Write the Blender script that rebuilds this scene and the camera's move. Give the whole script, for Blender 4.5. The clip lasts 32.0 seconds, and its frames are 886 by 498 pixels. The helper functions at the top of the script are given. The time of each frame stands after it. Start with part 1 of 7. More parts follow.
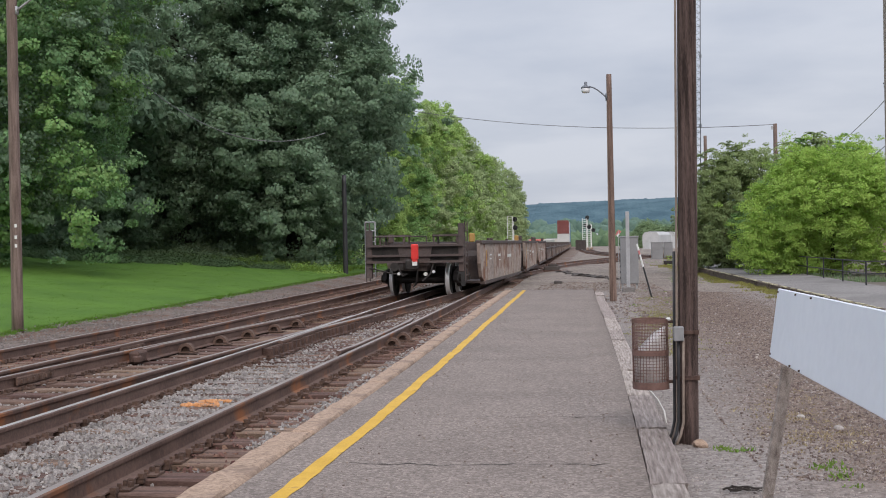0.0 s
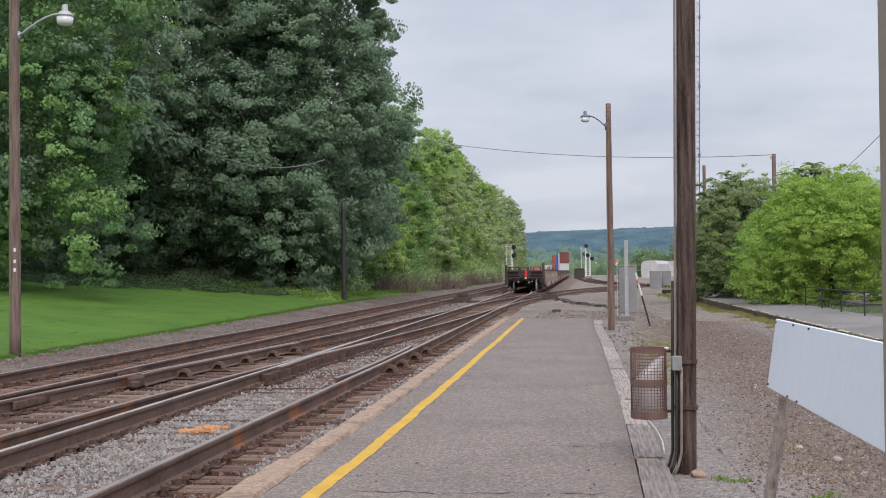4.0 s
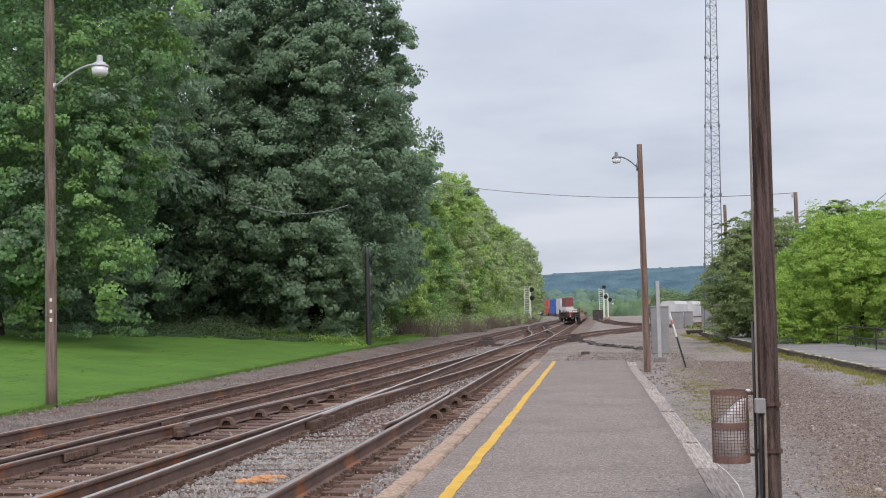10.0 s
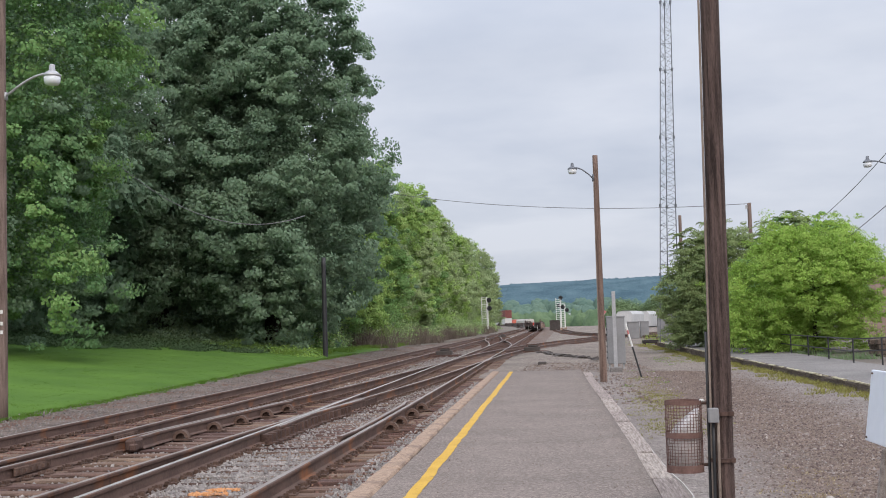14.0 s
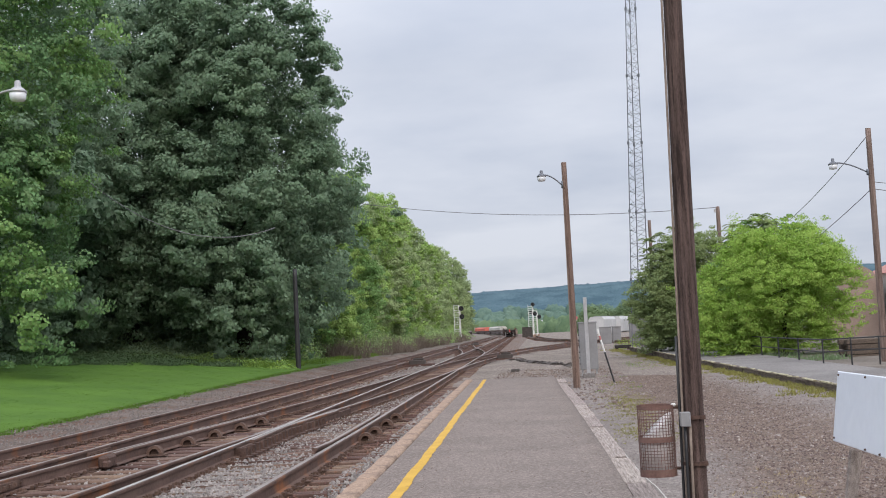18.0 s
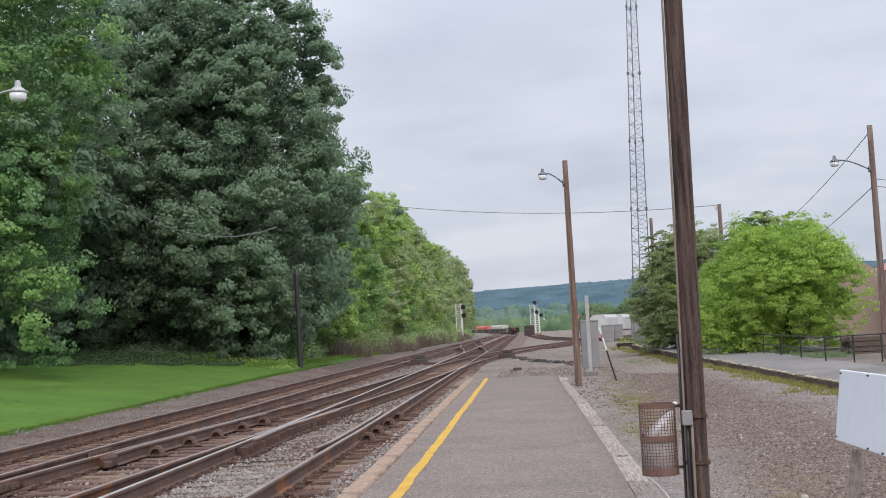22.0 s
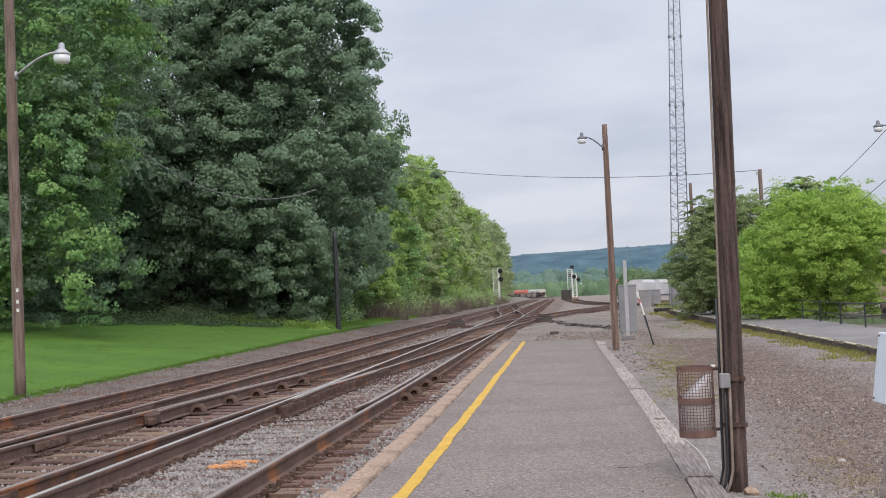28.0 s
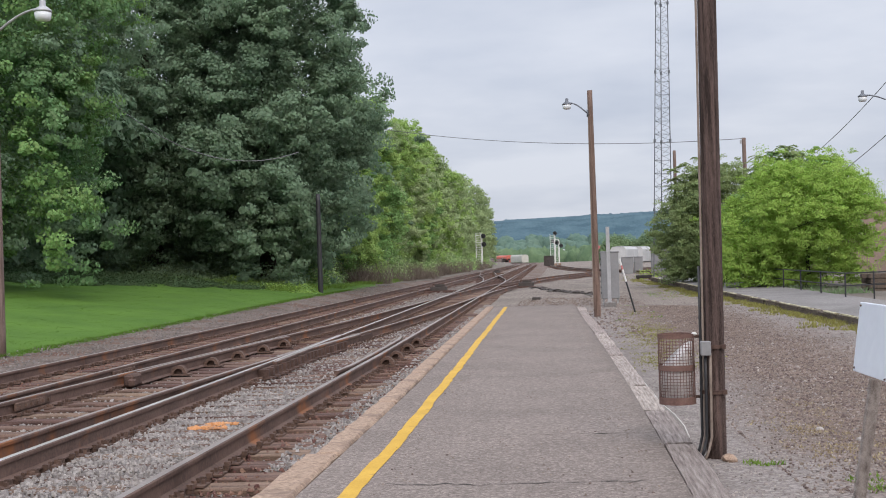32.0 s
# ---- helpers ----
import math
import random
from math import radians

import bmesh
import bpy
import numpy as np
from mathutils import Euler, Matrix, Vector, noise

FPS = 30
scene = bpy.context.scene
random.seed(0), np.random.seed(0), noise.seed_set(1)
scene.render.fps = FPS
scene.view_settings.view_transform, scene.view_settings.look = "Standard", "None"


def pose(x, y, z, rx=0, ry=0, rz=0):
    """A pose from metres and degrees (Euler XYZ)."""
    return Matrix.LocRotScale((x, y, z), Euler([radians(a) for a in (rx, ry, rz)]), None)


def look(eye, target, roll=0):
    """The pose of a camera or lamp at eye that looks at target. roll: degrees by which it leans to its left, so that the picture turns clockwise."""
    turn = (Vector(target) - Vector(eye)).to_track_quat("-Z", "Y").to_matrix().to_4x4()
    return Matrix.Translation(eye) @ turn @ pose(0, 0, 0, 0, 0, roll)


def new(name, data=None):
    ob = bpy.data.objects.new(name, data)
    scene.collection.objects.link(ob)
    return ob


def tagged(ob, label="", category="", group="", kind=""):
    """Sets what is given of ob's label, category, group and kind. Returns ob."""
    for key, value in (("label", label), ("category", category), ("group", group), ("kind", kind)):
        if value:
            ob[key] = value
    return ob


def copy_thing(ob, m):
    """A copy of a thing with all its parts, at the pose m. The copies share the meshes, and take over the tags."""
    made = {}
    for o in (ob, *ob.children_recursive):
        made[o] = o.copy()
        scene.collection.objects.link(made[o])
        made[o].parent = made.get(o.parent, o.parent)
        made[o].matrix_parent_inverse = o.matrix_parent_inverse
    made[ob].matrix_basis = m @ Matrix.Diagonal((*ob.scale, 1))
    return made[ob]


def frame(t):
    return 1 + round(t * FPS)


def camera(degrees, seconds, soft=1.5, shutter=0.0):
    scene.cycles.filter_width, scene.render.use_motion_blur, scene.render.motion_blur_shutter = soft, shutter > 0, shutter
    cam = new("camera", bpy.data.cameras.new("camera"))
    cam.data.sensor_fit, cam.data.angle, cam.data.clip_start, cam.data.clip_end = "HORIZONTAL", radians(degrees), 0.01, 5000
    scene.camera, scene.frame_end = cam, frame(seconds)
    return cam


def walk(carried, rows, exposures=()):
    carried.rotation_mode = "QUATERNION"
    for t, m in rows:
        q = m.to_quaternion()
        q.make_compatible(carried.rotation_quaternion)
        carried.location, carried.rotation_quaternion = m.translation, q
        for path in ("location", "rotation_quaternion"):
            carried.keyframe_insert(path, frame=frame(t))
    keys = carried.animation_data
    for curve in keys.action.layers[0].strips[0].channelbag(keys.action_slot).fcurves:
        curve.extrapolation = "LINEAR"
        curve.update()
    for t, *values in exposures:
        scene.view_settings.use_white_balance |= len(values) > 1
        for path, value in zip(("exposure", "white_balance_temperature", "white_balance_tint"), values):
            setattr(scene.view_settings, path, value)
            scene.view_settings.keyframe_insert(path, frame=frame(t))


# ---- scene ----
cam = camera(41.0, 32.0, soft=1.0)
PATH = [
    (0, (0.343, 0.015, 1.332), (0.095, 1.999, 1.324), -1.0),
    (0.5, (0.33, 0.014, 1.331), (0.074, 1.997, 1.326), -1.0),
    (1, (0.325, -0.006, 1.335), (0.071, 1.977, 1.338), -0.5),
    (1.5, (0.336, -0.004, 1.334), (0.083, 1.98, 1.344), -0.1),
    (2, (0.339, 0.005, 1.332), (0.089, 1.989, 1.354), -0.2),
    (2.5, (0.341, 0.004, 1.33), (0.093, 1.989, 1.358), 0.1),
    (4.5, (0.344, -0.001, 1.335), (0.1, 1.984, 1.374), -0.7),
    (5, (0.364, 0.02, 1.332), (0.13, 2.006, 1.366), -0.7),
    (5.5, (0.389, 0.061, 1.334), (0.17, 2.048, 1.405), -1.1),
    (6, (0.395, 0.051, 1.337), (0.182, 2.038, 1.43), -0.0),
    (6.5, (0.31, 0.005, 1.335), (0.108, 1.992, 1.435), -0.2),
    (7, (0.214, -0.05, 1.331), (0.011, 1.938, 1.42), -0.9),
    (7.5, (0.164, -0.025, 1.328), (-0.036, 1.963, 1.411), -0.2),
    (8, (0.089, 0.086, 1.343), (-0.095, 2.076, 1.404), -1.0),
    (8.5, (-0.009, 0.091, 1.348), (-0.209, 2.078, 1.454), -0.6),
    (9, (-0.121, 0.046, 1.344), (-0.358, 2.029, 1.445), -2.0),
    (9.5, (-0.114, 0.062, 1.354), (-0.358, 2.044, 1.462), -1.0),
    (10, (-0.08, 0.04, 1.349), (-0.349, 2.019, 1.461), -1.4),
    (10.5, (-0.075, 0.026, 1.348), (-0.344, 2.005, 1.453), -1.7),
    (11, (-0.081, 0.019, 1.345), (-0.34, 2.0, 1.437), -1.9),
    (11.5, (-0.078, 0.042, 1.35), (-0.321, 2.024, 1.462), -1.9),
    (12, (-0.076, 0.052, 1.35), (-0.307, 2.035, 1.477), -2.0),
    (12.5, (-0.071, 0.061, 1.348), (-0.291, 2.044, 1.478), -1.8),
    (13, (-0.072, 0.047, 1.351), (-0.291, 2.031, 1.483), -1.8),
    (13.5, (-0.064, 0.051, 1.347), (-0.276, 2.035, 1.476), -1.8),
    (14, (-0.064, 0.064, 1.351), (-0.261, 2.05, 1.479), -1.6),
    (14.5, (-0.064, 0.064, 1.35), (-0.24, 2.052, 1.478), -1.9),
    (15, (-0.065, 0.038, 1.358), (-0.226, 2.028, 1.488), -2.1),
    (15.5, (-0.067, 0.049, 1.352), (-0.22, 2.038, 1.49), -2.1),
    (17.5, (-0.055, 0.027, 1.359), (-0.193, 2.017, 1.491), -3.1),
    (18, (-0.058, 0.026, 1.358), (-0.206, 2.015, 1.499), -2.8),
    (18.5, (-0.042, 0.054, 1.353), (-0.199, 2.043, 1.489), -2.5),
    (19, (-0.038, 0.07, 1.353), (-0.193, 2.06, 1.484), -2.8),
    (19.5, (-0.043, 0.075, 1.353), (-0.193, 2.066, 1.481), -3.0),
    (20, (-0.048, 0.074, 1.357), (-0.191, 2.065, 1.481), -3.0),
    (20.5, (-0.05, 0.074, 1.358), (-0.188, 2.065, 1.487), -2.6),
    (21, (-0.05, 0.067, 1.357), (-0.191, 2.057, 1.492), -2.8),
    (21.5, (-0.048, 0.061, 1.355), (-0.191, 2.051, 1.491), -2.8),
    (22, (-0.05, 0.058, 1.36), (-0.201, 2.047, 1.499), -3.0),
    (22.5, (-0.05, 0.051, 1.358), (-0.202, 2.04, 1.503), -2.8),
    (23, (-0.053, 0.05, 1.357), (-0.204, 2.039, 1.503), -2.8),
    (23.5, (-0.052, 0.056, 1.355), (-0.199, 2.045, 1.497), -3.0),
    (24, (-0.053, 0.059, 1.357), (-0.197, 2.049, 1.498), -2.8),
    (24.5, (-0.052, 0.061, 1.356), (-0.191, 2.052, 1.491), -2.8),
    (25, (-0.058, 0.044, 1.355), (-0.197, 2.035, 1.49), -2.5),
    (25.5, (-0.055, 0.058, 1.353), (-0.218, 2.047, 1.471), -2.4),
    (27.5, (-0.066, -0.024, 1.349), (-0.287, 1.962, 1.439), -2.7),
    (28, (-0.066, -0.027, 1.346), (-0.283, 1.96, 1.427), -2.5),
    (28.5, (-0.062, -0.006, 1.343), (-0.259, 1.984, 1.29), -2.4),
    (29, (-0.071, 0.0, 1.35), (-0.244, 1.992, 1.331), -3.1),
    (29.5, (-0.07, -0.004, 1.347), (-0.237, 1.989, 1.344), -2.5),
    (30, (-0.067, -0.007, 1.347), (-0.23, 1.987, 1.344), -2.3),
    (30.5, (-0.071, -0.016, 1.348), (-0.229, 1.978, 1.353), -1.8),
    (31, (-0.069, 0.015, 1.35), (-0.24, 2.008, 1.362), -1.9),
    (31.5, (-0.073, -0.002, 1.347), (-0.262, 1.989, 1.367), -1.7),
    (32, (-0.067, 0.004, 1.347), (-0.258, 1.995, 1.367), -1.8),
]
walk(cam, [(t, look(eye, target, roll)) for t, eye, target, roll in PATH],
     [(0, -0.03), (2.5, 0.02), (4.5, 0.06), (6, 0.10), (12, 0.11), (32, 0.12)])

# ---- light ----
world = bpy.data.worlds.new("overcast_sky")
scene.world = world
world.use_nodes = True
wn, wl = world.node_tree.nodes, world.node_tree.links
wn.clear()
w_out = wn.new("ShaderNodeOutputWorld")
w_bg = wn.new("ShaderNodeBackground")
w_sky = wn.new("ShaderNodeTexSky")
w_sky.sky_type = 'NISHITA'
w_sky.sun_disc = False
w_sky.sun_elevation = radians(40)
w_sky.sun_rotation = radians(160)
w_coord = wn.new("ShaderNodeTexCoord")
w_sep = wn.new("ShaderNodeSeparateXYZ")
wl.new(w_coord.outputs["Generated"], w_sep.inputs[0])
# flat cloud deck: direction divided by its height
w_h = wn.new("ShaderNodeMath"); w_h.operation = 'MAXIMUM'; w_h.inputs[1].default_value = 0.0
wl.new(w_sep.outputs[2], w_h.inputs[0])
w_h2 = wn.new("ShaderNodeMath"); w_h2.operation = 'ADD'; w_h2.inputs[1].default_value = 0.16
wl.new(w_h.outputs[0], w_h2.inputs[0])
w_div = wn.new("ShaderNodeVectorMath"); w_div.operation = 'DIVIDE'
w_comb = wn.new("ShaderNodeCombineXYZ")
for k in range(3):
    wl.new(w_h2.outputs[0], w_comb.inputs[k])
wl.new(w_coord.outputs["Generated"], w_div.inputs[0])
wl.new(w_comb.outputs[0], w_div.inputs[1])
w_noise = wn.new("ShaderNodeTexNoise")
w_noise.inputs["Scale"].default_value = 1.15
w_noise.inputs["Detail"].default_value = 5.0
w_noise.inputs["Roughness"].default_value = 0.52
wl.new(w_div.outputs[0], w_noise.inputs["Vector"])
w_ramp = wn.new("ShaderNodeValToRGB")
w_ramp.color_ramp.elements[0].position = 0.33
w_ramp.color_ramp.elements[0].color = (0.545, 0.594, 0.706, 1)
w_ramp.color_ramp.elements[1].position = 0.62
w_ramp.color_ramp.elements[1].color = (0.718, 0.752, 0.841, 1)
wl.new(w_noise.outputs["Fac"], w_ramp.inputs[0])
# an overcast sky is about three times as bright overhead as at the horizon
w_zen = wn.new("ShaderNodeMapRange")
w_zen.inputs[1].default_value = 0.22
w_zen.inputs[2].default_value = 0.9
w_zen.inputs[3].default_value = 1.0
w_zen.inputs[4].default_value = 2.35
wl.new(w_sep.outputs[2], w_zen.inputs[0])
w_mul = wn.new("ShaderNodeVectorMath"); w_mul.operation = 'SCALE'
wl.new(w_ramp.outputs[0], w_mul.inputs[0])
w_low = wn.new("ShaderNodeMapRange")
w_low.inputs[1].default_value = 0.0
w_low.inputs[2].default_value = 0.17
w_low.inputs[3].default_value = 0.86
w_low.inputs[4].default_value = 1.0
wl.new(w_sep.outputs[2], w_low.inputs[0])
w_grad = wn.new("ShaderNodeMath"); w_grad.operation = 'MULTIPLY'
wl.new(w_zen.outputs[0], w_grad.inputs[0])
wl.new(w_low.outputs[0], w_grad.inputs[1])
wl.new(w_grad.outputs[0], w_mul.inputs["Scale"])
w_skys = wn.new("ShaderNodeVectorMath"); w_skys.operation = 'SCALE'
w_skys.inputs["Scale"].default_value = 0.06
wl.new(w_sky.outputs[0], w_skys.inputs[0])
w_mix = wn.new("ShaderNodeMix"); w_mix.data_type = 'RGBA'
w_mix.inputs["Factor"].default_value = 0.94
wl.new(w_skys.outputs[0], w_mix.inputs["A"])
wl.new(w_mul.outputs[0], w_mix.inputs["B"])
wl.new(w_mix.outputs["Result"], w_bg.inputs[0])
w_bg.inputs[1].default_value = 1.0
wl.new(w_bg.outputs[0], w_out.inputs[0])

sun_data = bpy.data.lights.new("sun", 'SUN')
sun_data.energy = 1.6
sun_data.angle = radians(40)
sun_data.color = (1.0, 0.875, 0.775)
sun = new("sun", sun_data)
sun.matrix_world = look((25, -70, 62), (0, 0, 0))

# ---- materials ----


def rgba(c):
    return (c[0], c[1], c[2], 1.0)


def material(name, low, high, rough=0.85, metal=0.0, scale=4.0, fine=40.0, bump=0.3, stain=None, stain_at=0.6,
             stain_scale=1.0, per="", spread=0.0, stretch=(1, 1, 1), dist=0.01, translucent=0.0, sharp=1.0):
    """Two noise scales of colour, an optional stain, relief, and a spread of brightness per object or island."""
    m = bpy.data.materials.new(name)
    m.use_nodes = True
    n, l = m.node_tree.nodes, m.node_tree.links
    b = n["Principled BSDF"]
    tc = n.new("ShaderNodeTexCoord")
    mp = n.new("ShaderNodeMapping")
    mp.inputs["Scale"].default_value = stretch
    l.new(tc.outputs["Object"], mp.inputs[0])
    n1 = n.new("ShaderNodeTexNoise")
    n1.inputs["Scale"].default_value = scale
    n1.inputs["Detail"].default_value = 4
    n2 = n.new("ShaderNodeTexNoise")
    n2.inputs["Scale"].default_value = fine
    n2.inputs["Detail"].default_value = 5
    n2.inputs["Roughness"].default_value = 0.65
    l.new(mp.outputs[0], n1.inputs["Vector"])
    l.new(mp.outputs[0], n2.inputs["Vector"])
    add = n.new("ShaderNodeMath"); add.operation = 'ADD'
    l.new(n1.outputs["Fac"], add.inputs[0])
    l.new(n2.outputs["Fac"], add.inputs[1])
    ramp = n.new("ShaderNodeValToRGB")
    ramp.color_ramp.elements[0].position = 0.51 - 0.15 / sharp
    ramp.color_ramp.elements[1].position = 0.51 + 0.15 / sharp
    ramp.color_ramp.elements[0].color = rgba(low)
    ramp.color_ramp.elements[1].color = rgba(high)
    half = n.new("ShaderNodeMath"); half.operation = 'MULTIPLY'; half.inputs[1].default_value = 0.5
    l.new(add.outputs[0], half.inputs[0])
    l.new(half.outputs[0], ramp.inputs[0])
    col = ramp.outputs[0]
    if stain is not None:
        n3 = n.new("ShaderNodeTexNoise")
        n3.inputs["Scale"].default_value = stain_scale
        n3.inputs["Detail"].default_value = 6
        n3.inputs["Roughness"].default_value = 0.6
        l.new(mp.outputs[0], n3.inputs["Vector"])
        r3 = n.new("ShaderNodeMapRange")
        r3.inputs[1].default_value = stain_at - 0.06
        r3.inputs[2].default_value = stain_at + 0.06
        l.new(n3.outputs["Fac"], r3.inputs[0])
        mx = n.new("ShaderNodeMix"); mx.data_type = 'RGBA'
        l.new(r3.outputs[0], mx.inputs["Factor"])
        l.new(col, mx.inputs["A"])
        mx.inputs["B"].default_value = rgba(stain)
        col = mx.outputs["Result"]
    if per:
        if per == "object":
            src = n.new("ShaderNodeObjectInfo").outputs["Random"]
        else:
            src = n.new("ShaderNodeNewGeometry").outputs["Random Per Island"]
        mr = n.new("ShaderNodeMapRange")
        mr.inputs[3].default_value = 1 - spread
        mr.inputs[4].default_value = 1 + spread
        l.new(src, mr.inputs[0])
        hs = n.new("ShaderNodeHueSaturation")
        l.new(mr.outputs[0], hs.inputs["Value"])
        hm = n.new("ShaderNodeMapRange")
        hm.inputs[3].default_value = 0.5 - 0.03 * min(1, spread * 2)
        hm.inputs[4].default_value = 0.5 + 0.02 * min(1, spread * 2)
        l.new(src, hm.inputs[0])
        l.new(hm.outputs[0], hs.inputs["Hue"])
        l.new(col, hs.inputs["Color"])
        col = hs.outputs[0]
    l.new(col, b.inputs["Base Color"])
    b.inputs["Roughness"].default_value = rough
    b.inputs["Metallic"].default_value = metal
    if rough > 0.8:
        b.inputs["Specular IOR Level"].default_value = 0.25
    if bump:
        bp = n.new("ShaderNodeBump")
        bp.inputs["Strength"].default_value = bump
        bp.inputs["Distance"].default_value = dist
        l.new(n2.outputs["Fac"], bp.inputs["Height"])
        l.new(bp.outputs[0], b.inputs["Normal"])
    if translucent:
        tr = n.new("ShaderNodeBsdfTranslucent")
        l.new(col, tr.inputs[0])
        ms = n.new("ShaderNodeMixShader")
        ms.inputs[0].default_value = translucent
        l.new(b.outputs[0], ms.inputs[1])
        l.new(tr.outputs[0], ms.inputs[2])
        l.new(ms.outputs[0], n["Material Output"].inputs[0])
    return m


def aggregate(name, dark, light, tint, grain, chip=0.5, rough=0.92, bump=0.5, dist=0.004, patch=0.5, patch_mul=0.82, zones=()):
    """Ground made of small stones: a colour for every stone, soft stained patches, and bands of another tint.

    zones are (centre, slope, half width, soft, colour, amount): bands along y at x = centre + slope * y."""
    m = bpy.data.materials.new(name)
    m.use_nodes = True
    n, l = m.node_tree.nodes, m.node_tree.links
    b = n["Principled BSDF"]
    tc = n.new("ShaderNodeTexCoord")

    def math_node(op, x, y):
        q = n.new("ShaderNodeMath")
        q.operation = op
        for k, w in enumerate((x, y)):
            if isinstance(w, (int, float)):
                q.inputs[k].default_value = w
            else:
                l.new(w, q.inputs[k])
        return q.outputs[0]

    def noise_node(scale, detail=4):
        q = n.new("ShaderNodeTexNoise")
        q.inputs["Scale"].default_value = scale
        q.inputs["Detail"].default_value = detail
        l.new(tc.outputs["Object"], q.inputs["Vector"])
        return q.outputs["Fac"]

    def blend(fac, x, y, how='MIX'):
        q = n.new("ShaderNodeMix")
        q.data_type = 'RGBA'
        q.blend_type = how
        for sock, w in (("Factor", fac), ("A", x), ("B", y)):
            if isinstance(w, float):
                q.inputs[sock].default_value = w
            elif isinstance(w, tuple):
                q.inputs[sock].default_value = rgba(w)
            else:
                l.new(w, q.inputs[sock])
        return q.outputs["Result"]

    stones = []
    for sc in (grain, grain * 2.3):
        v = n.new("ShaderNodeTexVoronoi")
        v.inputs["Scale"].default_value = sc
        l.new(tc.outputs["Object"], v.inputs["Vector"])
        stones.append(v)
    one = n.new("ShaderNodeSeparateColor")
    l.new(stones[0].outputs["Color"], one.inputs[0])
    two = n.new("ShaderNodeSeparateColor")
    l.new(stones[1].outputs["Color"], two.inputs[0])
    lift = math_node('ADD', math_node('MULTIPLY', math_node('POWER', one.outputs[0], 1.0 + chip), 0.55), math_node('MULTIPLY', two.outputs[1], 0.30))
    lift = math_node('ADD', lift, math_node('MULTIPLY', noise_node(grain * 3), 0.25))
    col = blend(lift, dark, light)
    col = blend(math_node('MULTIPLY', one.outputs[2], 0.35), col, tint)
    for centre, slope, half, soft, tone, amount in zones:
        xyz = n.new("ShaderNodeSeparateXYZ")
        l.new(tc.outputs["Object"], xyz.inputs[0])
        off = math_node('SUBTRACT', xyz.outputs[0], math_node('ADD', math_node('MULTIPLY', xyz.outputs[1], slope), centre))
        off = math_node('ADD', math_node('ABSOLUTE', off, 0.0), math_node('MULTIPLY', math_node('SUBTRACT', noise_node(0.7, 6), 0.5), 2.0))
        mr = n.new("ShaderNodeMapRange")
        mr.inputs[1].default_value = half + soft
        mr.inputs[2].default_value = half - soft
        mr.inputs[3].default_value = 0.0
        mr.inputs[4].default_value = amount
        l.new(off, mr.inputs[0])
        col = blend(mr.outputs[0], col, blend(1.0, col, tone, 'MULTIPLY'))
    pr = n.new("ShaderNodeMapRange")
    pr.inputs[1].default_value = 0.40
    pr.inputs[2].default_value = 0.62
    pr.inputs[3].default_value = 1.0
    pr.inputs[4].default_value = patch_mul
    l.new(noise_node(patch, 6), pr.inputs[0])
    sc = n.new("ShaderNodeVectorMath")
    sc.operation = 'SCALE'
    l.new(col, sc.inputs[0])
    l.new(pr.outputs[0], sc.inputs["Scale"])
    l.new(sc.outputs[0], b.inputs["Base Color"])
    b.inputs["Roughness"].default_value = rough
    b.inputs["Specular IOR Level"].default_value = 0.25
    bp = n.new("ShaderNodeBump")
    bp.inputs["Strength"].default_value = bump
    bp.inputs["Distance"].default_value = dist
    l.new(math_node('SUBTRACT', lift, stones[0].outputs["Distance"]), bp.inputs["Height"])
    l.new(bp.outputs[0], b.inputs["Normal"])
    return m


ASPHALT = aggregate("asphalt", (0.070, 0.055, 0.048), (0.380, 0.319, 0.284), (0.205, 0.169, 0.149), 58, 0.9, bump=0.5, dist=0.003, patch=0.9, patch_mul=0.88)
ASPHALT_OLD = aggregate("old_asphalt", (0.13, 0.120, 0.115), (0.30, 0.282, 0.272), (0.22, 0.203, 0.19), 40, 0.6, bump=0.3, dist=0.004, patch=0.5, patch_mul=0.78)
CURB = material("curb_concrete", (0.200, 0.138, 0.100), (0.505, 0.368, 0.276), 0.9, scale=32, fine=120, bump=0.8, dist=0.006,
                stain=(0.195, 0.138, 0.108), stain_at=0.60, stain_scale=1.6)
YELLOW = material("yellow_paint", (0.46, 0.265, 0.02), (0.62, 0.375, 0.045), 0.75, scale=3, fine=60, bump=0.3, dist=0.003,
                  stain=(0.33, 0.19, 0.05), stain_at=0.66, stain_scale=9)
CRACK = material("crack_tar", (0.030, 0.027, 0.025), (0.06, 0.055, 0.05), 0.9, bump=0.2)
BALLAST = material("ballast_bed", (0.085, 0.060, 0.049), (0.290, 0.240, 0.212), 0.95, scale=1.0, fine=30, bump=1.0, dist=0.04,
                   stain=(0.14, 0.078, 0.056), stain_at=0.56, stain_scale=0.5)
STONE = material("ballast_stone", (0.17, 0.154, 0.143), (0.385, 0.352, 0.330), 0.92, scale=5, fine=60, bump=0.3, per="island", spread=0.3)
SHOULDER_STONE = material("shoulder_stone", (0.115, 0.100, 0.090), (0.265, 0.238, 0.220), 0.95, scale=5, fine=60, bump=0.3, per="island", spread=0.35)
RUST_STONE = material("rusty_stone", (0.115, 0.060, 0.044), (0.24, 0.14, 0.108), 0.95, scale=5, fine=60, bump=0.3, per="island", spread=0.4)
YARD_STONE = material("yard_stone", (0.165, 0.140, 0.126), (0.36, 0.315, 0.288), 0.95, scale=5, fine=60, bump=0.3, per="island", spread=0.35)
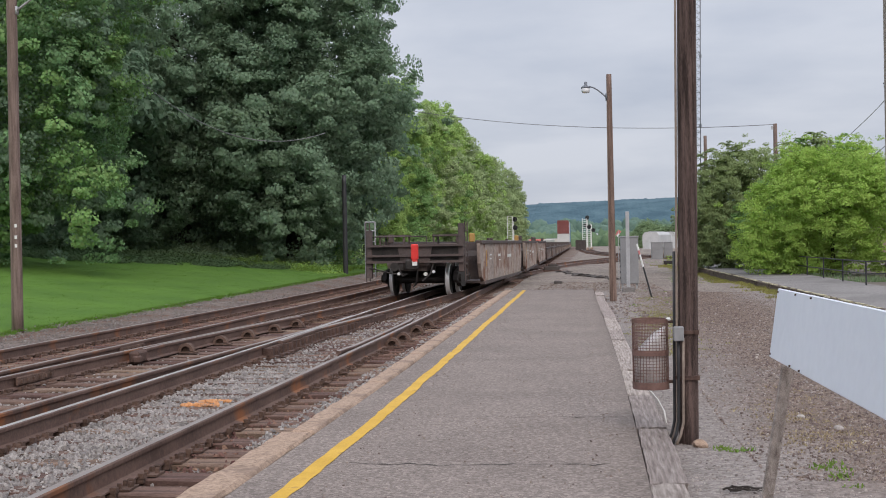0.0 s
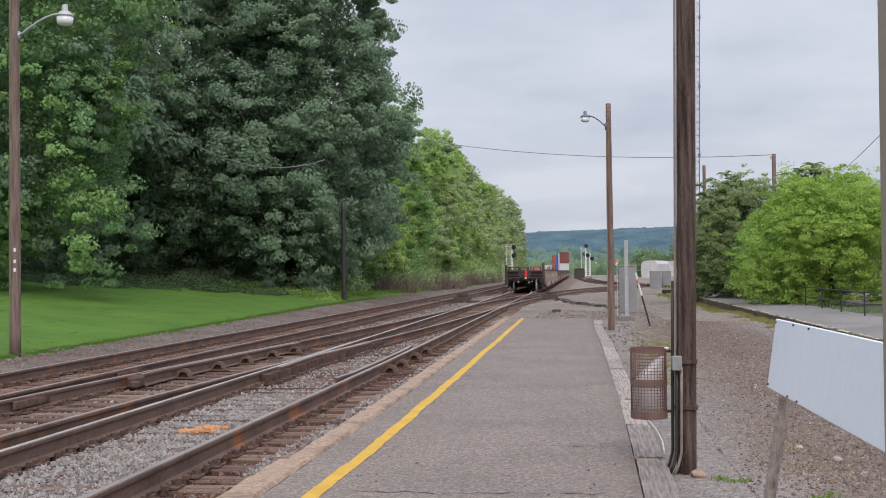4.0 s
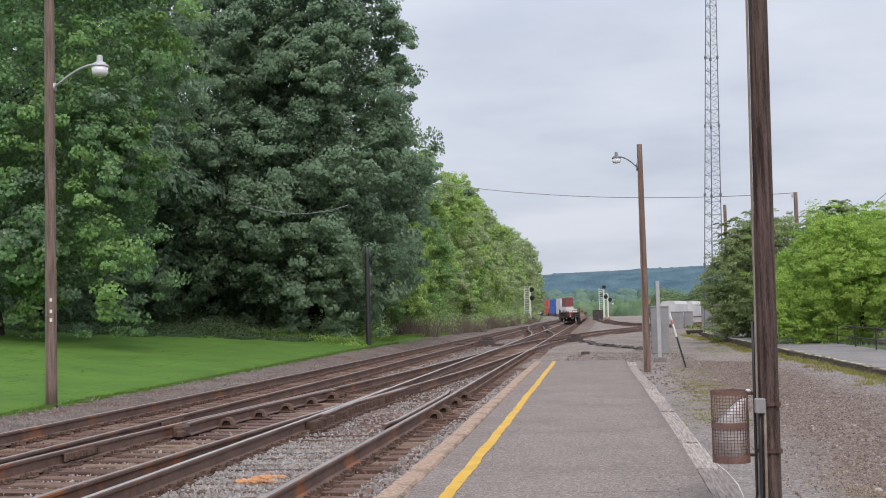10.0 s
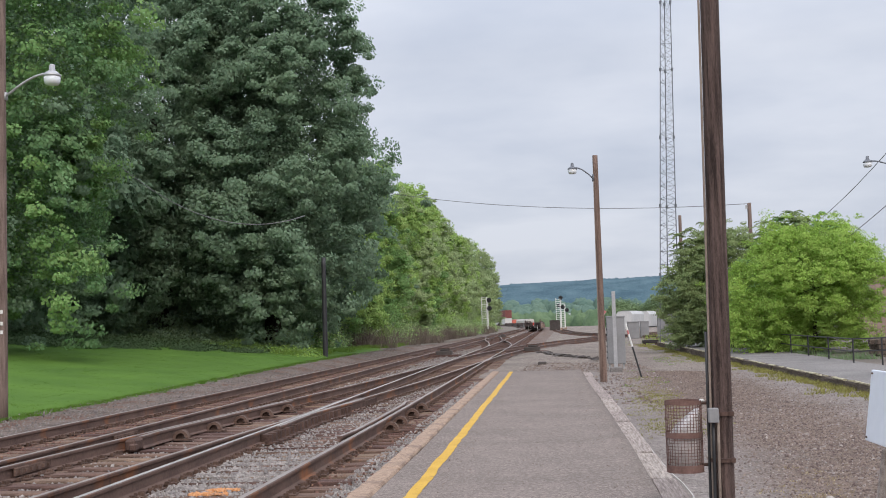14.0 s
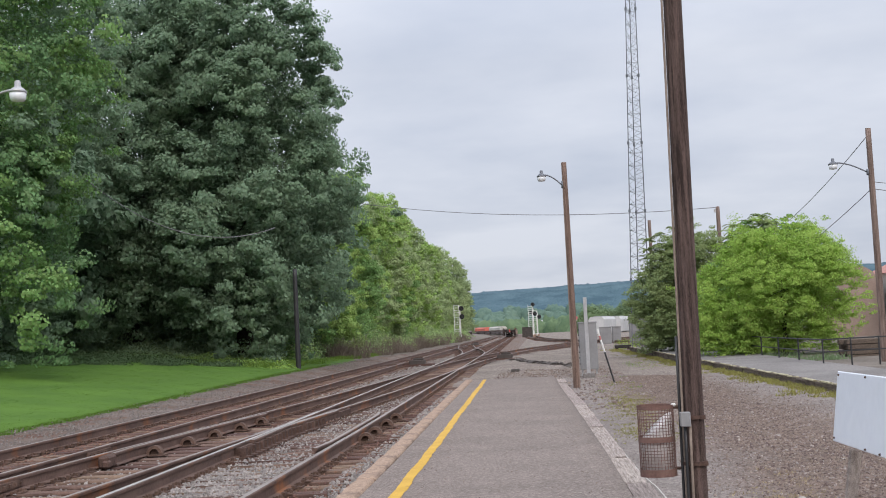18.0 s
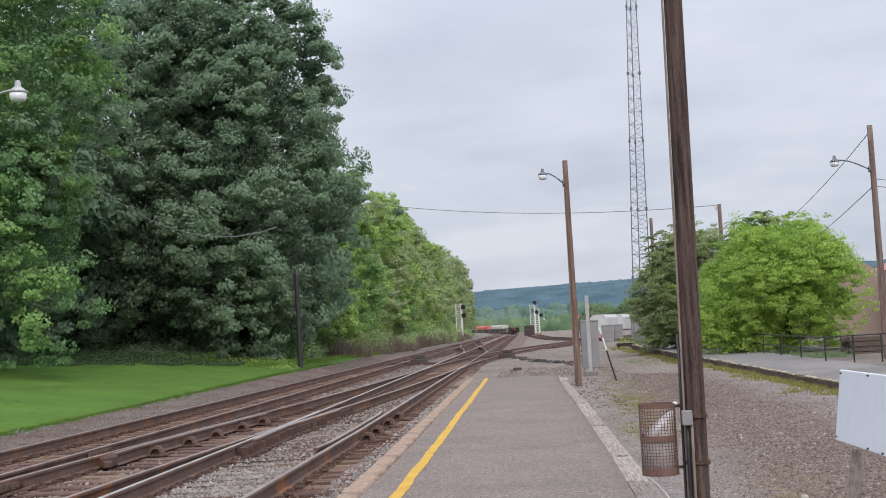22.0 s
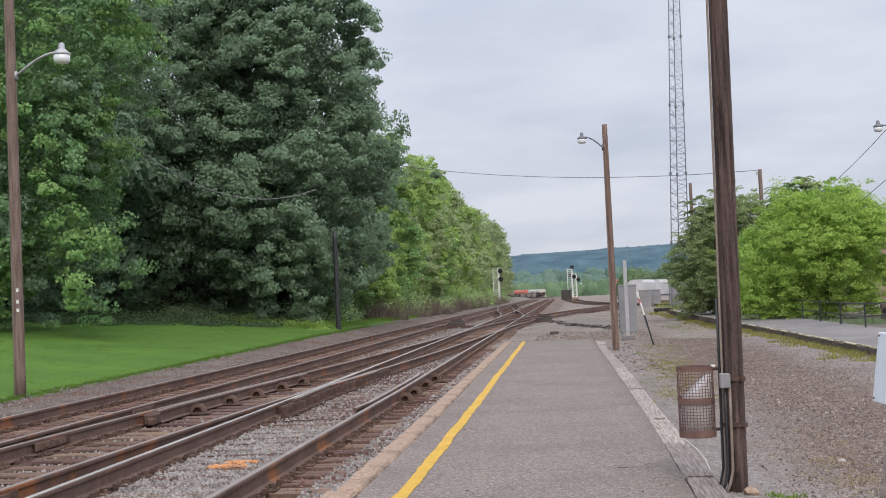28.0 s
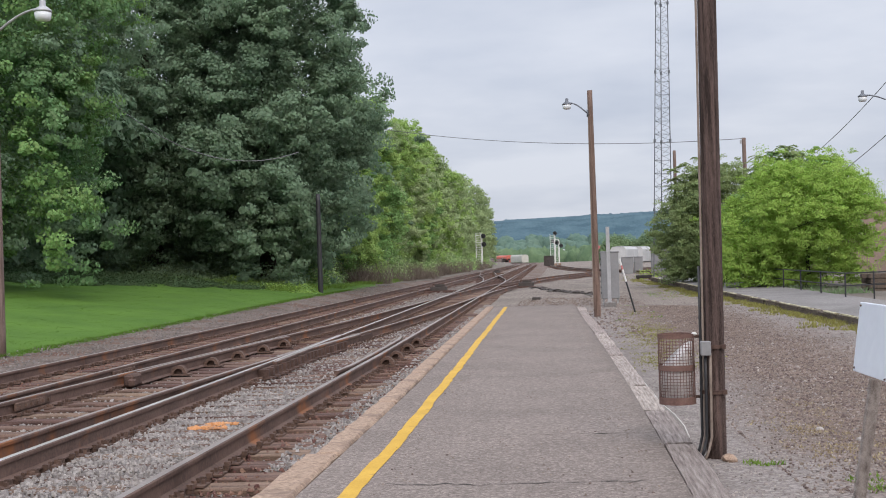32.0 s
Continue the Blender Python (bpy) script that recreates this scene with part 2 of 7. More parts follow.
BROWN_STONE = material("brown_broken_stone", (0.105, 0.078, 0.064), (0.27, 0.212, 0.182), 0.95, scale=8, fine=60, bump=0.3, per="island", spread=0.45)
GRAVEL = aggregate("gravel_yard", (0.11, 0.092, 0.082), (0.40, 0.355, 0.328), (0.235, 0.205, 0.19), 34, 0.5, 0.95, 0.9, 0.012, 0.45, 0.85,
                   zones=((3.05, -0.012, 1.15, 0.55, (0.72, 0.62, 0.56), 1.0),))
DIRT = material("dirt", (0.10, 0.085, 0.07), (0.24, 0.21, 0.18), 0.97, scale=0.4, fine=14, bump=0.8, dist=0.04)
DIRT_YARD = aggregate("stony_dirt_yard", (0.115, 0.095, 0.08), (0.40, 0.345, 0.305), (0.24, 0.20, 0.17), 16, 0.6, 0.97, 0.9, 0.025, 0.35, 0.76)
GRASS = material("lawn", (0.054, 0.118, 0.016), (0.098, 0.192, 0.026), 0.95, scale=0.5, fine=25, bump=0.6, dist=0.02)
BLADE = material("grass_blade", (0.070, 0.145, 0.018), (0.115, 0.215, 0.028), 0.85, per="island", spread=0.15, bump=0, translucent=0.3)
WEED = material("weed_leaf", (0.18, 0.18, 0.05), (0.32, 0.30, 0.095), 0.85, per="island", spread=0.3, bump=0, translucent=0.25)
STRAW = material("dry_straw", (0.24, 0.19, 0.11), (0.40, 0.33, 0.20), 0.9, per="island", spread=0.3, bump=0)
WEED_GREEN = material("rank_grass", (0.115, 0.205, 0.035), (0.200, 0.310, 0.060), 0.85, per="island", spread=0.25, bump=0, translucent=0.3)
TIE = material("tie_wood", (0.050, 0.032, 0.025), (0.250, 0.164, 0.128), 0.92, scale=2, fine=30, bump=0.6, dist=0.01,
               stretch=(1, 8, 8), per="object", spread=0.4)
TIMBER = material("weathered_timber", (0.165, 0.13, 0.112), (0.66, 0.575, 0.52), 0.92, scale=3, fine=60, bump=1.0, dist=0.012,
                  stretch=(14, 0.9, 8), per="object", spread=0.2)
POLE_WOOD = material("pole_wood", (0.036, 0.024, 0.021), (0.185, 0.128, 0.113), 0.85, scale=5, fine=60, bump=1.0, dist=0.012,
                     stretch=(8, 8, 0.4), sharp=1.5)
POLE_GREY = material("grey_pole_wood", (0.11, 0.078, 0.066), (0.27, 0.20, 0.172), 0.88, scale=3, fine=50, bump=0.7, dist=0.01,
                     stretch=(7, 7, 0.5), sharp=1.4)
POLE_BROWN = material("brown_pole_wood", (0.098, 0.064, 0.051), (0.262, 0.182, 0.149), 0.88, scale=3, fine=50, bump=0.7, dist=0.01,
                      stretch=(7, 7, 0.5), sharp=1.4)
RAIL = material("rail_steel", (0.078, 0.045, 0.035), (0.180, 0.112, 0.089), 0.75, metal=0.1, scale=2, fine=30, bump=0.3, dist=0.004,
                stain=(0.27, 0.105, 0.04), stain_at=0.62, stain_scale=1.1)
RAIL_TOP = material("rail_worn_top", (0.23, 0.19, 0.175), (0.36, 0.32, 0.30), 0.5, metal=0.5, scale=1, fine=30, bump=0.1)
RAIL_SHINY = material("rail_shiny_top", (0.36, 0.335, 0.325), (0.62, 0.595, 0.58), 0.45, metal=0.6, scale=1, fine=30, bump=0.05)
RUST_IRON = material("rusty_iron", (0.058, 0.038, 0.032), (0.155, 0.098, 0.08), 0.85, metal=0.2, scale=6, fine=50, bump=0.4)
PLATE_IRON = material("rusty_plate", (0.062, 0.040, 0.032), (0.185, 0.120, 0.094), 0.88, metal=0.1, scale=6, fine=50, bump=0.4)
DARK_IRON = material("dark_painted_iron", (0.05, 0.042, 0.039), (0.10, 0.085, 0.078), 0.8, metal=0.1, scale=3, fine=40, bump=0.2)
TOWER_STEEL = material("weathered_tower_steel", (0.11, 0.12, 0.14), (0.19, 0.20, 0.225), 0.6, metal=0.3, scale=3, fine=40, bump=0.1)
CONDUIT_TAN = material("brown_painted_conduit", (0.17, 0.13, 0.105), (0.29, 0.235, 0.195), 0.7, scale=6, fine=40, bump=0.1)
MESH_RUST = material("rusted_mesh_steel", (0.12, 0.066, 0.055), (0.235, 0.14, 0.118), 0.8, metal=0.25, scale=8, fine=60, bump=0.3)
LINER = material("bin_liner", (0.50, 0.47, 0.46), (0.70, 0.67, 0.66), 0.5, scale=6, fine=25, bump=0.4, dist=0.02)
GALV = material("galvanised_steel", (0.33, 0.33, 0.34), (0.50, 0.50, 0.51), 0.5, metal=0.5, scale=5, fine=40, bump=0.1)
CABINET = material("grey_cabinet_paint", (0.20, 0.20, 0.205), (0.285, 0.285, 0.29), 0.6, scale=1.5, fine=30, bump=0.1,
                   stain=(0.18, 0.175, 0.17), stain_at=0.66, stain_scale=2)
SIGN_WHITE = material("sign_back_white", (0.72, 0.75, 0.82), (0.79, 0.82, 0.885), 0.45, scale=1, fine=20, bump=0.03)
BEIGE_POST = material("tan_painted_steel", (0.245, 0.205, 0.165), (0.295, 0.25, 0.205), 0.5, scale=2, fine=30, bump=0.05)
BROWN_POST = material("brown_painted_steel", (0.16, 0.115, 0.105), (0.20, 0.145, 0.135), 0.55, scale=2, fine=30, bump=0.05)
WHITE_PAINT = material("white_paint", (0.60, 0.60, 0.58), (0.78, 0.78, 0.76), 0.6, scale=4, fine=40, bump=0.1)
BLACK_PAINT = material("black_paint", (0.018, 0.018, 0.02), (0.035, 0.035, 0.038), 0.5, scale=4, fine=40, bump=0.1)
KERB_WOOD = material("old_kerb_wood", (0.055, 0.042, 0.034), (0.19, 0.15, 0.12), 0.93, scale=5, fine=40, bump=0.9, dist=0.012, stretch=(8, 0.8, 8))
KERB_PAINT = material("flaking_kerb_paint", (0.36, 0.32, 0.20), (0.60, 0.55, 0.40), 0.9, scale=9, fine=60, bump=0.5, stain=(0.25, 0.21, 0.15), stain_at=0.55, stain_scale=12)
ORANGE_PAINT = material("orange_paint", (0.50, 0.22, 0.08), (0.70, 0.36, 0.17), 0.8, scale=6, fine=30, bump=0.3,
                        stain=(0.30, 0.20, 0.14), stain_at=0.58, stain_scale=8)
RED_PLASTIC = material("red_plastic", (0.56, 0.025, 0.025), (0.70, 0.045, 0.035), 0.4, bump=0.02)
FADED_RED = material("faded_red_tag", (0.42, 0.10, 0.10), (0.55, 0.20, 0.19), 0.6, scale=12, fine=40, bump=0.05)
CAR_BROWN = material("well_car_brown", (0.050, 0.038, 0.036), (0.105, 0.078, 0.072), 0.75, scale=1.2, fine=20, bump=0.2,
                     stain=(0.085, 0.055, 0.045), stain_at=0.6, stain_scale=0.8)
CAR_SIDE = material("well_side_faded", (0.225, 0.175, 0.150), (0.52, 0.435, 0.385), 0.8, scale=1.1, fine=7, bump=0.2,
                    stain=(0.20, 0.112, 0.080), stain_at=0.56, stain_scale=1.1, sharp=1.2)
CAR_BLACK = material("running_gear", (0.018, 0.016, 0.015), (0.05, 0.042, 0.038), 0.7, metal=0.3, scale=4, fine=30, bump=0.2)
WHEEL_TREAD = material("polished_wheel_tread", (0.68, 0.67, 0.66), (0.85, 0.84, 0.83), 0.4, metal=0.5, scale=3, fine=30, bump=0.02)
CAR_YELLOW = material("faded_yellow_iron", (0.33, 0.19, 0.05), (0.46, 0.28, 0.09), 0.7, scale=4, fine=30, bump=0.2)
BOX_MAROON = material("maroon_container", (0.15, 0.040, 0.036), (0.22, 0.068, 0.06), 0.55, scale=0.5, fine=8, bump=0.05)
BOX_RED = material("red_container", (0.42, 0.07, 0.05), (0.52, 0.11, 0.08), 0.55, scale=0.5, fine=8, bump=0.05)
BOX_BLUE = material("blue_container", (0.03, 0.09, 0.36), (0.05, 0.14, 0.46), 0.55, scale=0.5, fine=8, bump=0.05)
BOX_WHITE = material("white_container", (0.52, 0.52, 0.50), (0.64, 0.64, 0.62), 0.55, scale=0.5, fine=8, bump=0.05)
HOPPER_RED = material("red_hopper", (0.50, 0.10, 0.07), (0.62, 0.17, 0.12), 0.6, scale=0.5, fine=6, bump=0.05)
HOPPER_GREY = material("pale_hopper", (0.42, 0.39, 0.35), (0.56, 0.53, 0.49), 0.6, scale=0.5, fine=6, bump=0.05)
HOPPER_WHITE = material("white_hopper", (0.40, 0.40, 0.40), (0.55, 0.55, 0.55), 0.6, scale=0.5, fine=6, bump=0.05)
BARK = material("bark", (0.028, 0.023, 0.020), (0.075, 0.062, 0.054), 0.95, scale=2, fine=18, bump=1.0, dist=0.05, stretch=(3, 3, 0.6))
LEAF_DARK = material("maple_leaf_dark", (0.178, 0.272, 0.180), (0.272, 0.382, 0.240), 0.8, scale=0.25, fine=3, bump=0,
                     per="island", spread=0.16, translucent=0.48)
LEAF_MID = material("maple_leaf_green", (0.160, 0.292, 0.105), (0.285, 0.455, 0.155), 0.8, scale=0.25, fine=3, bump=0,
                    per="island", spread=0.24, translucent=0.40)
LEAF_LIGHT = material("roadside_leaf", (0.300, 0.450, 0.130), (0.420, 0.565, 0.185), 0.8, scale=0.12, fine=2, bump=0,
                      per="island", spread=0.16, translucent=0.35)
# olive green, greyed in the colour to stand for distance haze
LEAF_HAZED_OLIVE = material("hazed_olive_leaf", (0.320, 0.410, 0.205), (0.430, 0.520, 0.270), 0.88, scale=0.12, fine=2, bump=0,
                      per="island", spread=0.16, translucent=0.35)
LEAF_BRIGHT = material("bright_leaf", (0.290, 0.440, 0.090), (0.405, 0.570, 0.138), 0.88, scale=0.6, fine=4, bump=0,
                       per="island", spread=0.18, translucent=0.38)
LEAF_SUMAC = material("sumac_leaf", (0.230, 0.300, 0.130), (0.325, 0.405, 0.180), 0.88, scale=0.4, fine=3, bump=0,
                      per="island", spread=0.22, translucent=0.36)
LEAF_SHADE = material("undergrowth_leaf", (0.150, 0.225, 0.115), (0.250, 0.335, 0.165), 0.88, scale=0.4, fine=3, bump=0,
                      per="island", spread=0.2, translucent=0.33)
LEAF_MAPLE = material("maple_leaf_fresh", (0.130, 0.245, 0.112), (0.235, 0.385, 0.165), 0.8, scale=0.25, fine=3, bump=0,
                      per="island", spread=0.24, translucent=0.42)
# leaf colour darkened to paint in the shade under the trees
LEAF_DIMMED = material("shade_darkened_leaf", (0.052, 0.094, 0.042), (0.112, 0.170, 0.078), 0.9, scale=0.4, fine=3, bump=0,
                    per="island", spread=0.25, translucent=0.33)
SCRUB = material("dry_scrub", (0.150, 0.120, 0.098), (0.25, 0.205, 0.17), 0.95, scale=0.4, fine=3, bump=0, per="island", spread=0.3, translucent=0.3)
# far woods and fields: distance haze is mixed into these base colours
HILL_HAZED = material("hazed_hill_woods", (0.040, 0.082, 0.108), (0.088, 0.148, 0.175), 1.0, scale=0.012, fine=0.16, bump=0, sharp=1.5)
VALLEY_HAZED = material("valley_woods", (0.070, 0.125, 0.105), (0.140, 0.205, 0.155), 1.0, scale=0.03, fine=0.22, bump=0)
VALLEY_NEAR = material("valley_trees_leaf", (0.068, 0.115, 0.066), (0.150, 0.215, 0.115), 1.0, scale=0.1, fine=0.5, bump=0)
FAR_GROUND = material("far_fields", (0.075, 0.115, 0.070), (0.13, 0.175, 0.105), 1.0, scale=0.01, fine=0.3, bump=0)
WIRE = material("wire", (0.15, 0.15, 0.165), (0.23, 0.23, 0.245), 0.6, bump=0)
ROOF_BROWN = material("brown_shingle", (0.27, 0.20, 0.165), (0.36, 0.275, 0.235), 0.9, scale=1, fine=12, bump=0.3)
ROOF_RED = material("faded_red_roof", (0.34, 0.15, 0.12), (0.46, 0.23, 0.19), 0.8, scale=0.8, fine=12, bump=0.1)
LAMP_GLASS = material("lamp_lens", (0.62, 0.64, 0.66), (0.75, 0.77, 0.79), 0.25, bump=0)
PLASTIC_PIPE = material("white_conduit", (0.42, 0.39, 0.35), (0.60, 0.57, 0.53), 0.5, scale=8, fine=40, bump=0.05)

# ---- mesh helpers ----


def mesh_from(name, verts, faces, mat, smooth=False):
    me = bpy.data.meshes.new(name)
    me.from_pydata(verts, [], faces)
    for mt in (mat if isinstance(mat, (list, tuple)) else [mat]):
        me.materials.append(mt)
    if smooth:
        me.polygons.foreach_set("use_smooth", [True] * len(me.polygons))
    me.update()
    return me


def part(name, bm, mat, parent=None, label="", smooth=False):
    me = bpy.data.meshes.new(name)
    bm.to_mesh(me)
    bm.free()
    for mt in (mat if isinstance(mat, (list, tuple)) else [mat]):
        me.materials.append(mt)
    if smooth:
        me.polygons.foreach_set("use_smooth", [True] * len(me.polygons))
    ob = new(name, me)
    ob.parent = parent
    if label:
        tagged(ob, label)
    return ob


def child(name, me, parent, m=None, label=""):
    ob = new(name, me)
    ob.parent = parent
    if m is not None:
        ob.matrix_basis = m
    if label:
        tagged(ob, label)
    return ob


def thing(name, m, label, category, group="", kind=""):
    ob = new(name)
    ob.matrix_basis = m
    ob.empty_display_size = 0.2
    return tagged(ob, label, category, group, kind)


def box(bm, cx, cy, cz, sx, sy, sz, rot=None, bevel=0.0):
    """A box of full sizes, at its centre."""
    r = bmesh.ops.create_cube(bm, size=1.0)
    vs = r["verts"]
    m = Matrix.Translation((cx, cy, cz)) @ (rot if rot is not None else Matrix()) @ Matrix.Diagonal((sx, sy, sz, 1))
    bmesh.ops.transform(bm, matrix=m, verts=vs)
    if bevel:
        es = list({e for v in vs for e in v.link_edges})
        bmesh.ops.bevel(bm, geom=es, offset=bevel, segments=1, affect='EDGES')
    return vs


def tube(bm, a, b, r0, r1=None, seg=10, caps=True):
    a, b = Vector(a), Vector(b)
    d = b - a
    r = bmesh.ops.create_cone(bm, cap_ends=caps, segments=seg, radius1=r0, radius2=r0 if r1 is None else r1, depth=d.length)
    m = Matrix.Translation((a + b) / 2) @ d.to_track_quat("Z", "Y").to_matrix().to_4x4()
    bmesh.ops.transform(bm, matrix=m, verts=r["verts"])


def pipe(bm, pts, r, seg=8):
    """A tube along points with joined rings."""
    pts = [Vector(p) for p in pts]
    rings = []
    for i, p in enumerate(pts):
        d = (pts[min(i + 1, len(pts) - 1)] - pts[max(i - 1, 0)]).normalized()
        q = d.to_track_quat("Z", "Y")
        rr = r[i] if isinstance(r, (list, tuple)) else r
        rings.append([bm.verts.new(p + q @ Vector((rr * math.cos(2 * math.pi * k / seg), rr * math.sin(2 * math.pi * k / seg), 0)))
                      for k in range(seg)])
    for a, b in zip(rings, rings[1:]):
        for k in range(seg):
            bm.faces.new((a[k], a[(k + 1) % seg], b[(k + 1) % seg], b[k]))
    bm.faces.new(list(reversed(rings[0])))
    bm.faces.new(rings[-1])


def lathe(bm, profile, seg=16, at=(0, 0, 0), caps=True):
    rings = []
    for r, z in profile:
        rings.append([bm.verts.new((at[0] + r * math.cos(2 * math.pi * k / seg), at[1] + r * math.sin(2 * math.pi * k / seg), at[2] + z))
                      for k in range(seg)])
    for a, b in zip(rings, rings[1:]):
        for k in range(seg):
            bm.faces.new((a[k], a[(k + 1) % seg], b[(k + 1) % seg], b[k]))
    if caps:
        bm.faces.new(list(reversed(rings[0])))
        bm.faces.new(rings[-1])


def ring(bm, r0, r1, z0, z1, seg=28, at=(0, 0, 0)):
    """A closed flat hoop."""
    lathe(bm, [(r0, z0), (r1, z0), (r1, z1), (r0, z1), (r0, z0)], seg, at, False)


def smoothstep(a, b, x):
    u = min(1.0, max(0.0, (x - a) / (b - a)))
    return u * u * (3 - 2 * u)


# ---- plan: x across, y along the platform; the platform's surface is z = 0 ----
RAIL_Z = -0.06
RAIL_H = 0.17
TIE_Z = RAIL_Z - RAIL_H - 0.012
BED_Z = TIE_Z - 0.03
HALF = 0.7525


def curve(pts):
    """A smooth function x(y) through points (y, x)."""
    ys = np.array([p[0] for p in pts], float)
    xs = np.array([p[1] for p in pts], float)
    sl = np.gradient(xs, ys)

    def f(y):
        if y <= ys[0]:
            return float(xs[0] + sl[0] * (y - ys[0]))
        if y >= ys[-1]:
            return float(xs[-1] + sl[-1] * (y - ys[-1]))
        i = int(np.searchsorted(ys, y) - 1)
        h = ys[i + 1] - ys[i]
        u = (y - ys[i]) / h
        return float((2 * u**3 - 3 * u**2 + 1) * xs[i] + (u**3 - 2 * u**2 + u) * h * sl[i]
                     + (-2 * u**3 + 3 * u**2) * xs[i + 1] + (u**3 - u**2) * h * sl[i + 1])
    return f


BEND_Y, BEND_R = 304.0, 650.0


def x_main(y):
    x = -3.58 - 0.0087 * max(0.0, y - 18)
    if y > BEND_Y:
        x -= (y - BEND_Y) ** 2 / (2 * BEND_R)
    return x


def x_far(y):
    x = -7.27 - 0.0090 * max(0.0, y - 30)
    if y > BEND_Y:
        x -= (y - BEND_Y) ** 2 / (2 * BEND_R)
    return x


_turnout = curve([(4, -5.62), (8, -5.56), (12, -5.47), (16, -5.30), (20, -5.07), (24, -4.82), (28, -4.58), (32, -4.37), (36, -4.21),
                  (40, -4.06), (44, -3.95), (48, x_main(48)), (52, x_main(52))])


def x_turn(y):
    return _turnout(y) if y < 50 else x_main(y)


x_right = curve([(44, x_main(44)), (50, x_main(50) + 0.14), (60, -3.2), (72, -2.2), (84, -0.7), (96, 1.3), (110, 4.2), (130, 9.6), (160, 20)])
x_cross = curve([(70, x_main(70)), (78, x_main(78) - 0.12), (90, x_main(90) - 0.75), (104, x_main(104) - 1.8), (120, x_far(120) + 1.0),
                 (134, x_far(134) + 0.2), (145, x_far(145))])
x_siding = curve([(90, 13.0), (105, 8.4), (120, 5.2), (140, 2.6), (160, 1.2), (190, 0.2), (230, -0.8)])
x_kerb = lambda y: 5.45 - 0.004 * (y - 20)


def ground_z(x, y):
    """Height of the bare ground."""
    z = BED_Z + 0.01
    # lawn bank on the left
    if x < -11.0:
        z += 0.10 * min(1, (-11.0 - x)) + 0.105 * min(13.0, max(0.0, -12.0 - x)) * smoothstep(90, 60, y) * smoothstep(-40, 5, y + 40)
    # yard on the right
    z += (0.20 if y < 34 else 0.20 - 0.06 * smoothstep(34, 40, y)) * smoothstep(-1.95, -1.2, x)
    return z

# ---- ground ----


def sheet(name, xs, ys, zf, mat):
    xs, ys = list(xs), list(ys)
    verts = [(x, y, zf(x, y)) for y in ys for x in xs]
    n = len(xs)
    faces = [(j * n + i, j * n + i + 1, (j + 1) * n + i + 1, (j + 1) * n + i) for j in range(len(ys) - 1) for i in range(n - 1)]
    return mesh_from(name, verts, faces, mat, True)


def steps(*marks):
    """Values through (start, stop, count) stretches."""
    out = []
    for a, b, c in marks:
        out += list(np.linspace(a, b, c, endpoint=False))
    return out + [marks[-1][1]]


def rough(x, y, k=0.03, s=0.7):
    return k * noise.noise(Vector((x * s, y * s, 3.1)))


def lawn_rise(y):
    """The ground beside the track climbs a little towards the trees."""
    return 0.21 * smoothstep(20, 57, y) * smoothstep(110, 75, y)


far_x = steps((-3500, -300, 10), (-300, -40, 10), (-40, 40, 16), (40, 300, 10), (300, 3500, 10))
far_y = steps((-600, -20, 6), (-20, 260, 20), (260, 4500, 16))
ground = new("ground", sheet("ground", far_x, far_y, lambda x, y: -0.62 if y < 300 else -0.62 - 0.004 * (y - 300), FAR_GROUND))
tagged(ground, "wide green and brown ground reaching to the horizon", "ground", kind="structure")

bed = new("ballast_ground", sheet("ballast_ground", steps((-15.0, -11.6, 8), (-11.6, -1.6, 50)), steps((-25, -6, 12), (-6, 40, 150), (40, 420, 120)),
          lambda x, y: BED_Z + rough(x, y, 0.025, 2.5) + lawn_rise(y) * smoothstep(-9.4, -10.9, x) - 0.05 * smoothstep(-10.2, -11.4, x) - 0.05 * smoothstep(-6.9, -6.5, x) * (1 - smoothstep(15.5, 13.5, y) * smoothstep(-4.5, -4.3, x) * smoothstep(-2.6, -2.85, x)), BALLAST))
tagged(bed, "grey and rust-brown crushed stone ballast under the tracks", "ballast", kind="structure")

lawn = new("lawn", sheet("lawn", steps((-75, -25, 14), (-25, -10.7, 44)), steps((-25, 72, 90)),
           lambda x, y: ground_z(x, y) + 0.03 + rough(x, y, 0.05, 0.25) + (0.05 * noise.noise(Vector((y * 0.9, 0, 0))) if x > -11.5 else 0) - 0.16 * smoothstep(-11.25, -10.85, x + 0.12 * noise.noise(Vector((y * 0.6, 1, 0)))), GRASS))
for v in lawn.data.vertices:
    v.co.z += lawn_rise(v.co.y)
tagged(lawn, "smooth mown green lawn sloping up to the trees", "lawn", kind="structure")

verge = new("trackside_verge", sheet("trackside_verge", steps((-60, -11.2, 20)), steps((64, 420, 62)),
            lambda x, y: BED_Z - 0.03 + lawn_rise(y) + (0.05 + rough(x, y, 0.15, 0.1)) * smoothstep(-11.2, -14, x) + 0.06 * min(12, max(0, -12.5 - x)), DIRT))
tagged(verge, "brown dirt verge with dry scrub beside the track", "verge", kind="structure")


def yard_z(x, y):
    z = -0.075 + rough(x, y, 0.05, 0.35) + rough(x, y, 0.005, 2.4)
    if y > 33.6:
        z += -0.10 * smoothstep(33.6, 44, y) + rough(x, y, 0.06, 0.8)
    z -= 0.10 * smoothstep(-0.8, -2.4, x) + (0.4 * smoothstep(35.5, 33.4, y) if x < -1.45 else 0)
    z -= 0.12 * smoothstep(60, 90, y)
    return z


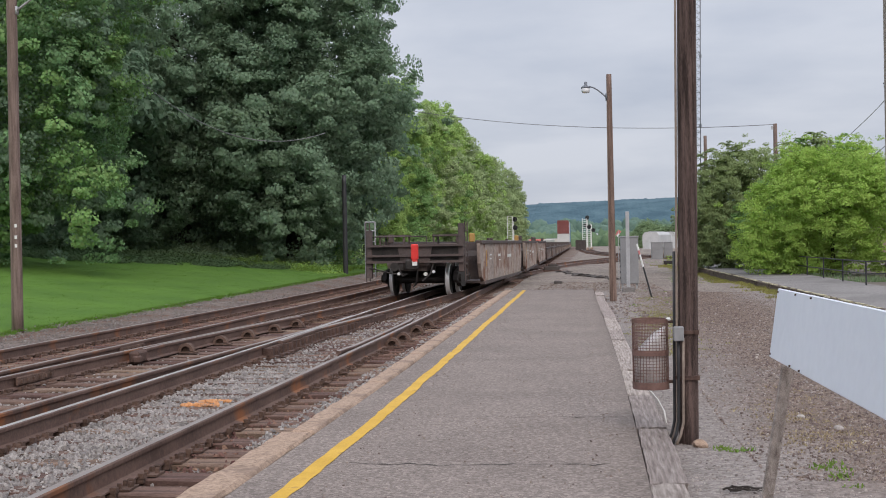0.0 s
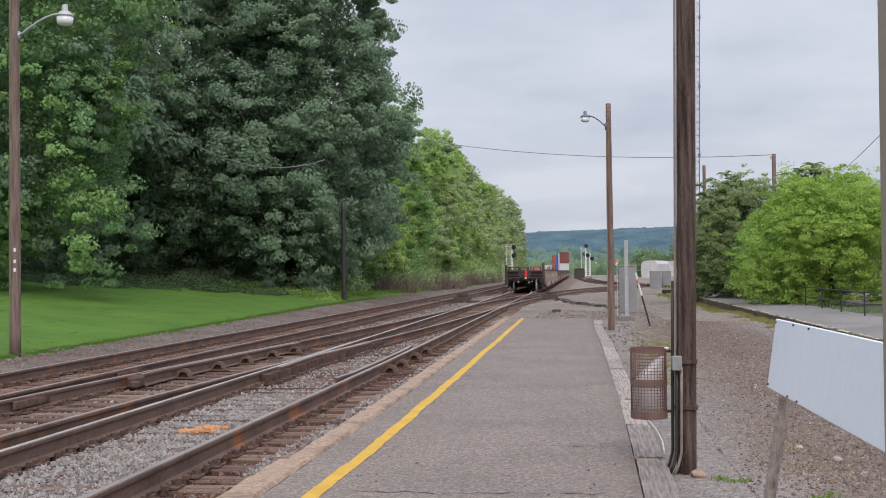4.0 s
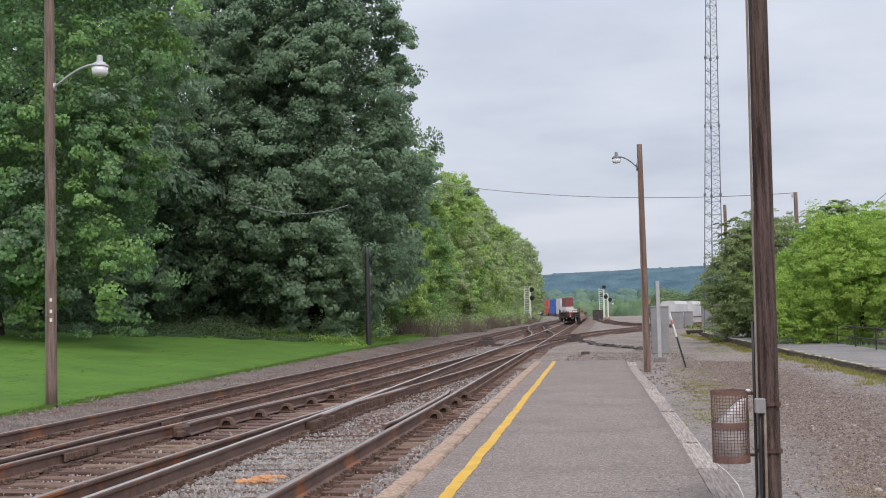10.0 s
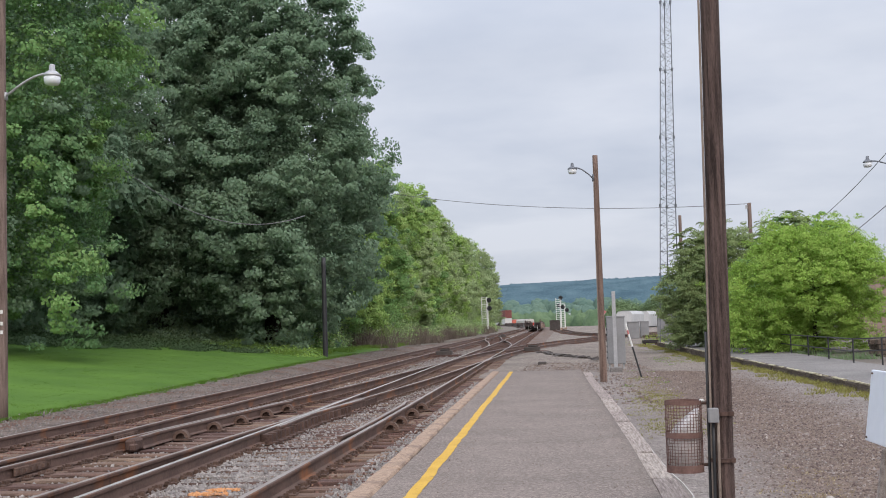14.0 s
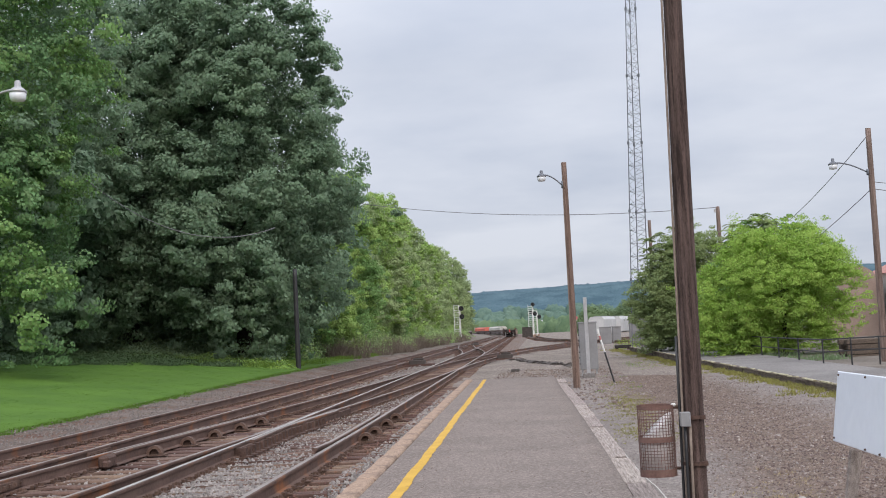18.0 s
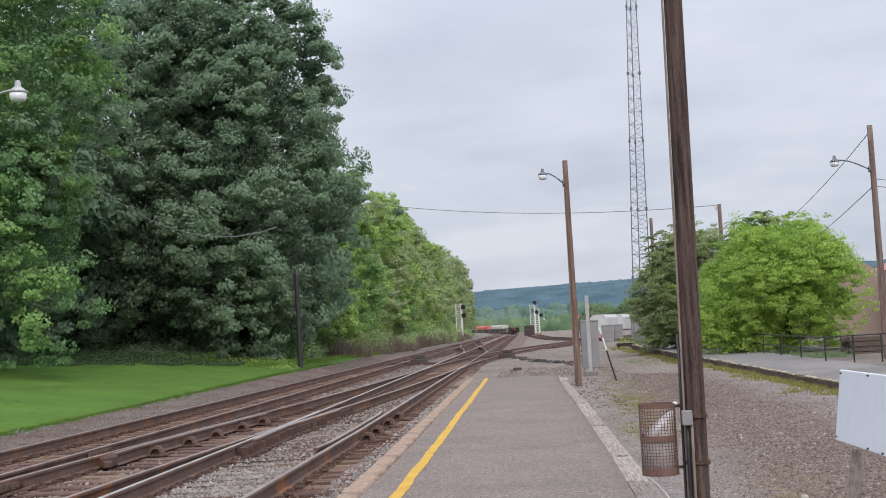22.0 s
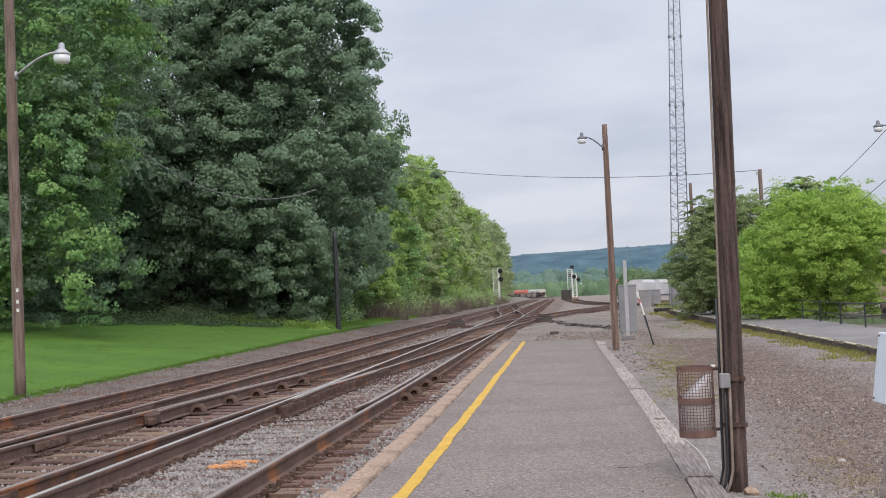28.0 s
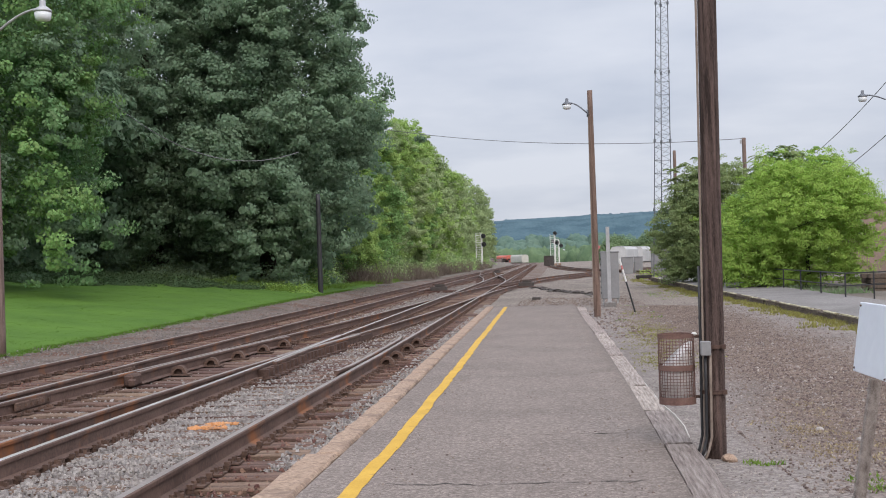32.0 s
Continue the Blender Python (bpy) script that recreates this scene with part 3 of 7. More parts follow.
yard = new("gravel_yard", sheet("gravel_yard", steps((0.50, 5.6, 42)), steps((-25, -6, 12), (-6, 33.5, 130)), yard_z, GRAVEL))
tagged(yard, "grey-brown gravel yard with scattered stones", "gravel", kind="structure")
yard_far = new("dirt_yard", sheet("dirt_yard", steps((-2.6, 5.6, 40), (5.6, 40, 20)), steps((33.25, 80, 80), (80, 400, 40)), yard_z, DIRT_YARD))
tagged(yard_far, "bare stony dirt between the tracks and the yard", "dirt", kind="structure")

far_v, far_f = [], []
for k in range(61):
    y = 300 + k * 4.4
    for j, dx in enumerate((-9, -4, 0, 3.5, 7)):
        far_v.append((x_main(y) + dx - 1.5, y, BED_Z - 0.02 - (0.25 if j in (0, 4) else 0)))
    if k:
        for j in range(4):
            a = (k - 1) * 5 + j
            far_f.append((a, a + 1, a + 6, a + 5))
far_bed = new("far_ballast_ground", mesh_from("far_ballast_ground", far_v, far_f, BALLAST, True))
tagged(far_bed, "grey ballast of the main line bending away far off", "ballast", kind="structure")

# second platform behind the kerb
p2 = bmesh.new()
for y0 in range(-24, 66, 3):
    y1 = y0 + 3
    vs = [p2.verts.new(v) for v in ((x_kerb(y0), y0, 0.07), (7.6, y0, 0.09), (7.6, y1, 0.09), (x_kerb(y1), y1, 0.07))]
    p2.faces.new(vs)
bmesh.ops.remove_doubles(p2, verts=p2.verts, dist=0.001)
ex = bmesh.ops.extrude_face_region(p2, geom=p2.faces[:])
bmesh.ops.translate(p2, vec=(0, 0, -0.4), verts=[v for v in ex["geom"] if isinstance(v, bmesh.types.BMVert)])
path2 = part("pavement", p2, ASPHALT_OLD)
tagged(path2, "pale grey worn asphalt pavement behind a low kerb", "pavement", kind="structure")
east = new("east_verge", sheet("east_verge", steps((7.5, 80, 30)), steps((-10, 90, 50)), lambda x, y: -0.02 + rough(x, y, 0.08, 0.3), DIRT))
tagged(east, "dirt and weeds behind the pavement", "verge", kind="structure")

# ---- platform ----
plat_r = curve([(-25, 0.65), (4, 0.64), (8, 0.638), (12.5, 0.628), (16.5, 0.59), (20, 0.545), (24, 0.495), (28, 0.445), (33.3, 0.385)])
kerb_in = curve([(-25, -1.60), (6, -1.64), (10, -1.645), (13, -1.66), (16, -1.70), (21, -1.76), (27, -1.82), (33.3, -1.885)])
line_mid = curve([(-25, -1.34), (5, -1.335), (7, -1.318), (9, -1.312), (12, -1.32), (15.4, -1.355), (22.5, -1.425), (33.3, -1.53)])


def plat_line(y):
    return line_mid(y) + 0.006 * math.sin(y * 0.9) + 0.004 * math.sin(y * 3.1)


ys = steps((-25, -6, 10), (-6, 33.3, 100))
verts, faces = [], []
for y in ys:
    r, l = plat_r(y), kerb_in(y) + 0.014
    for k in range(9):
        x = l + (r - l) * k / 8
        verts.append((x, y, 0.0 + rough(x, y, 0.006, 0.6)))
for j in range(len(ys) - 1):
    for i in range(8):
        faces.append((j * 9 + i, j * 9 + i + 1, (j + 1) * 9 + i + 1, (j + 1) * 9 + i))
base = len(verts)
verts += [(kerb_in(-25), -25, -0.35), (plat_r(-25), -25, -0.35), (kerb_in(33.3) + 0.014, 33.3, -0.35), (plat_r(33.3), 33.3, -0.35)]
last = (len(ys) - 1) * 9
faces.append(tuple(last + i for i in range(9)) + (base + 3, base + 2))
skirt = len(verts)
verts += [(plat_r(y), y, -0.3) for y in ys]
faces += [(j * 9 + 8, (j + 1) * 9 + 8, skirt + j + 1, skirt + j)[::-1] for j in range(len(ys) - 1)]
platform = new("platform", mesh_from("platform", verts, faces, ASPHALT, True))
tagged(platform, "worn grey asphalt station platform with cracks", "platform", kind="structure")

lv, lf = [], []
rng = random.Random(3)
for k, y in enumerate(steps((-25, 33.2, 300))):
    c, e = plat_line(y), 0.008
    lv += [(x, y, rough(x, y, 0.006, 0.6) + 0.004) for x in (c - 0.052 + rng.uniform(-e, e), c + 0.052 + rng.uniform(-e, e))]
    if k:
        lf.append((2 * k - 2, 2 * k - 1, 2 * k + 1, 2 * k))
stripe = new("yellow_line", mesh_from("yellow_line", lv, lf, YELLOW))
tagged(stripe, "worn yellow safety line painted along the platform edge", "line", kind="structure")

curb_ob = thing("kerb", pose(0, 0, 0), "reddish concrete kerb stones along the platform edge", "kerb", kind="structure")
y = -24.3
rng = random.Random(5)
while y < 33.2:
    ln = min(rng.uniform(2.6, 3.1) if abs(y - 5.0) > 1.6 else 8.3 - y, 33.35 - y)
    wide = 0.245 if y < 8 else 0.20
    yaw = -math.degrees(math.atan2(kerb_in(y + ln) - kerb_in(y), ln))
    bm = bmesh.new()
    box(bm, 0, 0, 0, wide, ln - 0.02, 0.36, bevel=0.022)
    bmesh.ops.subdivide_edges(bm, edges=[e for e in bm.edges if abs(e.verts[0].co.y - e.verts[1].co.y) > 0.5], cuts=18, use_grid_fill=True)
    for v in bm.verts:
        top = v.co.z > 0.1
        v.co += Vector((rng.uniform(-1, 1), rng.uniform(-1, 1), rng.uniform(-0.9, 0.35))) * (0.007 if top else 0.003)
        # chipped arris towards the rails
        if top and v.co.x < 0:
            v.co.x += 0.022 * max(0.0, noise.noise(Vector((y, (y + v.co.y) * 1.7, 2.0))))
    ob = part("kerb_stone", bm, CURB, curb_ob)
    ob.matrix_basis = pose((kerb_in(y) + kerb_in(y + ln)) / 2 - wide / 2 + rng.uniform(-0.006, 0.006), y + ln / 2, -0.162 + rng.uniform(-0.006, 0.006), 0, 0, yaw)
    y += ln

edge_ob = thing("timber_edging", pose(0, 0, 0), "row of weathered grey timber baulks along the platform's back edge", "edging", kind="structure")
rng = random.Random(8)
ends = [-20.0, -17.2, -14.9, -12.3, -9.8, -7.6, -5.2, -3.0, -0.9, 1.4, 3.3, 4.7, 6.64, 8.60, 10.47, 12.50, 16.28, 17.98, 20.9, 23.6, 27.4, 29.6, 31.6]
for y, y_end in zip(ends, ends[1:]):
    ln = y_end - y
    w = 0.20 + rng.uniform(-0.008, 0.012)
    bm = bmesh.new()
    box(bm, 0, 0, 0, w, ln - 0.035, 0.17)
    bmesh.ops.subdivide_edges(bm, edges=[e for e in bm.edges if abs(e.verts[0].co.y - e.verts[1].co.y) > 0.5], cuts=max(6, int(ln * 6)), use_grid_fill=True)
    bmesh.ops.subdivide_edges(bm, edges=[e for e in bm.edges if abs(e.verts[0].co.x - e.verts[1].co.x) > 0.1], cuts=5, use_grid_fill=True)
    # splits along the grain and broken ends
    for v in bm.verts:
        g_ = noise.noise(Vector((v.co.x * 22 + y, v.co.y * 0.9, 1.0)))
        v.co.z -= 0.030 * max(0.0, g_ - 0.12) if v.co.z > 0 else 0.0
        v.co += Vector((rng.uniform(-1, 1) * 0.006, rng.uniform(-1, 1) * 0.006, rng.uniform(-1, 0.6) * 0.005))
        if abs(v.co.y) > ln / 2 - 0.05:
            v.co.y *= 1 - 0.03 * rng.random() / ln
            v.co.z -= 0.012 * rng.random()
        if v.co.x > w / 2 - 0.02:
            v.co.x -= 0.025 * max(0.0, noise.noise(Vector((3.0, (y + v.co.y) * 2.3, y))))
    ob = part("timber", bm, TIMBER, edge_ob)
    yaw = -math.degrees(math.atan2(plat_r(y_end) - plat_r(y), ln))
    ob.matrix_basis = pose((plat_r(y) + plat_r(y_end)) / 2 + w / 2 + 0.008 + rng.uniform(-0.006, 0.006), y + ln / 2, -0.082 + rng.uniform(-0.014, 0.008), 0, rng.uniform(-2, 2), yaw + rng.uniform(-0.3, 0.3))

# joints and cracks across the asphalt
for yc, x0, x1, amp in ((7.12, -1.15, 0.45, 0.09), (9.08, -0.75, 0.58, 0.10), (10.9, 0.26, 0.36, 0.03), (13.6, -0.9, 0.2, 0.06), (21.5, -1.0, 0.4, 0.05), (5.2, -1.2, 0.5, 0.06)):
    v, f = [], []
    for k in range(41):
        x = x0 + (x1 - x0) * k / 40
        yy = yc + amp * noise.noise(Vector((x * 3, yc, 0))) + amp * 0.5 * noise.noise(Vector((x * 11, yc, 4)))
        w = 0.002 + 0.016 * abs(noise.noise(Vector((x * 7, yc, 7))))
        v += [(x, q, rough(x, q, 0.006, 0.6) + 0.003) for q in (yy - w, yy + w)]
        if k:
            f.append((2 * k - 2, 2 * k - 1, 2 * k + 1, 2 * k))
    ob = new("crack", mesh_from("crack", v, f, CRACK))
    ob.parent = platform

# ---- tracks ----
PROFILE = [(-0.070, 0), (0.070, 0), (0.070, 0.012), (0.012, 0.030), (0.009, 0.122), (0.034, 0.134), (0.036, 0.160), (0.028, 0.170),
           (-0.028, 0.170), (-0.036, 0.160), (-0.034, 0.134), (-0.009, 0.122), (-0.012, 0.030), (-0.070, 0.012)]


def rail_mesh(name, xf, ys, side, top, drop=0.0):
    """A rail along x(y) + side; the head's top takes the second material."""
    v, f, mi = [], [], []
    n = len(PROFILE)
    for y in ys:
        x = xf(y) + side
        for px, pz in PROFILE:
            v.append((x + px, y, RAIL_Z - RAIL_H + pz - drop))
    for j in range(len(ys) - 1):
        for k in range(n):
            f.append((j * n + k, j * n + (k + 1) % n, (j + 1) * n + (k + 1) % n, (j + 1) * n + k))
            mi.append(1 if k == 7 else 0)
    f += [tuple(range(n))[::-1], tuple((len(ys) - 1) * n + k for k in range(n))]
    mi += [0, 0]
    me = mesh_from(name, v, f, [RAIL, top])
    me.polygons.foreach_set("material_index", mi)
    return me


def track(name, xf, y0, y1, label, left_top, right_top, tie_from, tie_to, drop=0.0, left_to=None, right_to=None, tie_half=1.3, left_from=None, step=0.6):
    t = thing(name, pose(0, 0, 0), label, "track", kind="structure")
    def cut(a, b):
        return steps((a, min(b, 60), max(2, int((min(b, 60) - a) / step)))) if b <= 60 else (
            steps((a, 60, max(2, int((60 - a) / step))), (60, b, max(2, int((b - 60) / 4)))) if a < 60 else steps((a, b, max(2, int((b - a) / 3)))))
    child("rail", rail_mesh("rail", xf, cut(left_from or y0, left_to or y1), -HALF, left_top, drop), t)
    child("rail", rail_mesh("rail", xf, cut(y0, right_to or y1), HALF, right_top, drop), t)
    return t


trackM = track("platform_track", x_main, -25, 560, "brown steel rails spiked to dark wooden ties beside the platform", RAIL_SHINY, RAIL_TOP, 0, 0)
trackA = track("far_track", x_far, -25, 430, "brown steel rails on rusty wooden ties beside the lawn", RAIL_TOP, RAIL_TOP, 0, 0)
trackT = track("turnout_track", x_turn, -25, 50, "diverging rails of a turnout with a frog and guard rails", RAIL_TOP, RAIL_TOP, 0, 0, drop=0.002,
               left_to=44.5, right_to=50)
trackR = track("yard_lead", x_right, 45.5, 150, "rails of a yard track curving away from the main line", RAIL_TOP, RAIL_TOP, 0, 0, drop=0.003)
trackX = track("crossover", x_cross, 71, 145, "rails of a crossover between the two main tracks", RAIL_TOP, RAIL_TOP, 0, 0, drop=0.004)
trackS = track("siding", x_siding, 92, 230, "rails of a siding beyond the yard throat", RAIL_TOP, RAIL_TOP, 0, 0, drop=0.001)

# ties: each its own piece near the camera, joined far off
rng = random.Random(11)


def tie_mesh(length, seed):
    bm = bmesh.new()
    r = random.Random(seed)
    box(bm, 0, 0, 0, length, 0.225, 0.17, bevel=0.012)
    bmesh.ops.subdivide_edges(bm, edges=[e for e in bm.edges if abs(e.verts[0].co.x - e.verts[1].co.x) > 0.5], cuts=3, use_grid_fill=True)
    for v in bm.verts:
        v.co += Vector((r.uniform(-1, 1) * 0.02, r.uniform(-1, 1) * 0.012, r.uniform(-1, 1) * 0.010))
    me = bpy.data.meshes.new("tie")
    bm.to_mesh(me)
    bm.free()
    me.materials.append(TIE)
    return me


TIES = [tie_mesh(2.6, k) for k in range(5)]
LONG = {}
plates = []


def long_tie(length):
    key = round(length * 5) / 5
    if key not in LONG:
        LONG[key] = tie_mesh(key, 40 + len(LONG))
    return LONG[key]


y = -6.4
while y < 62:
    c, a = x_main(y), x_far(y)
    t = x_turn(y)
    j = rng.uniform(-0.03, 0.03)
    turn = rng.uniform(-1.2, 1.2)
    if 3 < y < 46 and c - t > 0.03:
        lo, hi = t - 1.28, c + 1.3
        child("tie", long_tie(hi - lo), trackM, pose((lo + hi) / 2 + rng.uniform(-0.06, 0.06), y + j, TIE_Z - 0.085 + rng.uniform(-0.008, 0), 0, 0, turn))
    else:
        child("tie", rng.choice(TIES), trackM, pose(c + rng.uniform(-0.05, 0.05), y + j, TIE_Z - 0.085 + rng.uniform(-0.008, 0), 0, 0, turn))
    child("tie", rng.choice(TIES), trackA, pose(a + rng.uniform(-0.06, 0.06), y + 0.2 - j, TIE_Z - 0.085 + rng.uniform(-0.012, 0), 0, 0, -turn))
    plates += [(c - HALF, y + j), (c + HALF, y + j), (a - HALF, y + 0.2 - j), (a + HALF, y + 0.2 - j)]
    if 3 < y < 48:
        plates += [(t - HALF, y + j), (t + HALF, y + j)]
    y += 0.495
# far ties
v, f = [], []
y = 62.0
while y < 260:
    rows = [(x_main(y), 1.3), (x_far(y), 1.3)]
    if 62 < y < 135:
        rows.append((x_right(y), 1.3))
    if 71 < y < 145:
        rows.append((x_cross(y), 1.3))
    if 92 < y < 230:
        rows.append((x_siding(y), 1.3))
    for x, h in rows:
        b = len(v)
        z = TIE_Z - 0.022 + rng.uniform(-0.012, 0.012)
        w = 0.115
        v += [(x - h, y - w, z), (x + h, y - w, z), (x + h, y + w, z), (x - h, y + w, z), (x - h, y - w, z - 0.1), (x + h, y - w, z - 0.1)]
        f += [(b, b + 1, b + 2, b + 3), (b + 4, b + 5, b + 1, b)]
    y += 0.55
tie_far = new("far_ties", mesh_from("far_ties", v, f, TIE))
tagged(tie_far, "dark wooden ties of the tracks far off", "ties", kind="stuff")
# tie plates with spike heads
bmv, bmf = [], []


def add_box(v, f, c, s, yaw=0.0):
    b = len(v)
    ca, sa = math.cos(yaw), math.sin(yaw)
    for dz in (-1, 1):
        for dx, dy in ((-1, -1), (1, -1), (1, 1), (-1, 1)):
            x, y_ = dx * s[0] / 2, dy * s[1] / 2
            v.append((c[0] + x * ca - y_ * sa, c[1] + x * sa + y_ * ca, c[2] + dz * s[2] / 2))
    f += [(b, b + 3, b + 2, b + 1), (b + 4, b + 5, b + 6, b + 7), (b, b + 1, b + 5, b + 4), (b + 1, b + 2, b + 6, b + 5),
          (b + 2, b + 3, b + 7, b + 6), (b + 3, b, b + 4, b + 7)]


for x, yy in plates:
    add_box(bmv, bmf, (x, yy, TIE_Z + 0.007), (0.33, 0.17, 0.014))
    for sx, sy in ((-0.085, -0.05), (0.085, 0.05), (0.085, -0.055), (-0.085, 0.055), (0.14, 0.0), (-0.14, 0)):
        add_box(bmv, bmf, (x + sx, yy + sy, TIE_Z + 0.026), (0.028, 0.028, 0.044), rng.uniform(-0.4, 0.4))
for x, yy in plates:
    if yy < 46:
        for d in (-0.145, 0.145):
            add_box(bmv, bmf, (x, yy + d, TIE_Z - 0.004), (0.20, 0.04, 0.05))
            for e in (-0.088, 0.088):
                add_box(bmv, bmf, (x + e, yy + d, TIE_Z + 0.022), (0.045, 0.05, 0.036), rng.uniform(-0.2, 0.2))
spikes = new("tie_plates", mesh_from("tie_plates", bmv, bmf, PLATE_IRON))
tagged(spikes, "rusty tie plates, spike heads and rail anchors along the rails", "fastenings", kind="stuff")

# ---- foliage ----


def leaf_object(name, pos, out, size, mats, seed, parent=None, droop=0.25, wild=0.32, ids=None):
    """Many single leaves, each a folded kite, facing mostly outward and up."""
    g = np.random.default_rng(seed)
    n = len(pos)
    nrm = out + np.array([0, 0, 0.45]) + g.normal(0, wild, (n, 3))
    nrm /= np.linalg.norm(nrm, axis=1, keepdims=True) + 1e-9
    ref = g.normal(0, 1, (n, 3)) + np.array([0, 0, -droop * 2])
    u = ref - nrm * (ref * nrm).sum(1, keepdims=True)
    u /= np.linalg.norm(u, axis=1, keepdims=True) + 1e-9
    w = np.cross(nrm, u)
    s = (size * g.uniform(0.65, 1.35, n))[:, None]
    a = pos - u * s * 0.5
    b = pos + w * s * 0.46 - u * s * 0.05 + nrm * s * 0.13
    c = pos + u * s * 0.55 - nrm * s * 0.08
    d = pos - w * s * 0.46 - u * s * 0.05 + nrm * s * 0.13
    co = np.stack([a, b, c, d], 1).reshape(-1, 3).astype(np.float32)
    me = bpy.data.meshes.new(name)
    me.vertices.add(4 * n)
    me.vertices.foreach_set("co", co.ravel())
    me.loops.add(4 * n)
    me.loops.foreach_set("vertex_index", np.arange(4 * n, dtype=np.int32))
    me.polygons.add(n)
    me.polygons.foreach_set("loop_start", np.arange(0, 4 * n, 4, dtype=np.int32))
    me.polygons.foreach_set("loop_total", np.full(n, 4, dtype=np.int32))
    mats = mats if isinstance(mats, (list, tuple)) else [mats]
    for mt in mats:
        me.materials.append(mt)
    if len(mats) > 1:
        me.polygons.foreach_set("material_index", (g.integers(0, len(mats), n) if ids is None else g.integers(0, len(mats), int(ids.max()) + 1)[ids]).astype(np.int32))
    me.update(calc_edges=True)
    ob = new(name, me)
    ob.parent = parent
    return ob


def clump_points(g, blobs, count, per, clump, flat=0.6, fill=0.25, sag=1.0):
    """Boughs over the skins of ellipsoids (x, y, z, rx, ry, rz), each a hanging spray of leaf clumps, with a few leaves inside."""
    boughs = max(6, int(count / 2.6))
    vol = np.array([b[3] * b[4] + b[3] * b[5] + b[4] * b[5] for b in blobs])
    pick = g.choice(len(blobs), boughs, p=vol / vol.sum())
    bl = np.array(blobs)[pick]
    d = g.normal(0, 1, (boughs, 3))
    d /= np.linalg.norm(d, axis=1, keepdims=True)
    ctr = bl[:, :3] + d * bl[:, 3:] * g.uniform(0.60, 0.97, (boughs, 1))
    # drop boughs buried in another blob
    keep = np.ones(boughs, bool)
    for k, b in enumerate(blobs):
        q = ((ctr - np.array(b[:3])) / np.array(b[3:])) ** 2
        keep &= (pick == k) | (q.sum(1) > 0.5)
    ctr, d = ctr[keep], d[keep]
    m = len(ctr)
    sub = 9
    big = clump * 1.25 * g.uniform(0.6, 1.3, (m, 1, 1))
    # each bough is a spray that reaches out and then hangs
    reach = np.sort(g.uniform(0.0, 1.0, (m, sub, 1)), axis=1)
    way = d * np.array([1, 1, 0.35])
    way /= np.linalg.norm(way, axis=1, keepdims=True) + 1e-9
    so = way[:, None, :] * reach * 0.72 + g.normal(0, 0.36, (m, sub, 3)) * np.array([1, 1, 0.85])
    so[:, :, 2] += (0.55 - 1.75 * reach[:, :, 0] ** 1.4) * sag
    c2 = (ctr[:, None, :] + so * big).reshape(-1, 3)
    n2 = (so * 0.9 + d[:, None, :] * 0.25).reshape(-1, 3)
    leaves = max(8, int(per * count / (boughs * sub)))
    cr = clump * 0.46 * g.uniform(0.55, 1.3, (len(c2), 1, 1))
    off = g.normal(0, 1, (len(c2), leaves, 3))
    off /= np.linalg.norm(off, axis=2, keepdims=True)
    off *= g.random((len(c2), leaves, 1)) ** 0.35
    off[:, :, 2] = np.where(off[:, :, 2] < -0.2, off[:, :, 2] * 0.6, off[:, :, 2]) * flat
    pos = c2[:, None, :] + off * cr
    out = off * 0.75 + n2[:, None, :] * 0.7
    pos, out = pos.reshape(-1, 3), out.reshape(-1, 3)
    # leaves inside the crown
    k = int(len(pos) * fill * 0.3)
    bi = np.array(blobs)[g.choice(len(blobs), k, p=vol / vol.sum())]
    di = g.normal(0, 1, (k, 3))
    di /= np.linalg.norm(di, axis=1, keepdims=True)
    pin = bi[:, :3] + di * bi[:, 3:] * g.uniform(0.3, 0.62, (k, 1))
    ids = np.concatenate([np.repeat(np.arange(m), sub * leaves), g.integers(0, m, k)])
    return np.concatenate([pos, pin]), np.concatenate([out, di * 0.5]), ids


def trunk_part(parent, base, top, r0, limbs, seed, reach):
    g = random.Random(seed)
    bm = bmesh.new()
    h = top - base
    pts, rs = [], []
    for k in range(9):
        u = k / 8
        pts.append((g.uniform(-1, 1) * 0.12 * u * r0 * 4, g.uniform(-1, 1) * 0.12 * u * r0 * 4, base - 0.3 + (h + 0.3) * u))
        rs.append(r0 * (1.35 if k == 0 else 1.0 - 0.8 * u))
    pipe(bm, pts, rs, 12)
    for k in range(limbs):
        u = g.uniform(0.22, 0.85)
        z = base + h * u
        a = g.uniform(0, 2 * math.pi)
        ln = reach * g.uniform(0.55, 1.0) * (1.1 - 0.5 * u)
        q = [(0, 0, z)]
        for s in (0.35, 0.7, 1.0):
            q.append((math.cos(a) * ln * s + g.uniform(-0.3, 0.3), math.sin(a) * ln * s + g.uniform(-0.3, 0.3), z + ln * 0.55 * s ** 0.8))
        rr = r0 * 0.34 * (1.1 - u)
        pipe(bm, q, [rr, rr * 0.75, rr * 0.45, rr * 0.15], 7)
    return part("trunk", bm, BARK, parent, smooth=True)


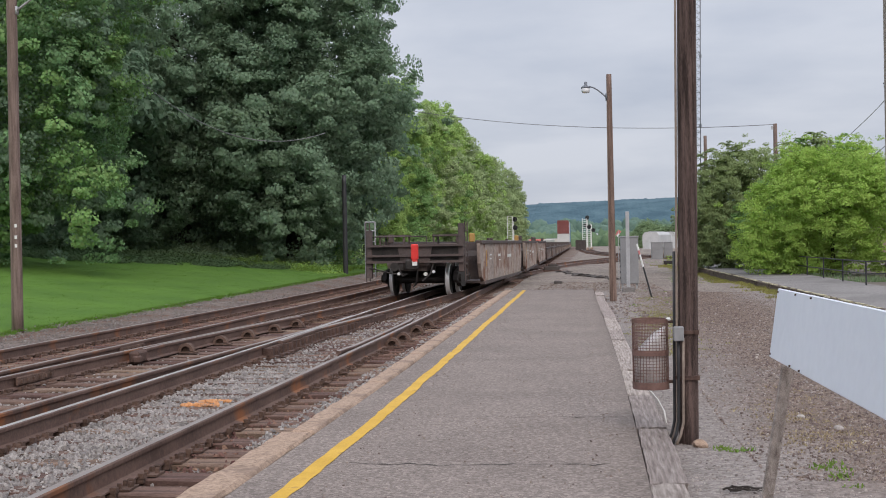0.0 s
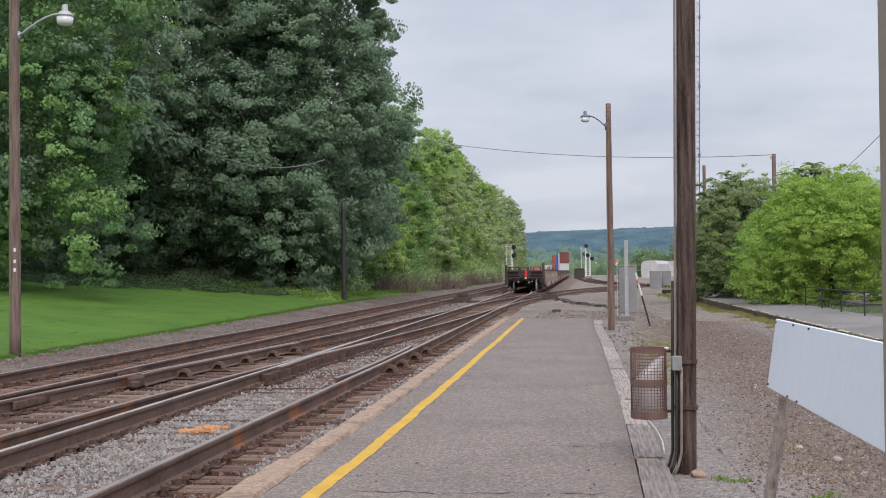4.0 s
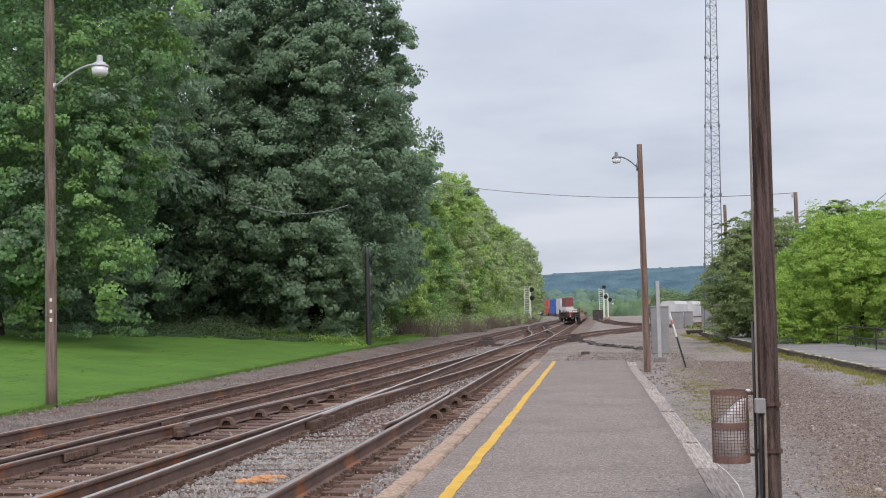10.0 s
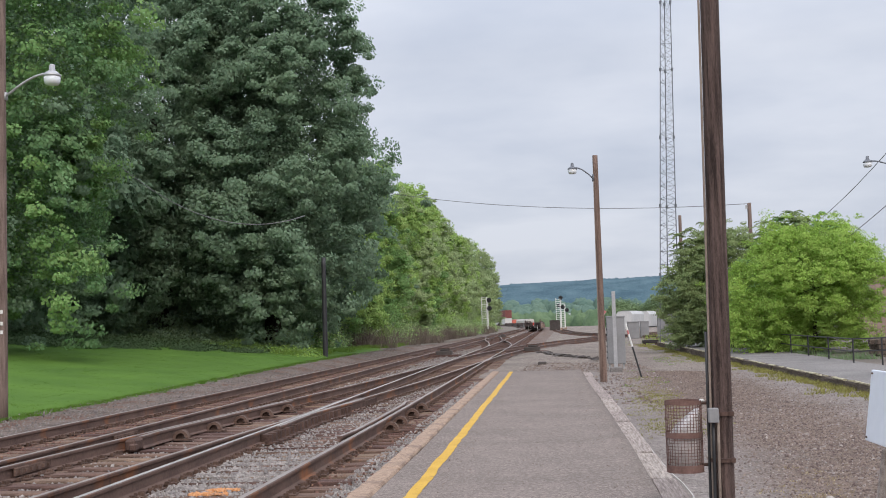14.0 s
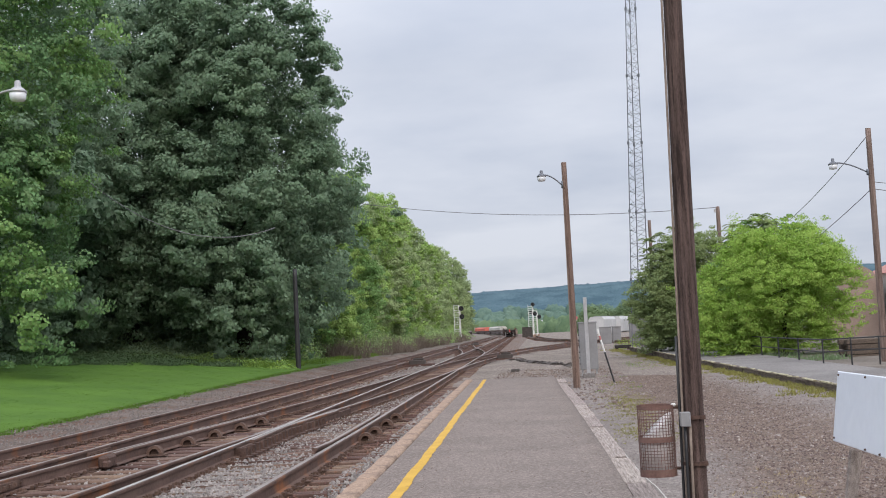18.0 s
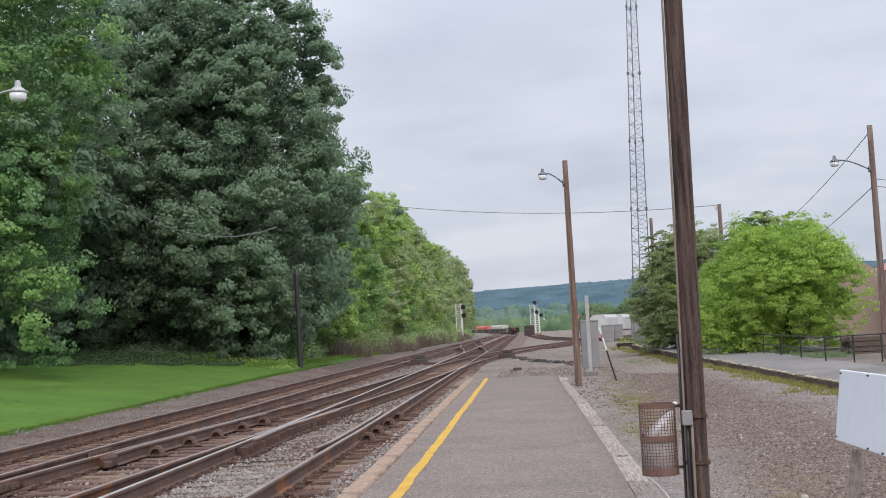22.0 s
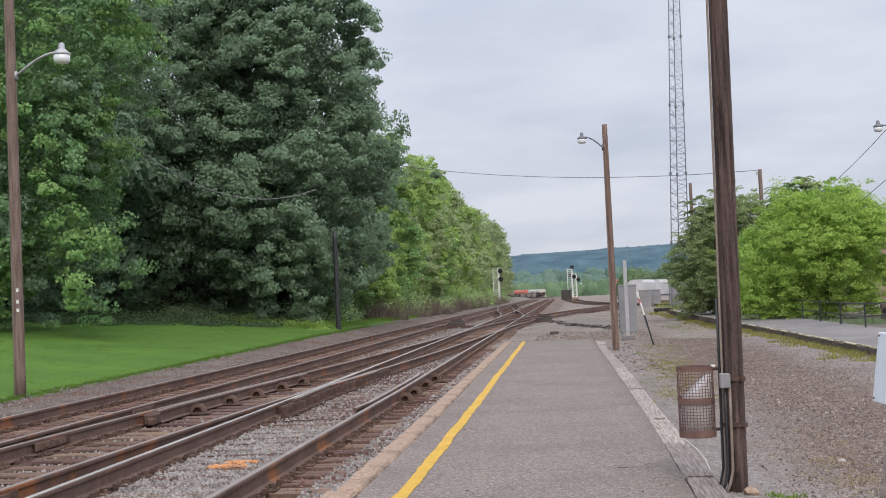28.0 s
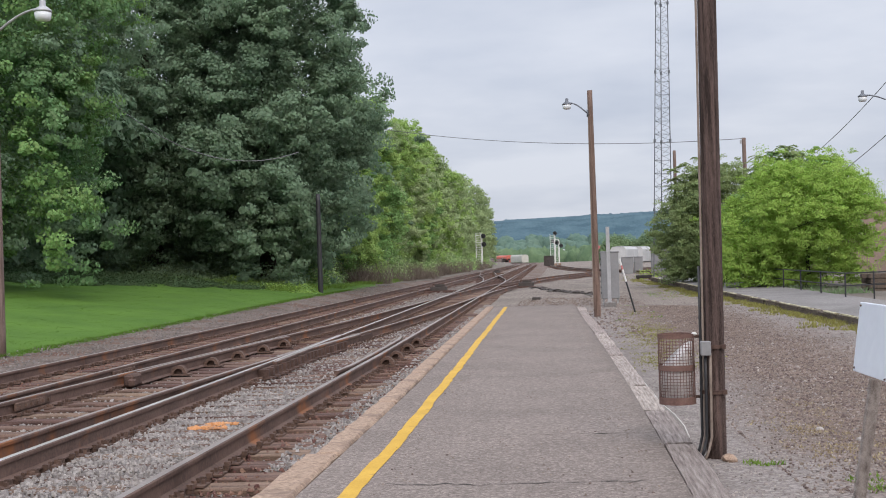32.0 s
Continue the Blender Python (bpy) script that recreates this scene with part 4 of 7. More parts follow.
def tree(name, x, y, z, blobs, count, per, clump, size, mats, label, category, seed, trunk_r=0.35, trunk_top=None, limbs=14, group="", flat=0.6, fill=0.25, wild=0.32, sag=1.0):
    """blobs are given round the tree's foot."""
    t = thing(name, pose(x, y, z), label, category, group)
    g = np.random.default_rng(seed)
    top = trunk_top or max(b[2] + b[5] * 0.7 for b in blobs)
    trunk_part(t, 0, top, trunk_r, limbs, seed, max(b[3] for b in blobs))
    pos, out, ids = clump_points(g, blobs, count, per, clump, flat, fill, sag)
    # twigs that carry the clumps
    ok = pos[:, 2] > 0.15
    leaf_object("crown", pos[ok], out[ok], size, mats, seed + 1, t, wild=wild, ids=ids[ok])
    return t


tree("maple_tree", -21.4, 61.5, 0.75,
     [(0.8, 0, 10.2, 5.2, 5.0, 7.6), (-2.4, -1, 8.4, 4.2, 4.5, 6.0), (3.8, -1.5, 7.4, 4.0, 4.0, 5.0), (1.8, 1.0, 14.8, 4.2, 3.8, 4.2), (3.4, -3.0, 5.0, 3.2, 2.6, 2.8),
      (-3.4, -3.0, 4.6, 3.0, 2.4, 2.4), (0.6, 0.5, 5.6, 3.4, 2.6, 2.4), (-0.8, 0, 17.0, 4.6, 4.0, 4.6), (-4.2, 0.5, 15.0, 3.4, 3.4, 5.0)],
     760, 380, 1.25, 0.150, LEAF_DARK, "tall dark green maple tree with a dense hanging crown", "tree", 21, 0.95, 12, flat=0.75, fill=1.1, wild=0.5)
tree("maple_tree", -14.9, 60.0, 0.15,
     [(0, 0, 9.4, 4.2, 4.3, 6.6), (1.9, -0.8, 7.4, 3.2, 3.4, 4.2), (-2.4, -1.2, 7.8, 3.6, 3.6, 5.2), (1.0, 0.5, 14.4, 3.6, 3.5, 4.2), (3.2, 0, 9.0, 2.1, 2.6, 2.2),
      (2.1, -0.5, 16.4, 2.5, 2.6, 2.6), (0.3, -2.2, 4.5, 3.0, 2.2, 2.6), (0.2, -1.5, 3.0, 2.4, 1.8, 1.6), (-1.6, 0.3, 16.6, 3.4, 3.4, 4.2)],
     760, 380, 1.2, 0.150, LEAF_DARK, "tall dark green maple tree overhanging the trackside", "tree", 31, 0.5, 12, flat=0.75, fill=1.1, wild=0.5)
tree("maple_tree", -22.5, 41.0, 0.75,
     [(x + 1.7, y, z, a, b, c) for x, y, z, a, b, c in
      ((0, 0, 10.5, 5.0, 4.6, 7.0), (3.0, -0.8, 10.8, 3.1, 3.2, 4.2), (1.6, -2.0, 6.2, 3.3, 2.6, 3.2), (3.2, -1.0, 15.0, 2.6, 2.8, 2.6), (2.4, -1.8, 3.9, 2.5, 2.0, 1.6),
       (-3.0, -1.5, 6.5, 3.5, 3.0, 4.4), (-0.5, -2.0, 3.4, 2.8, 2.0, 2.1), (2.0, -1.0, 2.7, 2.2, 1.6, 1.3), (-2.5, -1.5, 2.8, 2.4, 1.8, 1.6))],
     840, 330, 1.0, 0.120, (LEAF_MAPLE, LEAF_MAPLE, LEAF_DARK, LEAF_MID), "tall green maple tree with lighter sprays of leaves beside the lawn", "tree", 41, 0.45, 12, flat=0.7, fill=0.5, wild=0.5)
tree("maple_tree", -26.5, 52.0, 1.2,
     [(0, 0, 10.0, 5.5, 5.0, 8.0), (3.5, 0, 7.0, 4.0, 3.5, 5.0), (0, -2, 4, 4.5, 3, 3)],
     330, 170, 1.4, 0.27, LEAF_DARK, "dark green maple tree behind the lawn", "tree", 51, 0.5, 12, flat=0.75)
tree("maple_tree", -17.5, 70.0, 0.2,
     [(0, 0, 8.5, 5.5, 4.5, 7.0), (-5, 0, 8, 5, 4, 6.5), (4.0, 0, 6, 3, 3, 5)],
     300, 160, 1.5, 0.34, LEAF_DARK, "dark green tree behind the maples", "tree", 61, 0.5, 12, flat=0.8)
tree("maple_tree", -33.0, 66.0, 1.0,
     [(0, 0, 8.5, 7.0, 4.5, 8.0), (6, 0, 6, 5, 4, 5.5), (-7, 0, 6, 6, 4, 6)],
     330, 150, 1.7, 0.40, LEAF_DARK, "dark green tree at the back of the lawn", "tree", 71, 0.5, 12, flat=0.8)

# row of lighter trees along the track
rng = random.Random(77)
row = [(-15.2, 80, 12.4), (-14.8, 90, 14.6), (-16.5, 101, 15.4), (-14.6, 110, 13.6), (-15.6, 122, 15.6), (-16.6, 135, 16.8), (-15.0, 147, 15.4), (-16.4, 160, 17.2),
       (-15.4, 174, 17.0), (-16.6, 189, 18.2), (-15.6, 205, 17.2), (-15.9, 222, 17.8), (-15.2, 240, 17.2), (-15.0, 259, 17.0), (-15.4, 279, 16.2)]
for k, (x, y, h) in enumerate(row):
    r = rng.uniform(2.2, 3.0)
    x -= 0.9 if 140 < y < 200 else (1.7 if y >= 200 else 0.0)
    h -= 0.9 if y > 170 else 0.0
    blobs = [(0, 0, h * 0.50, r, r * 1.3, h * 0.36), (rng.uniform(0.2, 1.2), rng.uniform(-2.0, 2.0), h * 0.36, r * 0.85, r * 1.1, h * 0.25),
             (rng.uniform(-0.8, 0.8), rng.uniform(-2, 2), h * 0.74, r * 0.62, r * 0.8, h * 0.22), (0.5, rng.uniform(-2, 2), h * 0.20, r * 0.75, r, h * 0.13)]
    for j in range(9):
        u = rng.uniform(0.55, 1.02)
        blobs.append((rng.uniform(-1.5, 1.9) * (1.2 - 0.7 * u), rng.uniform(-2.8, 2.8), h * u, rng.uniform(0.35, 0.7), rng.uniform(0.4, 0.8), rng.uniform(0.6, 1.3)))
    for j in range(5):
        blobs.append((rng.uniform(-1.2, 1.6), rng.uniform(-2.6, 2.6), h * rng.uniform(0.3, 0.9), rng.uniform(0.7, 1.3), rng.uniform(0.8, 1.5), rng.uniform(0.8, 1.5)))
    far = y > 130
    # farther trees mostly take the olive with haze in its colour
    pick = ((LEAF_LIGHT, LEAF_LIGHT, LEAF_MID), (LEAF_LIGHT, LEAF_MID), (LEAF_LIGHT, LEAF_HAZED_OLIVE), (LEAF_MID, LEAF_HAZED_OLIVE, LEAF_DARK), (LEAF_HAZED_OLIVE,), (LEAF_HAZED_OLIVE, LEAF_LIGHT))[(0, 1, 3, 2, 0, 2, 5, 4, 2, 4, 4, 5, 4, 4, 4)[k]]
    tree("trackside_tree", x, y, BED_Z + 0.15, blobs, 440 if not far else 330, 260 if not far else 150, 0.85 if not far else 1.0, 0.135 if not far else 0.20,
         pick, "light green leafy tree in the row along the track", "tree", 100 + k, 0.2, h * 0.8, 9, "trees along the track", flat=0.8, wild=0.55, sag=0.8)


def bushes(name, spots, per, size, mats, label, seed, kind="stuff", wild=0.32):
    """Low growth as one mass; spots are (x, y, z, radius, height)."""
    g = np.random.default_rng(seed)
    pos, out = [], []
    for x, y, z, r, h in spots:
        n = int(per * r * r)
        d = g.normal(0, 1, (n, 3))
        d /= np.linalg.norm(d, axis=1, keepdims=True)
        d[:, 2] = np.abs(d[:, 2])
        rr = g.random((n, 1)) ** 0.35
        p = d * rr * np.array([r, r, h])
        p += g.normal(0, 0.06 * r, (n, 3))
        p[:, 2] = np.abs(p[:, 2])
        pos.append(p + np.array([x, y, z]))
        out.append(d)
    ob = leaf_object(name, np.concatenate(pos), np.concatenate(out), size, mats, seed + 1, wild=wild)
    return tagged(ob, label, "undergrowth", kind=kind)


rng = random.Random(5)
under = []
for k in range(110):
    x = rng.uniform(-38, -11.6)
    y0 = 57.0 + 0.12 * max(0, -x - 14)
    under.append((x, y0 + rng.uniform(0, 7), ground_z(x, 58), rng.uniform(0.9, 1.8), rng.uniform(0.8, 2.1) * (0.5 if x > -20 else 0.85)))
under = [u for u in under if u[0] < -23.6]
under += [(x, rng.uniform(63.5, 67), ground_z(x, 60) + 0.1, rng.uniform(0.9, 1.6), rng.uniform(1.0, 2.4)) for x in np.linspace(-25, -15, 26)]
under += [(rng.uniform(-34, -13), rng.uniform(73, 80), 0.1, rng.uniform(2.2, 3.4), rng.uniform(4.0, 7.0)) for k in range(22)]
bushes("undergrowth", under, 520, 0.12, (LEAF_SHADE,), "dark undergrowth under the maple trees", 301)
# a shaded thicket falls away from the trunk towards the track, with fresh weeds before it
thicket = []
for k in range(75):
    x = rng.uniform(-20.2, -12.6)
    y = rng.uniform(56.4, 59.8)
    top = 2.35 - 0.27 * (x + 20.2) + rng.uniform(-0.25, 0.15)
    thicket.append((x, y, ground_z(x, y) - 0.05, rng.uniform(0.5, 1.0), max(0.35, (top - ground_z(x, y)) * (0.55 + 0.13 * (y - 56.4)))))
thicket += [(rng.uniform(-31, -20.5), rng.uniform(58.5, 63), 1.0, rng.uniform(0.8, 1.4), rng.uniform(0.9, 2.2)) for k in range(40)]
thicket += [(rng.uniform(-16.2, -13.6), rng.uniform(57.6, 58.6), ground_z(-15, 58), rng.uniform(0.5, 0.8), rng.uniform(1.3, 1.9)) for k in range(12)]
shade_belt = []
# low growth that begins where the mown lawn ends; tree shade is in its colour
lawn_end = curve([(-30, 40.5), (-21, 45.2), (-18, 48.2), (-15, 52.3), (-13.2, 55.5)])
for k in range(170):
    x = rng.uniform(-29, -13.6)
    y = lawn_end(x) + 0.5 + 9.0 * rng.random() ** 1.3
    if y < 57.5:
        shade_belt.append((x, y, ground_z(x, y) + lawn_rise(y), rng.uniform(0.55, 1.0), rng.uniform(0.14, 0.26) + 0.025 * (y - lawn_end(x))))
bushes("ground_cover", shade_belt, 620, 0.075, (LEAF_DIMMED,), "ground cover where the mown lawn ends, leaves coloured dark for tree shade", 307, wild=0.5)
bushes("thicket", thicket, 620, 0.085, (LEAF_SHADE, LEAF_DARK), "dull green thicket in the shade of the maple trees", 306, wild=0.5)
bright = []
for k in range(55):
    x = rng.uniform(-16.6, -11.9)
    y = rng.uniform(54.0, 57.0)
    bright.append((x, y, ground_z(x, y), rng.uniform(0.4, 0.8), rng.uniform(0.18, 0.32) + 0.16 * (y - 54.0)))
bushes("trackside_weeds", bright, 1100, 0.07, (LEAF_BRIGHT, LEAF_MID), "bright green weeds at the foot of the trees", 311, wild=0.5)
shrubs = [(-13.9 + rng.uniform(-0.9, 0.6), 70 + k * 3.4 + rng.uniform(-1, 1), BED_Z + 0.1, rng.uniform(1.0, 1.7), rng.uniform(1.2, 3.2)) for k in range(48)]
bushes("trackside_shrubs", shrubs, 420, 0.13, (LEAF_MID, LEAF_LIGHT, LEAF_HAZED_OLIVE), "light green shrubs at the foot of the trackside trees", 321)

# bushes behind the pavement
fresh_bush = tree("leafy_bush", 8.75, 43.0, -0.05,
     [(0, -0.3, 2.85, 2.1, 2.1, 1.9), (0.95, -0.4, 2.4, 1.4, 1.5, 1.4), (-1.2, 0.1, 2.3, 1.5, 1.6, 1.6), (0.3, -0.3, 3.65, 1.5, 1.5, 0.95), (0.2, 0.3, 1.4, 1.6, 1.1, 0.9),
      (1.2, 0, 1.7, 0.8, 1.0, 1.1), (-1.7, 0.1, 1.2, 1.3, 1.2, 1.1), (0.1, 0.6, 0.75, 1.7, 0.9, 0.7)],
     1150, 200, 0.55, 0.055, (LEAF_BRIGHT,), "bright green spreading bush behind the pavement", "bush", 401, 0.12, 3.2, 14, flat=0.6, fill=0.7, wild=0.55, sag=0.55)
tall_bush = tree("leafy_bush", 9.6, 48.0, -0.05,
     [(0, 0, 3.5, 1.6, 1.6, 1.9), (1.0, 0, 3.2, 1.2, 1.3, 1.6), (-1.2, 0, 3.0, 1.4, 1.5, 1.7)],
     380, 130, 0.40, 0.10, (LEAF_SUMAC, LEAF_MID), "taller green bush with feathery leaves behind the first one", "bush", 411, 0.14, 4.6, 10, fill=0.5, wild=0.5, sag=0.4)
sumac = tree("sumac_bush", 6.3, 54.0, -0.15,
     [(0, 0, 3.3, 1.5, 1.6, 2.0), (-0.7, -0.3, 2.2, 1.0, 1.4, 1.7), (1.2, 0, 3.2, 1.5, 1.5, 2.1), (0.2, -0.4, 1.1, 1.7, 1.3, 1.0), (0.7, 0, 4.4, 1.0, 1.0, 0.9)],
     900, 170, 0.55, 0.066, (LEAF_SUMAC,), "dark olive bush beside the lattice tower", "bush", 421, 0.12, 4.2, 12, fill=0.6, wild=0.6, sag=0.5)
tree("green_bush", 6.9, 50.0, -0.12,
     [(0.5, 0, 2.0, 1.2, 1.2, 1.5), (1.3, 0.2, 1.4, 1.4, 1.0, 1.1)],
     260, 120, 0.38, 0.10, (LEAF_BRIGHT, LEAF_MID), "green bush between the larger bushes", "bush", 431, 0.1, 2.6, 8, fill=0.6)


def fronds(parent, spots, count, length, mat, label, seed):
    """Feathery compound leaves that fan out and droop from the tips of shoots; spots are round the bush's foot."""
    g2 = np.random.default_rng(seed)
    pos, out = [], []
    for x, y, z in spots:
        for k in range(count):
            a, rise = 2 * np.pi * (k + g2.random()) / count, g2.uniform(0.35, 1.0)
            ln = length * g2.uniform(0.7, 1.2)
            for u in np.linspace(0.12, 1.0, 15):
                c = np.array([x + math.cos(a) * ln * u, y + math.sin(a) * ln * u, z + ln * (rise * u - 0.75 * u * u)])
                for sd in (-1, 1):
                    w = sd * 0.20 * ln * (1 - 0.6 * u)
                    for q in (0.5, 1.0):
                        pos.append(c + q * np.array([-math.sin(a) * w, math.cos(a) * w, -0.3 * abs(w)]))
                        out.append((0.1 * math.cos(a), 0.1 * math.sin(a), 0.8))
    ob = leaf_object("fronds", np.array(pos), np.array(out), 0.075, mat, seed, parent, wild=0.25)
    return tagged(ob, label, kind="stuff")


fronds(tall_bush, [(x, dy, z - dz) for x, z in ((-1.55, 5.1), (-0.9, 5.2), (-0.45, 5.4), (-0.1, 5.15), (0.85, 4.9), (1.15, 4.7)) for dy, dz in ((0.0, 0.0), (-0.3, 0.35), (0.1, 0.6))],
       8, 0.52, LEAF_SUMAC, "feathery compound leaves at the tips of the shoots", 451)
fronds(sumac, [(x, dy, z - dz) for x, z in ((-1.1, 5.2), (-0.6, 5.4), (0.1, 5.7), (0.6, 5.6)) for dy, dz in ((0.0, 0.0), (-0.4, 0.45), (0.1, 0.8))],
       7, 0.5, LEAF_SUMAC, "feathery compound leaves at the tips of the shoots", 461)
bushes("barrier_weeds", [(5.1 + 0.35 * k, 75.0 + 0.3 * (k % 2), -0.2, 0.4, 0.75 - 0.1 * abs(k - 1)) for k in range(4)], 1500, 0.07, (LEAF_BRIGHT, WEED), "lime green weeds behind the timber barrier", 436)
far_b = [(16.0 + rng.uniform(-3.5, 8), 268 + rng.uniform(-8, 15), -1.0, rng.uniform(3.0, 4.5), rng.uniform(5, 8)) for k in range(12)]
bushes("far_trees", far_b, 300, 0.36, (LEAF_SHADE,), "dark trees behind the parked wagons", 441)

# ---- distance ----


def ridge(name, y, x0, x1, n, base, height, mat, label, seed):
    """A wooded ridge with an uneven skyline."""
    v, f = [], []
    rows = 7
    for k in range(n + 1):
        x = x0 + (x1 - x0) * k / n
        h = height(x) + 1.1 * noise.noise(Vector((x * 0.012, seed, 0))) * (y / 1000) + 2.2 * abs(noise.noise(Vector((x * 0.13, seed, 3)))) ** 1.5 * (y / 1000)
        for j in range(rows):
            u = j / (rows - 1)
            v.append((x, y + u * y * 0.25, base + (h - base) * math.sin(u * math.pi / 2)))
    for k in range(n):
        for j in range(rows - 1):
            a = k * rows + j
            f.append((a, a + rows, a + rows + 1, a + 1))
    ob = new(name, mesh_from(name, v, f, mat, True))
    return tagged(ob, label, "backdrop", kind="structure")


# the hill's blue-green is haze put into its colour
ridge("backdrop_hill", 3200, -1500, 2300, 900, -30, lambda x: 134 + 0.021 * (x + 100) + 2.5 * math.sin(x / 420.0), HILL_HAZED, "long wooded hill on the horizon, tinted blue-green for haze", 2)
def crowns(name, spots, mat, label, seed):
    """Far woods as one mass of uneven rounded crowns; spots are (x, y, z, radius, height)."""
    v, f = [], []
    for i, (x, y, z, r, h) in enumerate(spots):
        b = len(v)
        for j in range(8):
            a = math.pi / 2 * j / 7
            for k in range(14):
                t = 2 * math.pi * k / 14
                q = 1 + 0.28 * noise.noise(Vector((3.1 * math.cos(t) * math.cos(a) + i, 3.1 * math.sin(t) * math.cos(a), 3.1 * math.sin(a) + seed)))
                v.append((x + r * q * math.cos(a) * math.cos(t), y + r * q * math.cos(a) * math.sin(t), z + h * q * math.sin(a)))
        for j in range(7):
            for k in range(14):
                f.append((b + j * 14 + k, b + j * 14 + (k + 1) % 14, b + (j + 1) * 14 + (k + 1) % 14, b + (j + 1) * 14 + k))
    return tagged(new(name, mesh_from(name, v, f, mat, True)), label, "woods", kind="stuff")


rng = random.Random(15)
vw = []
for k in range(900):
    x, u = rng.uniform(-330, 480), rng.random()
    vw.append((x, 760 + 420 * u, -9 + 24 * u, rng.uniform(4, 9), rng.uniform(6, 12)))
# the valley woods are muted in colour to stand for haze
crowns("valley_woods", vw, VALLEY_HAZED, "green woods rolling across the valley, haze mixed into their colour", 4)
vb = [(rng.uniform(-75, 100), rng.uniform(545, 690), -5.0, rng.uniform(3.5, 8), rng.uniform(6, 12)) for k in range(170)]
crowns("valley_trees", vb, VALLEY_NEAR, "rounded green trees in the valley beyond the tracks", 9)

# ---- poles, lamps, signs and boxes ----


def pole_mesh(h, r0, r1, lean=(0, 0)):
    bm = bmesh.new()
    n = 14
    pts = [(lean[0] * k / n, lean[1] * k / n, -0.4 + (h + 0.4) * k / n) for k in range(n + 1)]
    pipe(bm, pts, [r0 + (r1 - r0) * k / n for k in range(n + 1)], 14)
    return bm


def lamp_on(parent, x, z, side, reach, size=1.0, metal=TOWER_STEEL):
    """A gooseneck arm with a barn-lamp head, along -x or +x."""
    bm = bmesh.new()
    pts = []
    for k in range(11):
        u = k / 10
        pts.append((x + side * (0.06 + reach * u), 0, z - 0.32 * size + 0.36 * size * math.sin(u * math.pi / 2)))
    pipe(bm, pts, 0.022 * size, 8)
    box(bm, x + side * 0.05, 0, z - 0.32 * size, 0.05, 0.09, 0.16)
    arm = part("lamp_arm", bm, metal, parent, "grey steel gooseneck arm", True)
    tip = pts[-1]
    bm = bmesh.new()
    s = size
    lathe(bm, [(0.03 * s, 0.16 * s), (0.05 * s, 0.14 * s), (0.055 * s, 0.05 * s), (0.10 * s, 0.02 * s), (0.155 * s, -0.03 * s), (0.15 * s, -0.06 * s)], 16,
          (tip[0] + side * 0.07 * s, 0, tip[2]))
    head = part("lamp_head", bm, metal, parent, "grey metal lamp head", True)
    bm = bmesh.new()
    lathe(bm, [(0.145 * s, -0.055 * s), (0.135 * s, -0.16 * s), (0.11 * s, -0.20 * s), (0.03 * s, -0.215 * s)], 16, (tip[0] + side * 0.07 * s, 0, tip[2]))
    part("lamp_lens", bm, LAMP_GLASS, head, "clear ribbed lamp lens", True)


# light pole at the platform's end
lp = thing("lamp_post", pose(0.84, 28.03, -0.08), "grey weathered wooden pole with a gooseneck lamp at the platform's end", "lamp post")
part("pole", pole_mesh(5.32, 0.085, 0.062, (-0.02, 0)), POLE_BROWN, lp, smooth=True)
lamp_on(lp, -0.03, 5.02, -1, 0.42, size=0.72)
bm = bmesh.new()
pipe(bm, [(-0.07, -0.03, 5.0), (-0.075, -0.03, 4.2), (-0.08, -0.03, 2.2), (-0.085, -0.03, 0.2)], 0.012, 6)
part("conduit", bm, CONDUIT_TAN, lp)

# lamp post by the lawn
ll = thing("lamp_post", pose(-11.08, 22.5, -0.1), "brown wooden pole with a curved lamp arm beside the lawn", "lamp post")
part("pole", pole_mesh(9.5, 0.115, 0.095, (0.0, 0)), POLE_GREY, ll, smooth=True)
lamp_on(ll, 0.05, 6.62, 1, 0.88, size=1.15, metal=GALV)
for z in (1.55, 1.72, 1.95):
    bm = bmesh.new()
    box(bm, 0.05, -0.105, z, 0.05, 0.01, 0.07)
    part("paper_scrap", bm, WHITE_PAINT, ll, "small white notice stapled to the pole")

# lamp post behind the pavement
rl = thing("lamp_post", pose(9.45, 33.5, -0.1), "brown wooden pole with a gooseneck lamp and wires behind the pavement", "lamp post")
part("pole", pole_mesh(6.55, 0.10, 0.075, (0.0, 0)), POLE_GREY, rl, smooth=True)
lamp_on(rl, -0.04, 5.6, -1, 0.86, size=0.85)

# telegraph poles
tp = thing("utility_pole", pose(-11.35, 55.8, -0.02), "thin dark wooden pole in front of the trees", "utility pole")
part("pole", pole_mesh(4.75, 0.125, 0.105), BLACK_PAINT, tp, smooth=True)
rp = thing("utility_pole", pose(11.71, 75.0, -0.2), "grey wooden utility pole rising over the bushes", "utility pole")
part("pole", pole_mesh(8.6, 0.15, 0.12), POLE_GREY, rp, smooth=True)
bm = bmesh.new()
box(bm, -0.18, -0.05, 8.35, 0.12, 0.12, 0.22)
part("insulator", bm, GALV, rp)
lamp_on(rp, -0.1, 6.55, -1, 1.05, size=0.95)
rp2 = thing("utility_pole", pose(8.33, 84.0, -0.2), "short grey wooden pole beside the lattice tower", "utility pole")
part("pole", pole_mesh(8.75, 0.13, 0.11), POLE_GREY, rp2, smooth=True)
lpole = thing("utility_pole", pose(-16.5, 96.0, -0.2), "wooden utility pole hidden among the trackside trees", "utility pole")
part("pole", pole_mesh(13.0, 0.15, 0.12), POLE_WOOD, lpole, smooth=True)


